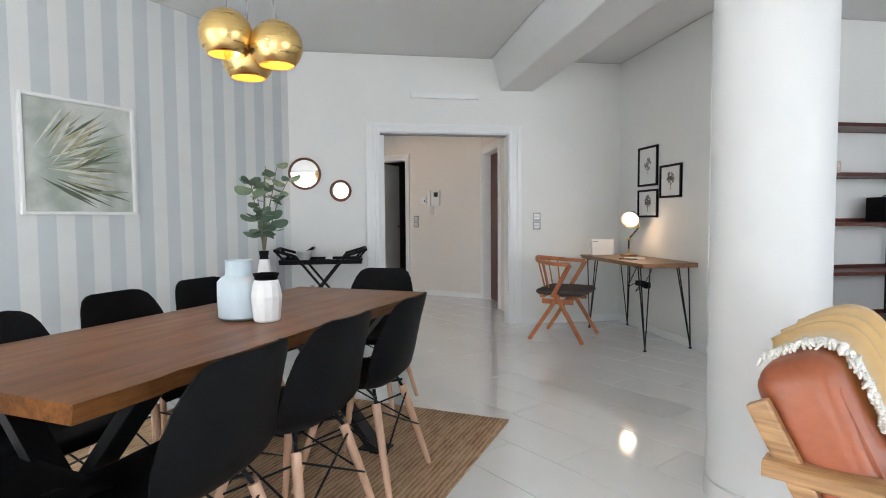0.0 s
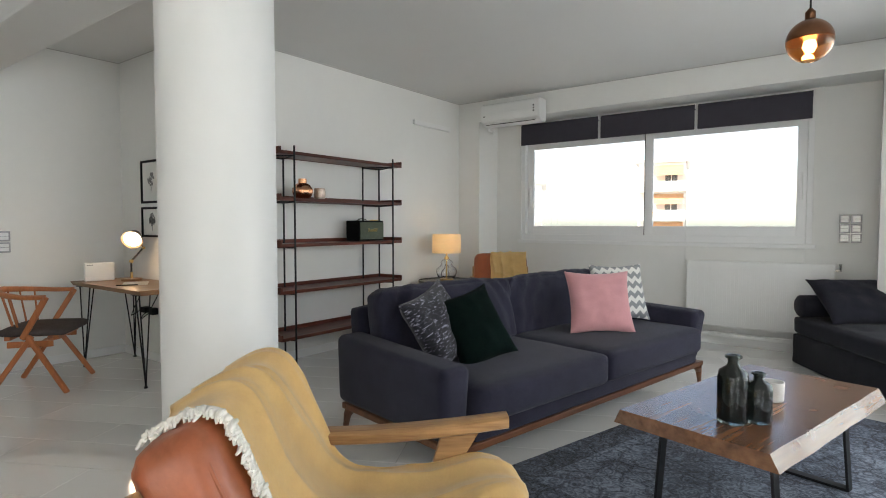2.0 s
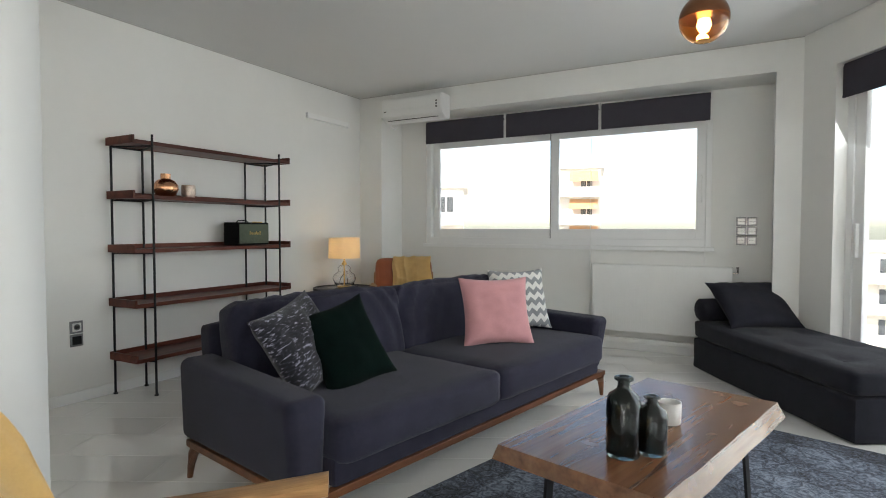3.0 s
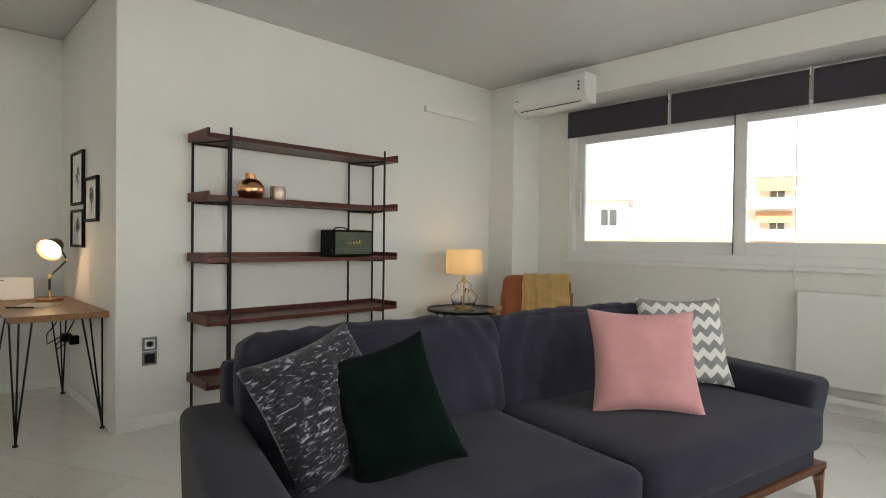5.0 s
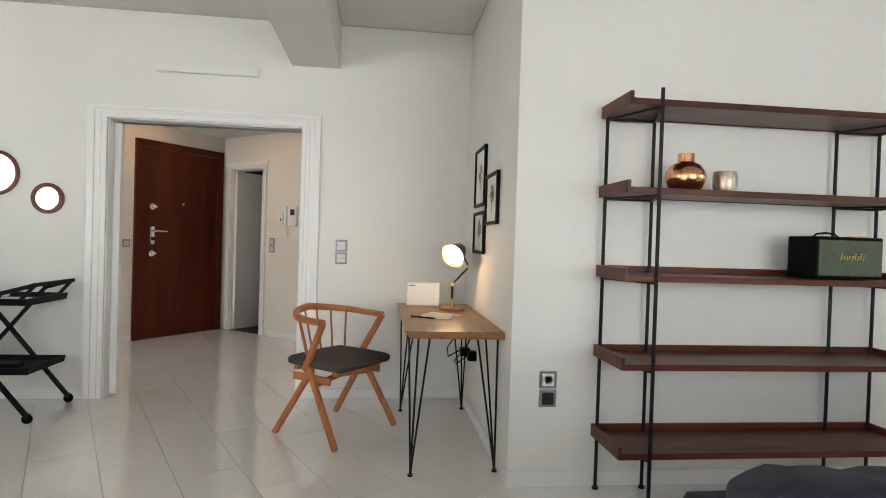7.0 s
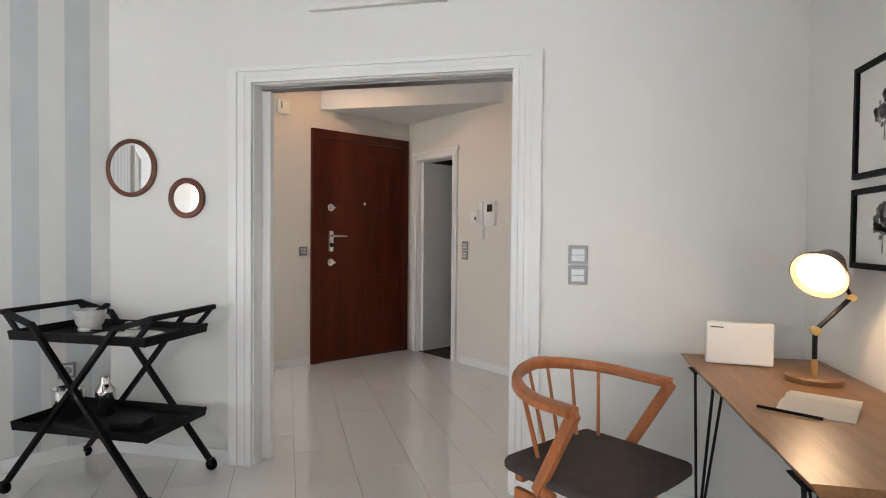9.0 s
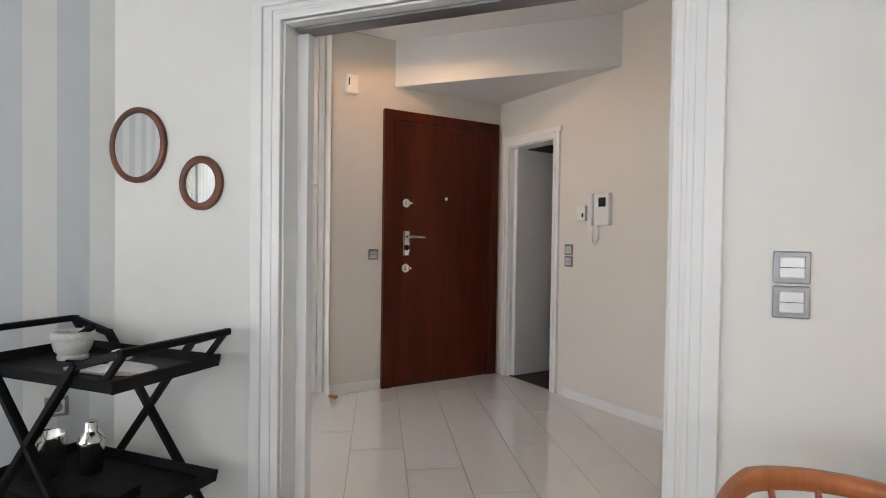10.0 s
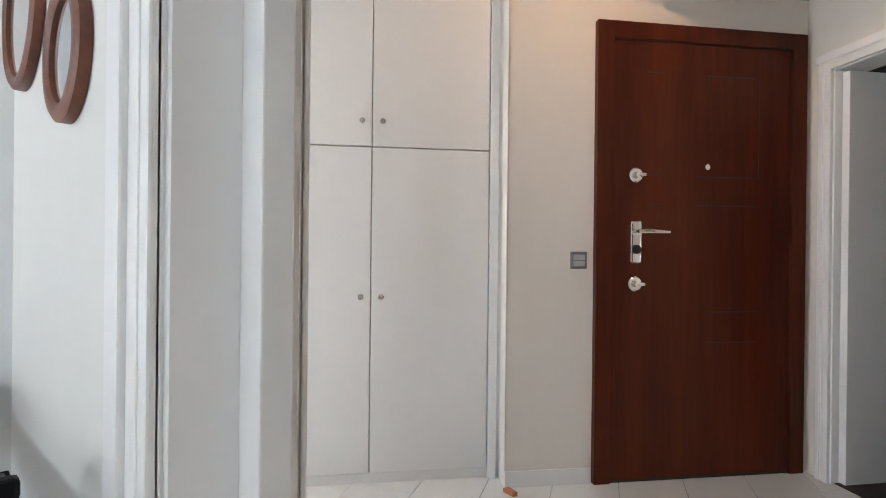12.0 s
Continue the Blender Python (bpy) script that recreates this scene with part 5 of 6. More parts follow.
def blanket(m, path, x0, x1, label, seed, folds=0.012, fringe_near=True):
    """A woollen throw laid along a path of (y, z) points; its cross edge runs from x0 to x1."""
    t = thing("blanket", m, label, "blanket", "yellow throws")
    pts = []
    for (a, b), (c, d) in zip(path, path[1:]):
        k = max(2, int(math.hypot(c - a, d - b) / 0.014))
        pts += [(a + (c - a) * i / k, b + (d - b) * i / k) for i in range(k)]
    pts.append(path[-1])
    for _ in range(5):
        pts = [pts[0]] + [((p[0] + 2 * q[0] + r[0]) / 4, (p[1] + 2 * q[1] + r[1]) / 4) for p, q, r in zip(pts, pts[1:], pts[2:])] + [pts[-1]]
    n, w = len(pts), 64
    bm = bmesh.new()
    g = []
    for i, (y, z) in enumerate(pts):
        a, b = pts[max(0, i - 1)], pts[min(n - 1, i + 1)]
        ny, nz = -(b[1] - a[1]), b[0] - a[0]
        l = math.hypot(ny, nz) or 1
        ny, nz = ny / l, nz / l
        row = []
        f = i / (n - 1)
        for j in range(w + 1):
            u = j / w
            wide = 0.09 * min(1, max(0, (f - 0.42) * 6)) if fringe_near else 0
            x = x0 + (x1 + wide - x0) * u + 0.012 * noise.noise(Vector((f * 5, u, seed)))
            sway = 2.6 * noise.noise(Vector((f * 1.7, u * 1.3, seed))) + 2.0 * f
            ridge = 1 - abs(math.sin(u * 8.5 + sway)) ** 0.75
            fine = 1 - abs(math.sin(u * 19 + 1.7 * sway + 2)) ** 0.8
            h = folds * (0.35 + 1.25 * ridge + 0.55 * fine * (0.5 + 0.5 * math.sin(f * 6 + u * 4))) + folds * 0.5 * noise.noise(Vector((f * 5, u * 4, seed + 3)))
            h += 0.055 * max(0, f - 0.5) * (1 - abs(math.sin(f * 13 + u * 5 + 2.4 * noise.noise(Vector((f * 4, u * 3, seed + 9)))))) ** 1.3
            h *= 1 - 0.75 * max(0, u - 0.88) / 0.12
            row.append(bm.verts.new((x, y + ny * abs(h), z + nz * abs(h))))
        g.append(row)
    for i in range(n - 1):
        for j in range(w):
            bm.faces.new((g[i][j], g[i + 1][j], g[i + 1][j + 1], g[i][j + 1]))
    edge = [g[i][w].co.copy() for i in range(0, int(n * 0.56))] if fringe_near else [g[0][j].co.copy() for j in range(0, w + 1, 2)]
    bmesh.ops.solidify(bm, geom=bm.faces[:], thickness=0.007)
    smooth(part("cloth", bm, M_YELLOW, t), 80)
    fb = bmesh.new()
    rnd = random.Random(seed)
    for p, q in zip(edge, edge[1:]):
        if (q - p).length > 0.1:
            continue
        for k in range(7):
            s = p.lerp(q, (k + rnd.random()) / 7)
            e = s + (Vector((rnd.uniform(0.014, 0.034), rnd.uniform(-0.014, 0.006), rnd.uniform(-0.020, 0.002))) if fringe_near else Vector((rnd.uniform(-0.018, 0.016), rnd.uniform(-0.034, -0.004), rnd.uniform(-0.045, -0.012))))
            mid = s.lerp(e, 0.5) + Vector((rnd.uniform(-0.008, 0.008), rnd.uniform(-0.01, 0.004), 0.004))
            tube([s, mid, e], [0.0045, 0.0065, 0.003], 5, bm=fb)
    smooth(part("fringe", fb, M_FRINGE, t, "white knotted fringe"), 80)
    return t


blanket(AC, [(-0.500, 0.780), (-0.455, 0.808), (-0.405, 0.834), (-0.357, 0.842), (-0.320, 0.795), (-0.205, 0.545), (-0.14, 0.495), (-0.04, 0.485), (0.10, 0.495), (0.24, 0.525), (0.315, 0.51), (0.335, 0.40)], -0.30, 0.19, "mustard wool throw with white fringe draped over the chair", 2, 0.018)
blanket(AC2, [(-0.572, 0.72), (-0.560, 0.80), (-0.528, 0.842), (-0.450, 0.880), (-0.395, 0.906), (-0.350, 0.870), (-0.19, 0.55), (-0.10, 0.50)], -0.30, 0.12, "mustard wool throw hung over the chair back", 6, 0.012, False)

# ---------- glass pendant over the coffee table ----------
gp = thing("pendant_lamp", pose(3.15, 0.095, 2.005), "lit round pendant lamp of copper and amber glass", "pendant lamp")
R = 0.090
cap = [(R * math.cos(a), R * math.sin(a)) for a in [radians(d) for d in range(5, 86, 8)]]
smooth(part("cap", lathe([(R * 0.985, 0.0)] + cap + [(0.02, R), (0.02, R + 0.03), (0.008, R + 0.045), (0, R + 0.045)], 40), mat("bronze", (0.20, 0.095, 0.05), 0.3, metal=1.0, vary=0.2), gp))
gls = [(R * math.cos(a), R * math.sin(a)) for a in [radians(d) for d in range(4, -71, -6)]]
smooth(part("glass_bowl", lathe(gls + [(r * 0.97, z * 0.97) for r, z in gls[::-1]], 40, cap=False), M_AMBER, gp), 60)
smooth(part("bulb", moved(lathe([(0, -0.042), (0.016, -0.038), (0.027, -0.015), (0.020, 0.015), (0.012, 0.045), (0.014, 0.07), (0, 0.07)], 24), Matrix.Translation((0, 0, -0.01))), M_BULB, gp))
part("cord", rod((0, 0, R + 0.04), (0, 0, CEIL - 2.01 - 0.02), 0.004), M_BLACK, gp)
smooth(part("ceiling_rose", lathe([(0.05, CEIL - 2.01 - 0.025), (0.05, CEIL - 2.01 - 0.001)], 28), M_BLACK, gp))
bulb_light("pendant_bulb", (3.15, 0.10, 2.01 - 0.085), 0.55, WARM, 0.03)

# ---------- desk corner ----------
dk = thing("desk", pose(0, 0, 0), "narrow oiled-wood desk on black hairpin legs", "desk")
bm = bmesh.new()
n = 20
L_, R_ = [], []
for i in range(n + 1):
    y = 4.15 + 1.25 * i / n
    w = 0.008 * noise.noise(Vector((i * 0.4, 2, 0)))
    L_.append((bm.verts.new((2.225 + w, y, 0.735)), bm.verts.new((2.252 + w, y, 0.698))))
    R_.append((bm.verts.new((2.735, y, 0.735)), bm.verts.new((2.735, y, 0.698))))
for i in range(n):
    a, b, c, d = L_[i][0], L_[i + 1][0], R_[i + 1][0], R_[i][0]
    bm.faces.new((a, d, c, b))
    e, f, g, h = L_[i][1], L_[i + 1][1], R_[i + 1][1], R_[i][1]
    bm.faces.new((e, f, g, h))
    bm.faces.new((a, b, f, e))
    bm.faces.new((d, h, g, c))
bm.faces.new((L_[0][0], L_[0][1], R_[0][1], R_[0][0]))
bm.faces.new((L_[n][0], R_[n][0], R_[n][1], L_[n][1]))
bmesh.ops.bevel(bm, geom=[e for e in bm.edges if e.calc_face_angle(0) > 0.6], offset=0.005, segments=2, affect="EDGES")
part("desktop", bm, M_DESKW, dk)
for fx, fy, tx, ty in ((2.265, 5.24, 2.31, 5.27), (2.70, 5.28, 2.67, 5.28), (2.276, 4.17, 2.31, 4.26), (2.715, 4.21, 2.67, 4.27)):
    leg = part("leg", rod((fx, fy, 0.0), (fx, fy, 0.012), 0.014, 0.014), M_BLACK, dk)
    sy = 1 if ty < 4.7 else -1
    for dx, dy in ((-0.055, 0), (0.055, 0), (0, sy * 0.06)):
        smooth(part("leg_rod", tube([(fx, fy, 0.008), (fx + (tx + dx - fx) * 0.04, fy + (ty + dy - fy) * 0.04, 0.035), (tx + dx, ty + dy, 0.698)], 0.0055, 8), M_BLACK, leg))
    part("plate", box(tx - 0.07, ty - 0.05, 0.694, tx + 0.07, ty + 0.05, 0.698), M_BLACK, leg)
pb = thing("plug_adapter", pose(2.70, 4.90, 0.46), "black plug and dangling cables under the desk", "plug")
part("plug", box(-0.03, -0.03, -0.03, 0.024, 0.03, 0.03, 0.006), M_BLACKP, pb)
part("adapter", box(-0.07, 0.02, -0.01, -0.01, 0.10, 0.04, 0.006), M_BLACKP, pb)
smooth(part("cable", tube([(-0.03, 0.0, 0.0), (-0.10, 0.03, -0.06), (-0.12, -0.04, -0.02), (-0.07, -0.10, 0.05), (-0.03, -0.12, 0.14), (0.0, -0.10, 0.235)], 0.004, 6), M_BLACKP, pb))
smooth(part("cable", tube([(-0.05, 0.08, 0.03), (-0.14, 0.12, -0.03), (-0.16, 0.02, 0.05), (-0.10, 0.06, 0.12), (-0.02, 0.10, 0.235)], 0.004, 6), M_BLACKP, pb))

rt = thing("router", pose(2.40, 5.24, 0.736, 0, 0, -8), "white upright internet router", "router")
part("case", box(-0.115, -0.018, 0.0, 0.115, 0.018, 0.16, 0.010, 3), M_WHITE, rt)
part("badge", box(-0.10, -0.0195, 0.138, -0.055, -0.0175, 0.142), M_BLACK, rt)

dl = thing("desk_lamp", pose(2.575, 5.03, 0.736), "lit bronze desk lamp with a jointed arm and wooden base", "desk lamp")
smooth(part("base", lathe([(0, 0), (0.085, 0), (0.085, 0.016), (0.078, 0.022), (0, 0.022)], 36), M_DESKW, dl))
smooth(part("stem", rod((0, 0, 0.07), (0, 0, 0.17), 0.008), M_BLACK, dl))
smooth(part("stem_foot", rod((0, 0, 0.02), (0, 0, 0.075), 0.010), M_BRASS, dl))
smooth(part("joint", moved(lathe([(0, -0.012), (0.013, -0.010), (0.013, 0.010), (0, 0.012)], 16), Matrix.Translation((0.105, 0, 0.285)) @ Matrix.Rotation(radians(90), 4, "X")), M_BRASS, dl))
smooth(part("joint", moved(lathe([(0, -0.015), (0.015, -0.012), (0.015, 0.012), (0, 0.015)], 16), Matrix.Translation((0, 0, 0.17)) @ Matrix.Rotation(radians(90), 4, "X")), M_BRASS, dl))
smooth(part("arm", tube([(0, 0.006, 0.17), (0.105, 0.006, 0.285)], 0.006, 8), M_BLACK, dl))
smooth(part("arm", tube([(0, -0.006, 0.17), (0.105, -0.006, 0.285)], 0.005, 8), M_BLACK, dl))
smooth(part("arm", tube([(0.105, 0, 0.285), (0.055, 0.0, 0.385)], 0.006, 8), M_BLACK, dl))
aim = Vector((-0.60, -0.66, -0.46)).normalized()
hm = Matrix.Translation((0.03, 0, 0.39)) @ aim.to_track_quat("-Z", "Y").to_matrix().to_4x4()
hd_ = smooth(part("shade", moved(lathe([(0.0, 0.045), (0.03, 0.045), (0.045, 0.03), (0.062, -0.015), (0.088, -0.07), (0.085, -0.07), (0.058, -0.012), (0.04, 0.026), (0, 0.035)], 36), hm), mat("bronze_shade", (0.16, 0.10, 0.06), 0.35, metal=0.9, vary=0.15), dl), 50)
smooth(part("bulb", moved(lathe([(0, -0.072), (0.05, -0.066), (0.072, -0.056), (0.05, -0.02), (0.02, 0.01), (0, 0.01)], 28), hm), M_LAMPWHITE, dl))
bulb_light("desk_lamp_bulb", tuple(Vector((2.605, 5.03, 0.736 + 0.39)) + aim * 0.10), 0.6, (1.0, 0.66, 0.36), 0.025)

nb = thing("notebook", pose(2.47, 4.72, 0.736, 0, 0, 62) @ Matrix.Diagonal((1.2, 1.2, 1, 1)), "open notebook with blank pages and a dark pen", "notebook")
for sg in (-1, 1):
    bm = bmesh.new()
    k = 8
    a = [bm.verts.new((sg * 0.105 * i / k, -0.075, 0.003 + 0.010 * math.sin(math.pi * (i / k) ** 0.6))) for i in range(k + 1)]
    b = [bm.verts.new((sg * 0.105 * i / k, 0.075, 0.003 + 0.010 * math.sin(math.pi * (i / k) ** 0.6))) for i in range(k + 1)]
    for i in range(k):
        bm.faces.new((a[i], a[i + 1], b[i + 1], b[i]))
    bmesh.ops.solidify(bm, geom=bm.faces[:], thickness=0.003)
    smooth(part("pages", bm, M_PAPER, nb))
part("cover", box(-0.106, -0.076, 0.0, 0.106, 0.076, 0.002), M_PAPER, nb)
part("pen", rod((-0.13, -0.02, 0.006), (-0.12, 0.11, 0.006), 0.0045), M_BLACKP, nb)

DC = frame2((1.852, 4.882), (-0.62, -0.785))
dc = thing("desk_chair", DC, "teak spindle-back chair with a grey upholstered seat", "chair")
# y forward, x to the sitter's right
smooth(part("seat", moved(soft_box(0.47, 0.44, 0.055, 0.025, 0.014, n=12, wrinkle=0.002), Matrix.Translation((0, 0.02, 0.445))), M_GREYFAB, dc), 60)
part("seat_frame", box(-0.20, -0.17, 0.385, 0.20, -0.135, 0.418, 0.006), M_TEAK, dc)
part("seat_frame", box(-0.20, 0.14, 0.385, 0.20, 0.175, 0.418, 0.006), M_TEAK, dc)
rail = []
for k in range(33):
    a = radians(-8 - 164 * k / 32)
    f = abs(k - 16) / 16
    rail.append((0.275 * math.cos(a), 0.03 + 0.285 * math.sin(a), 0.715 + 0.028 * (1 - f) - 0.01 * f))
rail = [(rail[0][0], rail[0][1] + 0.13, rail[0][2] - 0.002)] + rail + [(rail[-1][0], rail[-1][1] + 0.13, rail[-1][2] - 0.002)]
rr = bmesh.new()
rings = []
for i, p in enumerate(rail):
    a, b = Vector(rail[max(0, i - 1)]), Vector(rail[min(len(rail) - 1, i + 1)])
    d = (b - a).normalized()
    x = d.cross(Vector((0, 0, 1))).normalized()
    f = abs(i - len(rail) / 2) / (len(rail) / 2)
    w, h = 0.013 + 0.017 * f * f, 0.022 - 0.006 * f
    rings.append([rr.verts.new(Vector(p) + x * w * c + Vector((0, 0, h * s))) for c, s in ((-1, -0.6), (-0.6, -1), (0.6, -1), (1, -0.6), (1, 0.6), (0.6, 1), (-0.6, 1), (-1, 0.6))])
for a, b in zip(rings, rings[1:]):
    for k in range(8):
        rr.faces.new((a[k], a[(k + 1) % 8], b[(k + 1) % 8], b[k]))
rr.faces.new(rings[0][::-1])
rr.faces.new(rings[-1])
smooth(part("back_rail", rr, M_TEAK, dc), 50)
for sx in (-1, 1):
    part("front_leg", beam((sx * 0.275, 0.25, 0.0), (sx * 0.235, -0.02, 0.44), 0.030, 0.036, bevel=0.010), M_TEAK, dc)
    part("rear_leg", beam((sx * 0.265, -0.25, 0.0), (sx * 0.235, 0.02, 0.42), 0.030, 0.036, bevel=0.010), M_TEAK, dc)
    part("arm_post", beam((sx * 0.238, -0.04, 0.40), (sx * 0.272, 0.13, 0.705), 0.028, 0.040, bevel=0.010), M_TEAK, dc)
    part("side_rail", beam((sx * 0.225, -0.14, 0.36), (sx * 0.225, 0.15, 0.36), 0.022, 0.045, bevel=0.006), M_TEAK, dc)
    part("stretcher", beam((sx * 0.245, 0.05, 0.33), (0, 0.02, 0.345), 0.025, 0.03, bevel=0.006), M_TEAK, dc)
for k in range(6):
    a = radians(-36 - 108 * k / 5)
    part("spindle", rod((0.195 * math.cos(a), 0.03 + 0.20 * math.sin(a), 0.42), (0.268 * math.cos(a), 0.03 + 0.278 * math.sin(a), 0.725), 0.0075, 0.006), M_TEAK, dc)

# ---------- pictures and mirrors ----------


def small_picture(y0, y1, z0, z1, seed, label):
    t = thing("framed_picture", frame2((2.74, y1), (0, -1)), label, "picture", "three small pictures")
    w, f = y1 - y0, 0.02
    for b in ((0, -0.022, z0, f, -0.002, z1), (w - f, -0.022, z0, w, -0.002, z1), (f, -0.022, z0, w - f, -0.002, z0 + f), (f, -0.022, z1 - f, w - f, -0.002, z1)):
        part("frame", box(*b, 0.002, 1), M_BLACKW, t)
    part("mat_board", box(f, -0.010, z0 + f, w - f, -0.004, z1 - f), M_PAPER, t)
    rnd = random.Random(seed)
    bm = bmesh.new()
    cx, cz = w / 2, (z0 + z1) / 2 + 0.01
    for k in range(46):
        a, r = rnd.random() * math.tau, 0.055 * rnd.random() ** 0.6
        p = Vector((cx + r * math.cos(a), -0.0112, cz + r * math.sin(a) + 0.012))
        rod(p, p + Vector((0, -0.0008, 0)), rnd.uniform(0.006, 0.014), seg=8, bm=bm)
    beam((cx, -0.0108, cz - 0.09), (cx, -0.0108, cz - 0.03), 0.006, 0.001, bm=bm, bevel=0)
    part("drawing", bm, mat("pencil_drawing", (0.30, 0.29, 0.29), 0.9, vary=0.5, scale=60), t)


small_picture(4.785, 5.14, 1.418, 1.80, 1, "black-framed pencil drawing on a white mount")
small_picture(4.397, 4.74, 1.292, 1.592, 2, "black-framed drawing on a white mount")
small_picture(4.775, 5.14, 1.115, 1.385, 3, "black-framed small drawing on a white mount")

SP = frame2(P_CORNER, E1)
bp_ = thing("palm_picture", SP @ Matrix.Translation((-2.332, 0, 0)), "large white-framed photograph of palm fronds", "picture")
W, Z0, Z1 = 0.738, 1.160, 1.915
for b in ((0, -0.03, Z0, 0.022, -0.002, Z1), (W - 0.022, -0.03, Z0, W, -0.002, Z1), (0.022, -0.03, Z0, W - 0.022, -0.002, Z0 + 0.022), (0.022, -0.03, Z1 - 0.022, W - 0.022, -0.002, Z1)):
    part("frame", box(*b, 0.003, 1), M_TRIM, bp_)
ground_mat = blotched("photo_haze", ((0.36, 0.40, 0.35), (0.60, 0.62, 0.58)), 3.0, 0.5, bump=0.0)
part("print", box(0.022, -0.010, Z0 + 0.022, W - 0.022, -0.004, Z1 - 0.022), ground_mat, bp_)
rnd = random.Random(11)
tones = [mat("frond_" + nm, c, 0.5, vary=0.2, scale=20) for nm, c in (("sage", (0.26, 0.29, 0.20)), ("straw", (0.42, 0.38, 0.24)), ("deep", (0.10, 0.12, 0.08)), ("pale", (0.60, 0.61, 0.53)))]
blades = [bmesh.new() for _ in tones]
x0, x1, z0, z1 = 0.024, W - 0.024, Z0 + 0.024, Z1 - 0.024
for k in range(150):
    a = radians(-75 + 150 * (k / 150) + rnd.uniform(-2, 2))
    far = k % 3 == 0
    o = Vector((x0 - 0.02, Z0 + 0.30)) if not far else Vector((x0 + 0.05, Z0 + 0.12 + 0.2 * rnd.random()))
    d, nrm = Vector((math.cos(a), math.sin(a))), Vector((-math.sin(a), math.cos(a)))
    r0, r1 = rnd.uniform(0.12, 0.35), rnd.uniform(0.42, 0.80)
    wd = rnd.uniform(0.006, 0.014)
    mid = (r0 + r1) / 2
    poly = [o + d * r0, o + d * mid + nrm * wd, o + d * r1, o + d * mid - nrm * wd]
    if all(x0 < p.x < x1 and z0 < p.y < z1 for p in poly):
        i = rnd.choice((0, 0, 1, 1, 2, 3, 3)) if a > -0.25 else rnd.choice((0, 2, 2, 1, 3))
        bm = blades[i]
        lift = -0.0108 - 0.00002 * k
        bm.faces.new([bm.verts.new((p.x, lift, p.y)) for p in poly])
for bm, tn in zip(blades, tones):
    part("frond", bm, tn, bp_)


def round_mirror(x, z, r, w, label):
    t = thing("round_mirror", pose(x, 5.559, z), label, "mirror", "round mirrors")
    rot = Matrix.Rotation(radians(90), 4, "X")
    smooth(part("frame", moved(lathe([(r - w, 0.0), (r - w, 0.016), (r - w + 0.006, 0.021), (r - 0.008, 0.021), (r, 0.016), (r, 0.0)], 64), rot), M_MIRWOOD, t), 50)
    part("mirror_glass", moved(lathe([(0, 0.012), (r - w + 0.001, 0.012)], 64, cap=False), rot), M_MIRROR, t)


round_mirror(-0.555, 1.565, 0.157, 0.024, "round wall mirror with a dark wooden rim")
round_mirror(-0.213, 1.400, 0.107, 0.029, "small round wall mirror with a reddish wooden rim")

# ---------- serving trolley ----------
TR = pose(-0.388, 5.238, 0)
tr = thing("serving_trolley", TR, "black wooden two-tier serving trolley on castors", "trolley")
TW, TD = 0.37, 0.205


def tray(z, w, d):
    s = part("tray", box(-w, -d, z, w, d, z + 0.010, 0.002), M_BLACKW, tr)
    for sx in (-1, 1):
        part("tray_rim", moved(box(-0.006, -d - 0.012, 0, 0.006, d + 0.012, 0.044, 0.002), Matrix.Translation((sx * w, 0, z)) @ Matrix.Rotation(radians(sx * 14), 4, "Y")), M_BLACKW, s)
        part("tray_rim", moved(box(-w - 0.010, -0.006, 0, w + 0.010, 0.006, 0.042, 0.002), Matrix.Translation((0, sx * d, z)) @ Matrix.Rotation(radians(-sx * 14), 4, "X")), M_BLACKW, s)


tray(0.715, TW - 0.015, TD)
tray(0.290, TW - 0.015, TD - 0.01)
for sy in (-1, 1):
    y = sy * (TD + 0.022)
    part("cross_leg", beam((-TW, y, 0.055), (TW * 0.62, y, 0.800), 0.020, 0.030, bevel=0.003, up=(0, 1, 0)), M_BLACKW, tr)
    part("cross_leg", beam((TW, y, 0.055), (-TW * 0.62, y, 0.800), 0.020, 0.030, bevel=0.003, up=(0, 1, 0)), M_BLACKW, tr)
    for sx in (-1, 1):
        cs = smooth(part("castor", moved(lathe([(0, -0.012), (0.026, -0.012), (0.030, -0.006), (0.030, 0.006), (0.026, 0.012), (0, 0.012)], 20), Matrix.Translation((sx * (TW + 0.012), y, 0.030)) @ Matrix.Rotation(radians(90), 4, "X")), M_BLACKP, tr))
        part("castor_fork", box(sx * (TW + 0.012) - 0.010, y - 0.018, 0.030, sx * (TW + 0.012) + 0.010, y + 0.018, 0.062, 0.004), M_BLACK, cs)
for sx in (-1, 1):
    xo = sx * (TW + 0.03)
    for sy in (-1, 1):
        part("handle_arm", beam((sx * TW * 0.60, sy * (TD + 0.022), 0.790), (xo, sy * (TD + 0.0), 0.842), 0.020, 0.026, bevel=0.003), M_BLACKW, tr)
        part("handle_arm", beam((sx * (TW - 0.05), sy * TD, 0.75), (xo, sy * TD, 0.842), 0.018, 0.020, bevel=0.003), M_BLACKW, tr)
    part("handle_bar", box(xo - 0.012, -TD - 0.02, 0.830, xo + 0.012, TD + 0.02, 0.855, 0.006), M_BLACKW, tr)

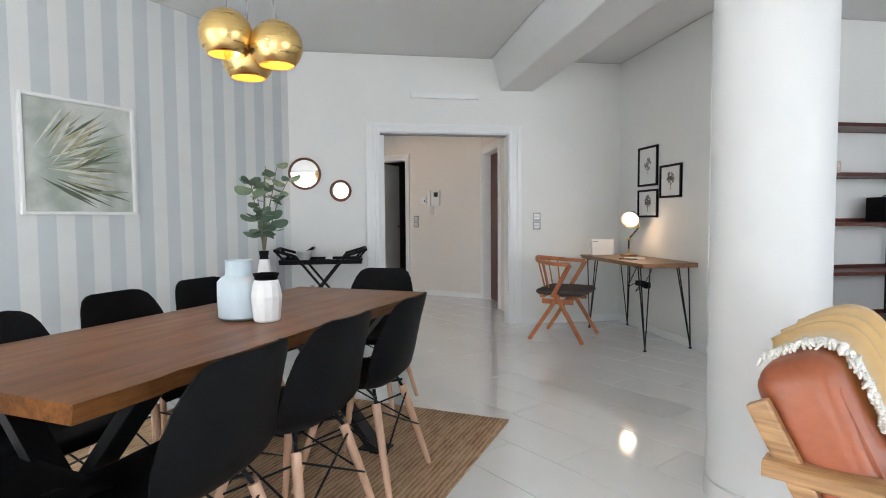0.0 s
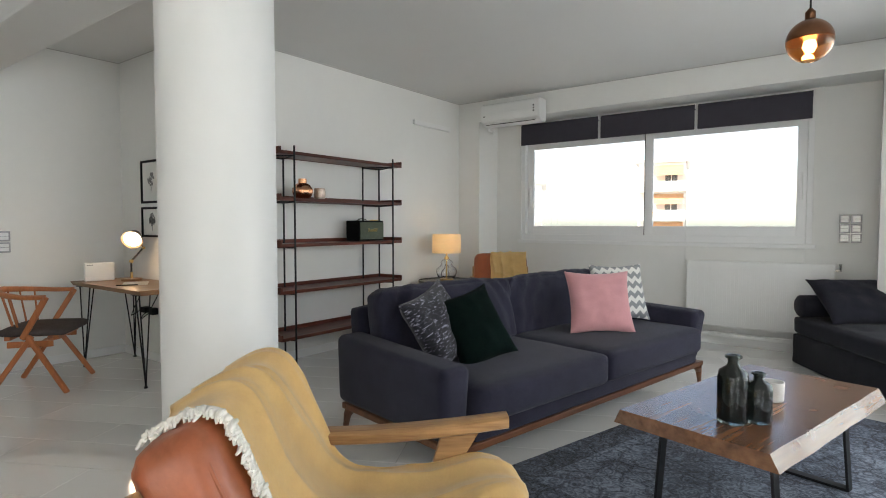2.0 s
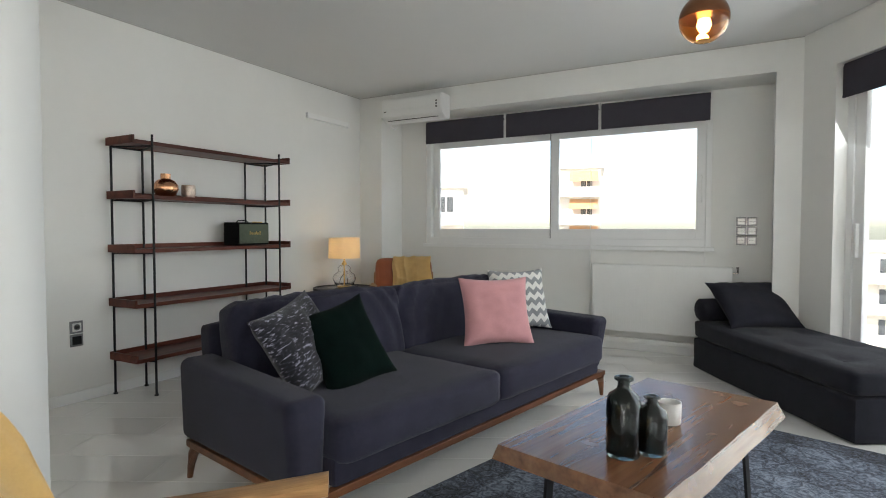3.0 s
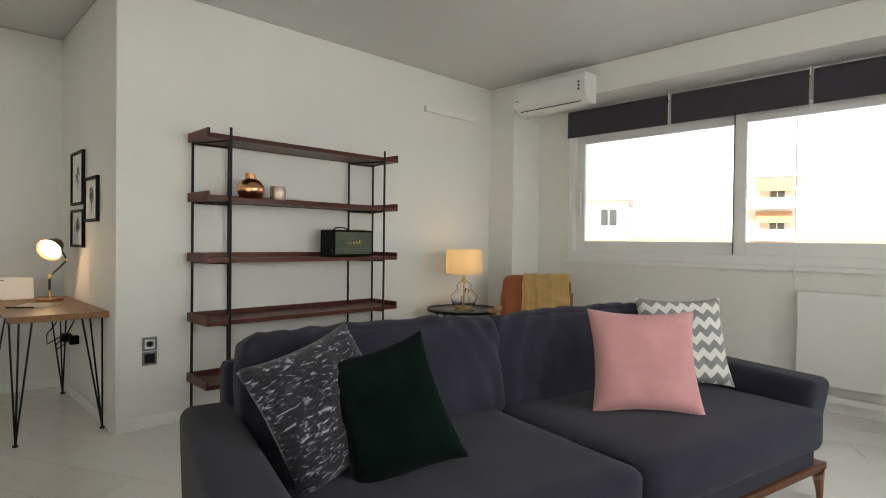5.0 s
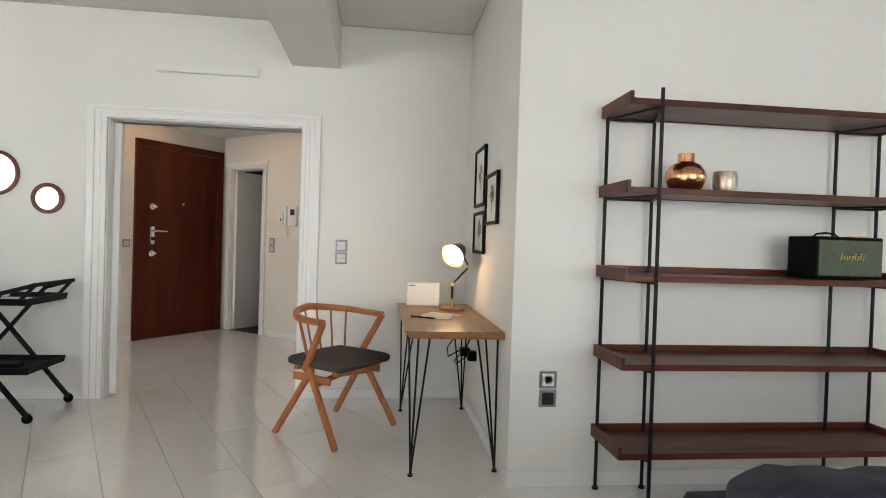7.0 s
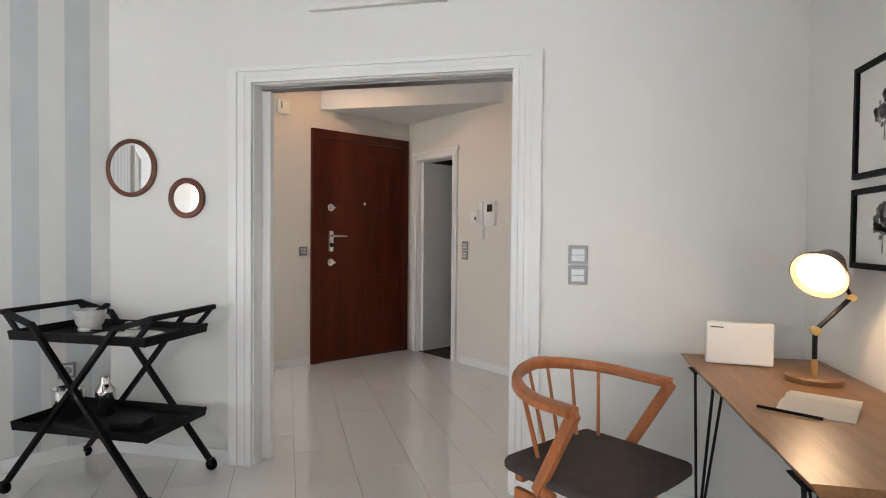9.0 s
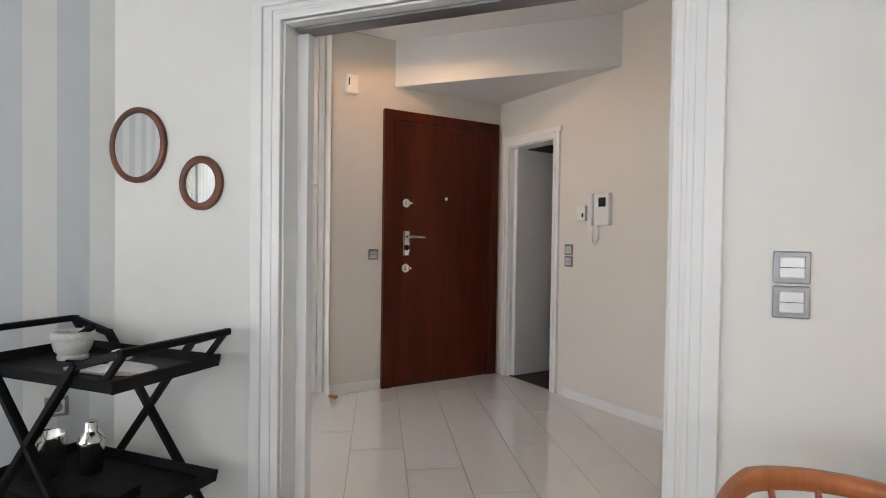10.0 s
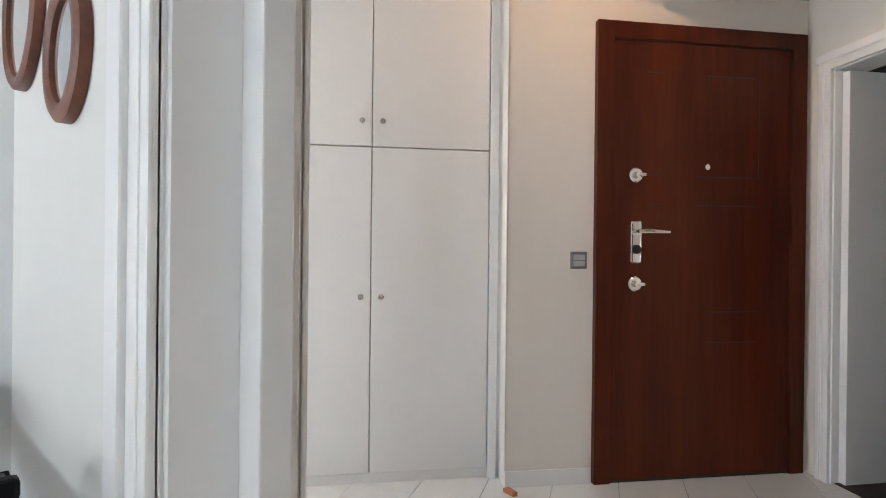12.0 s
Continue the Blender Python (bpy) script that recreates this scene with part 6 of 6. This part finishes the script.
mo = thing("mortar", TR @ pose(-0.17, 0.04, 0.726), "white marble mortar with a dark pestle", "mortar")
smooth(part("bowl", lathe([(0, 0), (0.050, 0), (0.053, 0.010), (0.048, 0.020), (0.060, 0.034), (0.066, 0.058), (0.066, 0.074), (0.071, 0.078), (0.072, 0.100), (0.069, 0.104), (0.058, 0.104), (0.050, 0.06), (0, 0.04)], 36), M_MARBLE, mo), 50)
smooth(part("pestle", tube([(-0.02, 0.0, 0.06), (0.05, 0.01, 0.105), (0.085, 0.015, 0.125), (0.10, 0.018, 0.13)], [0.014, 0.011, 0.015, 0.006], 10), M_BLACKW, mo))
cbd = part("cutting_board", prism([(-0.16, -0.07), (0.04, -0.085), (0.07, -0.06), (0.15, -0.055), (0.185, -0.02), (0.17, 0.0), (0.12, 0.01), (0.13, 0.04), (0.09, 0.06), (-0.02, 0.075), (-0.15, 0.06)], 0, 0.012, bevel=0.003), M_MARBLE)
cbd.matrix_world = TR @ pose(0.14, -0.02, 0.727, 0, 0, 6)
tagged(cbd, "white marble serving board on the trolley", "cutting board")
kn = part("cheese_knife", beam((-0.11, 0, 0.004), (0.05, 0.01, 0.004), 0.014, 0.007), M_BLACKP)
kn.matrix_world = TR @ pose(0.03, -0.03, 0.740, 0, 0, 10)
tagged(kn, "small black-handled knife on the marble board", "knife")
nd = part("salt_block", box(-0.03, -0.02, 0, 0.03, 0.02, 0.035, 0.006), M_WHITECER)
nd.matrix_world = TR @ pose(0.06, 0.06, 0.740, 0, 0, 20)
tagged(nd, "small white salt dish on the marble board", "dish")
sk = thing("cocktail_shaker", TR @ pose(-0.10, 0.06, 0.301), "polished chrome cocktail shaker with a cap", "cocktail shaker")
smooth(part("cup", lathe([(0, 0), (0.034, 0), (0.040, 0.006), (0.046, 0.11), (0.046, 0.12)], 30), M_CHROME, sk), 50)
smooth(part("cap", lathe([(0.047, 0.118), (0.047, 0.126), (0.026, 0.156), (0.024, 0.160), (0.024, 0.19), (0.020, 0.195), (0, 0.195)], 30), M_CHROME, sk), 50)
ib = smooth(part("ice_bucket", lathe([(0, 0), (0.062, 0), (0.066, 0.005), (0.070, 0.14), (0.074, 0.142), (0.072, 0.146), (0.066, 0.14), (0.062, 0.01), (0, 0.01)], 36), M_CHROME), 50)
ib.matrix_world = TR @ pose(-0.24, -0.02, 0.301)
tagged(ib, "shiny steel ice bucket", "ice bucket")
bx = part("coaster_box", box(-0.075, -0.05, 0, 0.075, 0.05, 0.035, 0.004), M_BLACKW)
bx.matrix_world = TR @ pose(0.16, -0.06, 0.301, 0, 0, 8)
tagged(bx, "flat black coaster box", "box")

# ---------- dining ----------
UD, VD = Vector((0.510, 0.860)), Vector((-0.860, 0.510))
TA = Vector((-0.700, 1.172))
DT = frame2(TA, UD)
rug("jute_rug", frame2(Vector((0.722, 2.838)) - Vector((0.53, 0.848)) * 1.30 + Vector((-0.848, 0.53)) * 0.95, (0.53, 0.848)), 2.60, 1.90, M_JUTE, "woven brown jute rug under the dining table", 0.010)
dt = thing("dining_table", DT, "thick walnut dining table on black crossed metal legs", "dining table")
bm = bmesh.new()
n = 40
TL, TWD = 1.89, 0.78
rows_ = []
for i in range(n + 1):
    x = TL * i / n
    a = 0.010 * noise.noise(Vector((i * 0.23, 0, 4))) + 0.005 * noise.noise(Vector((i * 0.9, 3, 4)))
    b = TWD + 0.010 * noise.noise(Vector((i * 0.23, 9, 4))) + 0.005 * noise.noise(Vector((i * 0.9, 13, 4)))
    rows_.append([bm.verts.new(p) for p in ((x, a, 0.735), (x, b, 0.735), (x, b - 0.008, 0.688), (x, a + 0.008, 0.688))])
for a, b in zip(rows_, rows_[1:]):
    for k in range(4):
        bm.faces.new((a[k], a[(k + 1) % 4], b[(k + 1) % 4], b[k]))
bm.faces.new(rows_[0][::-1])
bm.faces.new(rows_[-1])
bmesh.ops.bevel(bm, geom=[e for e in bm.edges if e.calc_face_angle(0) > 0.6], offset=0.005, segments=2, affect="EDGES")
part("tabletop", bm, M_TABLE, dt)
for x in (0.26, 1.56):
    part("leg", beam((x - 0.02, 0.10, 0.0), (x - 0.02, TWD - 0.10, 0.686), 0.085, 0.035, bevel=0.003), M_BLACK, dt)
    part("leg", beam((x + 0.02, TWD - 0.10, 0.0), (x + 0.02, 0.10, 0.686), 0.085, 0.035, bevel=0.003), M_BLACK, dt)
    part("foot_plate", box(x - 0.05, 0.06, 0.012, x + 0.05, 0.20, 0.02), M_BLACK, dt)
    part("foot_plate", box(x - 0.05, TWD - 0.20, 0.012, x + 0.05, TWD - 0.06, 0.02), M_BLACK, dt)


def dining_chair():
    t = thing("dining_chair", pose(0, 0, 0), "black moulded shell chair on beech and wire legs", "chair", "dining chairs")
    # y forward; the shell runs from the seat's front lip to the top of the back
    prof = [(0.235, 0.415, 0.40, 0.0), (0.215, 0.437, 0.425, 0.004), (0.15, 0.440, 0.455, 0.012), (0.05, 0.428, 0.465, 0.022), (-0.06, 0.420, 0.465, 0.034), (-0.14, 0.430, 0.460, 0.048), (-0.185, 0.470, 0.455, 0.055), (-0.21, 0.54, 0.455, 0.055), (-0.226, 0.61, 0.435, 0.052), (-0.242, 0.68, 0.405, 0.044), (-0.257, 0.735, 0.365, 0.034), (-0.266, 0.768, 0.325, 0.026), (-0.271, 0.787, 0.270, 0.018), (-0.273, 0.795, 0.200, 0.010)]
    bm = bmesh.new()
    w = 16
    g = []
    for i, (y, z, wd, cup) in enumerate(prof):
        back = min(1, max(0, (i - 4) / 3))
        row = []
        for j in range(w + 1):
            u = 2 * j / w - 1
            c = cup * abs(u) ** 2.4
            row.append(bm.verts.new((wd / 2 * u, y + c * back * 1.1, z + c * (1 - back * 0.75))))
        g.append(row)
    for a, b in zip(g, g[1:]):
        for j in range(w):
            bm.faces.new((a[j], a[j + 1], b[j + 1], b[j]))
    bmesh.ops.subdivide_edges(bm, edges=bm.edges[:], cuts=1, use_grid_fill=True, smooth=1.0)
    bmesh.ops.recalc_face_normals(bm, faces=bm.faces[:])
    bmesh.ops.solidify(bm, geom=bm.faces[:], thickness=0.008)
    smooth(part("shell", bm, M_BLACKP, t), 60)
    for sx in (-1, 1):
        for sy in (-1, 1):
            lg = smooth(part("leg", rod((sx * 0.215, sy * 0.215 - 0.01, 0.0), (sx * 0.135, sy * 0.12 - 0.01, 0.375), 0.012, 0.018, 12), M_BEECH, t))
            part("bracket", rod((sx * 0.137, sy * 0.122 - 0.01, 0.365), (sx * 0.11, sy * 0.10 - 0.01, 0.425), 0.007), M_BLACK, lg)
    c4 = [(0.176, 0.17), (-0.176, 0.17), (-0.176, -0.19), (0.176, -0.19)]
    for (a, b), (c, d) in zip(c4, c4[1:] + c4[:1]):
        part("strut", rod((a, b, 0.19), (c * 0.78, d * 0.78, 0.345), 0.004, seg=6), M_BLACK, t)
        part("strut", rod((c, d, 0.19), (a * 0.78, b * 0.78, 0.345), 0.004, seg=6), M_BLACK, t)
    part("cross_bar", rod((0.135, 0.11, 0.40), (-0.135, -0.13, 0.40), 0.006, seg=6), M_BLACK, t)
    part("cross_bar", rod((-0.135, 0.11, 0.40), (0.135, -0.13, 0.40), 0.006, seg=6), M_BLACK, t)
    return t


def facing(px, py, d, turn=0.0):
    return Matrix.Translation((px, py, 0.0)) @ Matrix.Rotation(math.atan2(d[1], d[0]) - math.pi / 2 + radians(turn), 4, "Z")


chair = dining_chair()
spots = [((-0.085, 2.29), VD, 3), ((-0.34, 1.875), VD, -2), ((-0.58, 1.45), VD, 2), ((-1.14, 1.86), -VD, 0), ((-0.935, 2.44), -VD, 2), ((-0.72, 2.94), -VD, -3), ((-0.015, 3.24), -UD, 6), ((-1.00, 1.34), UD, -4)]
chair.matrix_world = facing(*spots[0][0], *spots[0][1:]) @ Matrix.Translation((0, 0, 0.010))
for p, d, tn in spots[1:]:
    copy_thing(chair, facing(*p, d, tn) @ Matrix.Translation((0, 0, 0.010)))

# vases on the table
v = smooth(part("ceramic_vase", lathe([(0, 0), (0.062, 0), (0.080, 0.012), (0.083, 0.10), (0.082, 0.155), (0.068, 0.172), (0.052, 0.182), (0.050, 0.238), (0.053, 0.243), (0.048, 0.243), (0.045, 0.19), (0, 0.17)], 44), M_BLUECER), 50)
v.location, v.scale = (-0.55, 2.17, 0.736), (1.0, 1.0, 0.94)
tagged(v, "pale blue ribbed ceramic vase on the table", "vase")
wv = thing("white_vase", pose(-0.44, 2.10, 0.736), "faceted white ceramic vase with a black rim", "vase")
part("body", lathe([(0, 0), (0.046, 0), (0.050, 0.006), (0.058, 0.095), (0.048, 0.145), (0.042, 0.158)], 12), M_WHITECER, wv)
smooth(part("rim", lathe([(0.0425, 0.157), (0.044, 0.168), (0.050, 0.180), (0.046, 0.181), (0.036, 0.162), (0, 0.15)], 24), M_BLACKP, wv))
bv = thing("bottle_vase", pose(-0.49, 2.40, 0.736), "slim white bottle vase with a black neck", "vase")
smooth(part("body", lathe([(0, 0), (0.040, 0), (0.044, 0.008), (0.040, 0.09), (0.024, 0.19), (0.019, 0.215)], 32), M_WHITECER, bv), 50)
smooth(part("neck", lathe([(0.0195, 0.214), (0.018, 0.225), (0.021, 0.25), (0.017, 0.25), (0.012, 0.2)], 24), M_BLACKP, bv), 50)
eu = thing("eucalyptus_branch", pose(-0.49, 2.40, 0.96), "grey-green eucalyptus branches in the bottle vase", "plant")
rnd = random.Random(4)
leaf_bm = bmesh.new()
ring = [leaf_bm.verts.new((0.034 * math.cos(a), 0.026 * math.sin(a), 0.004 * math.cos(2 * a))) for a in [k * math.tau / 12 for k in range(12)]]
ctr = leaf_bm.verts.new((0, 0, -0.004))
for k in range(12):
    leaf_bm.faces.new((ctr, ring[k], ring[(k + 1) % 12]))
bmesh.ops.translate(leaf_bm, verts=leaf_bm.verts[:], vec=(0.034, 0, 0))
bmesh.ops.solidify(leaf_bm, geom=leaf_bm.faces[:], thickness=0.001)
first = smooth(part("leaf", leaf_bm, M_LEAF, eu), 60)
leaf_mesh, used = first.data, False
for k in range(6):
    a = rnd.random() * math.tau
    lean = rnd.uniform(0.05, 0.17)
    pts = [Vector((lean * math.cos(a) * f ** 1.5, lean * math.sin(a) * f ** 1.5, rnd.uniform(0.30, 0.40) * f)) for f in (0, 0.25, 0.5, 0.75, 1.0)]
    smooth(part("stem", tube(pts, [0.0028, 0.0026, 0.0022, 0.0018, 0.0012], 6), M_STEM, eu))
    for f in (0.32, 0.45, 0.58, 0.70, 0.82, 0.92, 1.0):
        i = min(3, int(f * 4))
        p = pts[i].lerp(pts[i + 1], f * 4 - i) if f < 1 else pts[4]
        for s in (0, 1):
            if rnd.random() < 0.22:
                continue
            o = first if not used else new("leaf", leaf_mesh)
            used = True
            o.parent = eu
            sc = rnd.uniform(0.85, 1.5) * (1.1 - 0.45 * f)
            o.matrix_local = Matrix.Translation(p) @ Euler((rnd.uniform(-0.7, 0.7), rnd.uniform(-0.6, 0.5), a + f * 7 + s * math.pi + rnd.uniform(-0.5, 0.5))).to_matrix().to_4x4() @ Matrix.Diagonal((sc, sc, sc, 1))

# brass pendant cluster over the table
pc = thing("pendant_cluster", pose(-0.515, 2.17, 1.78), "cluster of three lit brass globe pendants", "pendant lamp")
M_ORANGE = mat("gilded_inside", (0.85, 0.42, 0.10), 0.45, metal=0.6, vary=0.1)
R = 0.098
for x, y, z in ((-0.055, -0.02, 0.03), (0.125, -0.01, 0.0), (0.0, 0.11, -0.022)):
    out = [(R * math.cos(a), R * math.sin(a)) for a in [radians(d) for d in range(-48, 91, 6)]]
    g = smooth(part("globe", moved(lathe(out[:-1] + [(0, R)], 40, cap=False), Matrix.Translation((x, y, z))), M_BRASS, pc), 60)
    smooth(part("lining", moved(lathe([(r * 0.975, h * 0.975) for r, h in out[:-1]] + [(0, R * 0.97)], 40, cap=False), Matrix.Translation((x, y, z))), M_ORANGE, g), 60)
    smooth(part("bulb", moved(lathe([(0, -0.045), (0.018, -0.04), (0.028, -0.01), (0.018, 0.03), (0.012, 0.05), (0, 0.05)], 20), Matrix.Translation((x, y, z))), M_BULB, g))
    part("cord", rod((x, y, z + R), (x * 0.2, y * 0.2, CEIL - 1.78 - 0.02), 0.0045), mat("grey_cord", (0.30, 0.29, 0.28), 0.7), g)
    bulb_light("globe_bulb", (-0.515 + x, 2.17 + y, 1.78 + z - 0.052), 0.2, WARM, 0.02)
smooth(part("ceiling_rose", lathe([(0.06, CEIL - 1.78 - 0.025), (0.06, CEIL - 1.78 - 0.001)], 28), M_BRASS, pc))

# ---------- outside ----------
M_GROUND = mat("town_ground", (0.62, 0.60, 0.55), 0.9, vary=0.3, scale=0.05)
gr = part("ground", box(-400, -400, -13.2, 900, 500, -13.0), M_GROUND)
tagged(gr, "pale town ground far below", "ground", kind="structure")
M_RENDER = mat("cream_render", (0.68, 0.645, 0.585), 0.85, vary=0.06, scale=0.6)
M_AWN = mat("orange_awning", (0.78, 0.52, 0.30), 0.85, vary=0.1, scale=2)
M_OUTDARK = mat("window_dark", (0.06, 0.07, 0.08), 0.2, vary=0.1)


def apartment(m, w, d, floors, awn, label):
    t = thing("apartment_building", m, label, "building", "buildings across the street")
    h = floors * 3.0
    part("wall", box(0, -w / 2, 0, d, w / 2, h, 0.05), M_RENDER, t)
    part("roof", box(-0.4, -w / 2 - 0.4, h, d + 0.4, w / 2 + 0.4, h + 0.35, 0.05), M_RENDER, t)
    for f in range(floors):
        z = f * 3.0
        part("balcony", box(-1.3, -w / 2, z - 0.12, 0.0, w / 2, z + 0.08), M_RENDER, t)
        part("railing", box(-1.3, -w / 2, z + 0.08, -1.24, w / 2, z + 0.95), M_RENDER, t)
        for k in range(int(w / 3)):
            y = -w / 2 + 1.5 + k * 3
            wn_ = part("window", box(-0.06, y - 0.6, z + 0.1, 0.02, y + 0.6, z + 2.3), M_OUTDARK, t)
            part("frame", box(-0.08, y - 0.04, z + 0.1, -0.05, y + 0.04, z + 2.3), M_TRIM, wn_)
        if awn:
            a = bmesh.new()
            vs = [a.verts.new(p) for p in ((0, -w / 2 + 0.3, z + 2.7), (0, w / 2 - 1.5, z + 2.7), (-1.4, w / 2 - 1.5, z + 1.55), (-1.4, -w / 2 + 0.3, z + 1.55))]
            a.faces.new(vs)
            bmesh.ops.solidify(a, geom=a.faces[:], thickness=0.04)
            part("awning", a, M_AWN, t)


apartment(frame2((62, 17.0), (1, 0.25), -13.2), 4.8, 10, 7, True, "cream apartment building with orange awnings")
apartment(frame2((42, 24.6), (1, 0.5), -13.35), 6.5, 9, 6, False, "cream apartment building with balconies")
apartment(frame2((70, -6), (1, -0.1), -13.0), 14, 12, 4, False, "pale apartment building far off")
apartment(frame2((80, 24), (1, 0.2), -13.0), 14, 12, 4, False, "pale apartment building far off")
o = part("balcony_floor", prism([(6.3, -0.6), (2.6, -3.2), (-4.0, -3.2), (-4.0, -5.0), (4.0, -5.0), (7.4, -2.4)], -0.25, -0.03), M_GROUND)
tagged(o, "tiled balcony floor outside", "floor", kind="structure")

# ---------- floor tiles ----------
TW_, TL_, GAP = 0.30, 0.90, 0.003
LD, CD = Vector((0.469, -0.883)), Vector((0.883, 0.469))
tb = box(-TL_ / 2 + GAP / 2, -TW_ / 2 + GAP / 2, -0.0039, TL_ / 2 - GAP / 2, TW_ / 2 - GAP / 2, 0.0, 0.0006, 1)
tile_mesh = bpy.data.meshes.new("tile")
tb.to_mesh(tile_mesh)
tb.free()
tile_mesh.materials.append(M_TILE)
rest = bmesh.new()
count = 0
for r in range(-22, 34):
    c = 2.97 + 0.15 + r * TW_
    for k in range(-13, 14):
        l = (k + (r % 3) / 3.0) * TL_
        p = CD * c + LD * l
        if not (-4.0 < p.x < 7.0 and -3.2 < p.y < 9.6):
            continue
        near = -0.9 < p.x < 6.2 and 0.0 < p.y < 8.4
        m = frame2(p, LD)
        if near and count < 300:
            o = new("tile", tile_mesh)
            o.matrix_world = m
            o.parent = base
            count += 1
        else:
            tmp = box(-TL_ / 2 + GAP / 2, -TW_ / 2 + GAP / 2, -0.0039, TL_ / 2 - GAP / 2, TW_ / 2 - GAP / 2, 0.0)
            tmp.transform(m)
            me = bpy.data.meshes.new("t")
            tmp.to_mesh(me)
            tmp.free()
            rest.from_mesh(me)
            bpy.data.meshes.remove(me)
o = part("tiles", rest, M_TILE, base)
o["kind"] = "stuff"
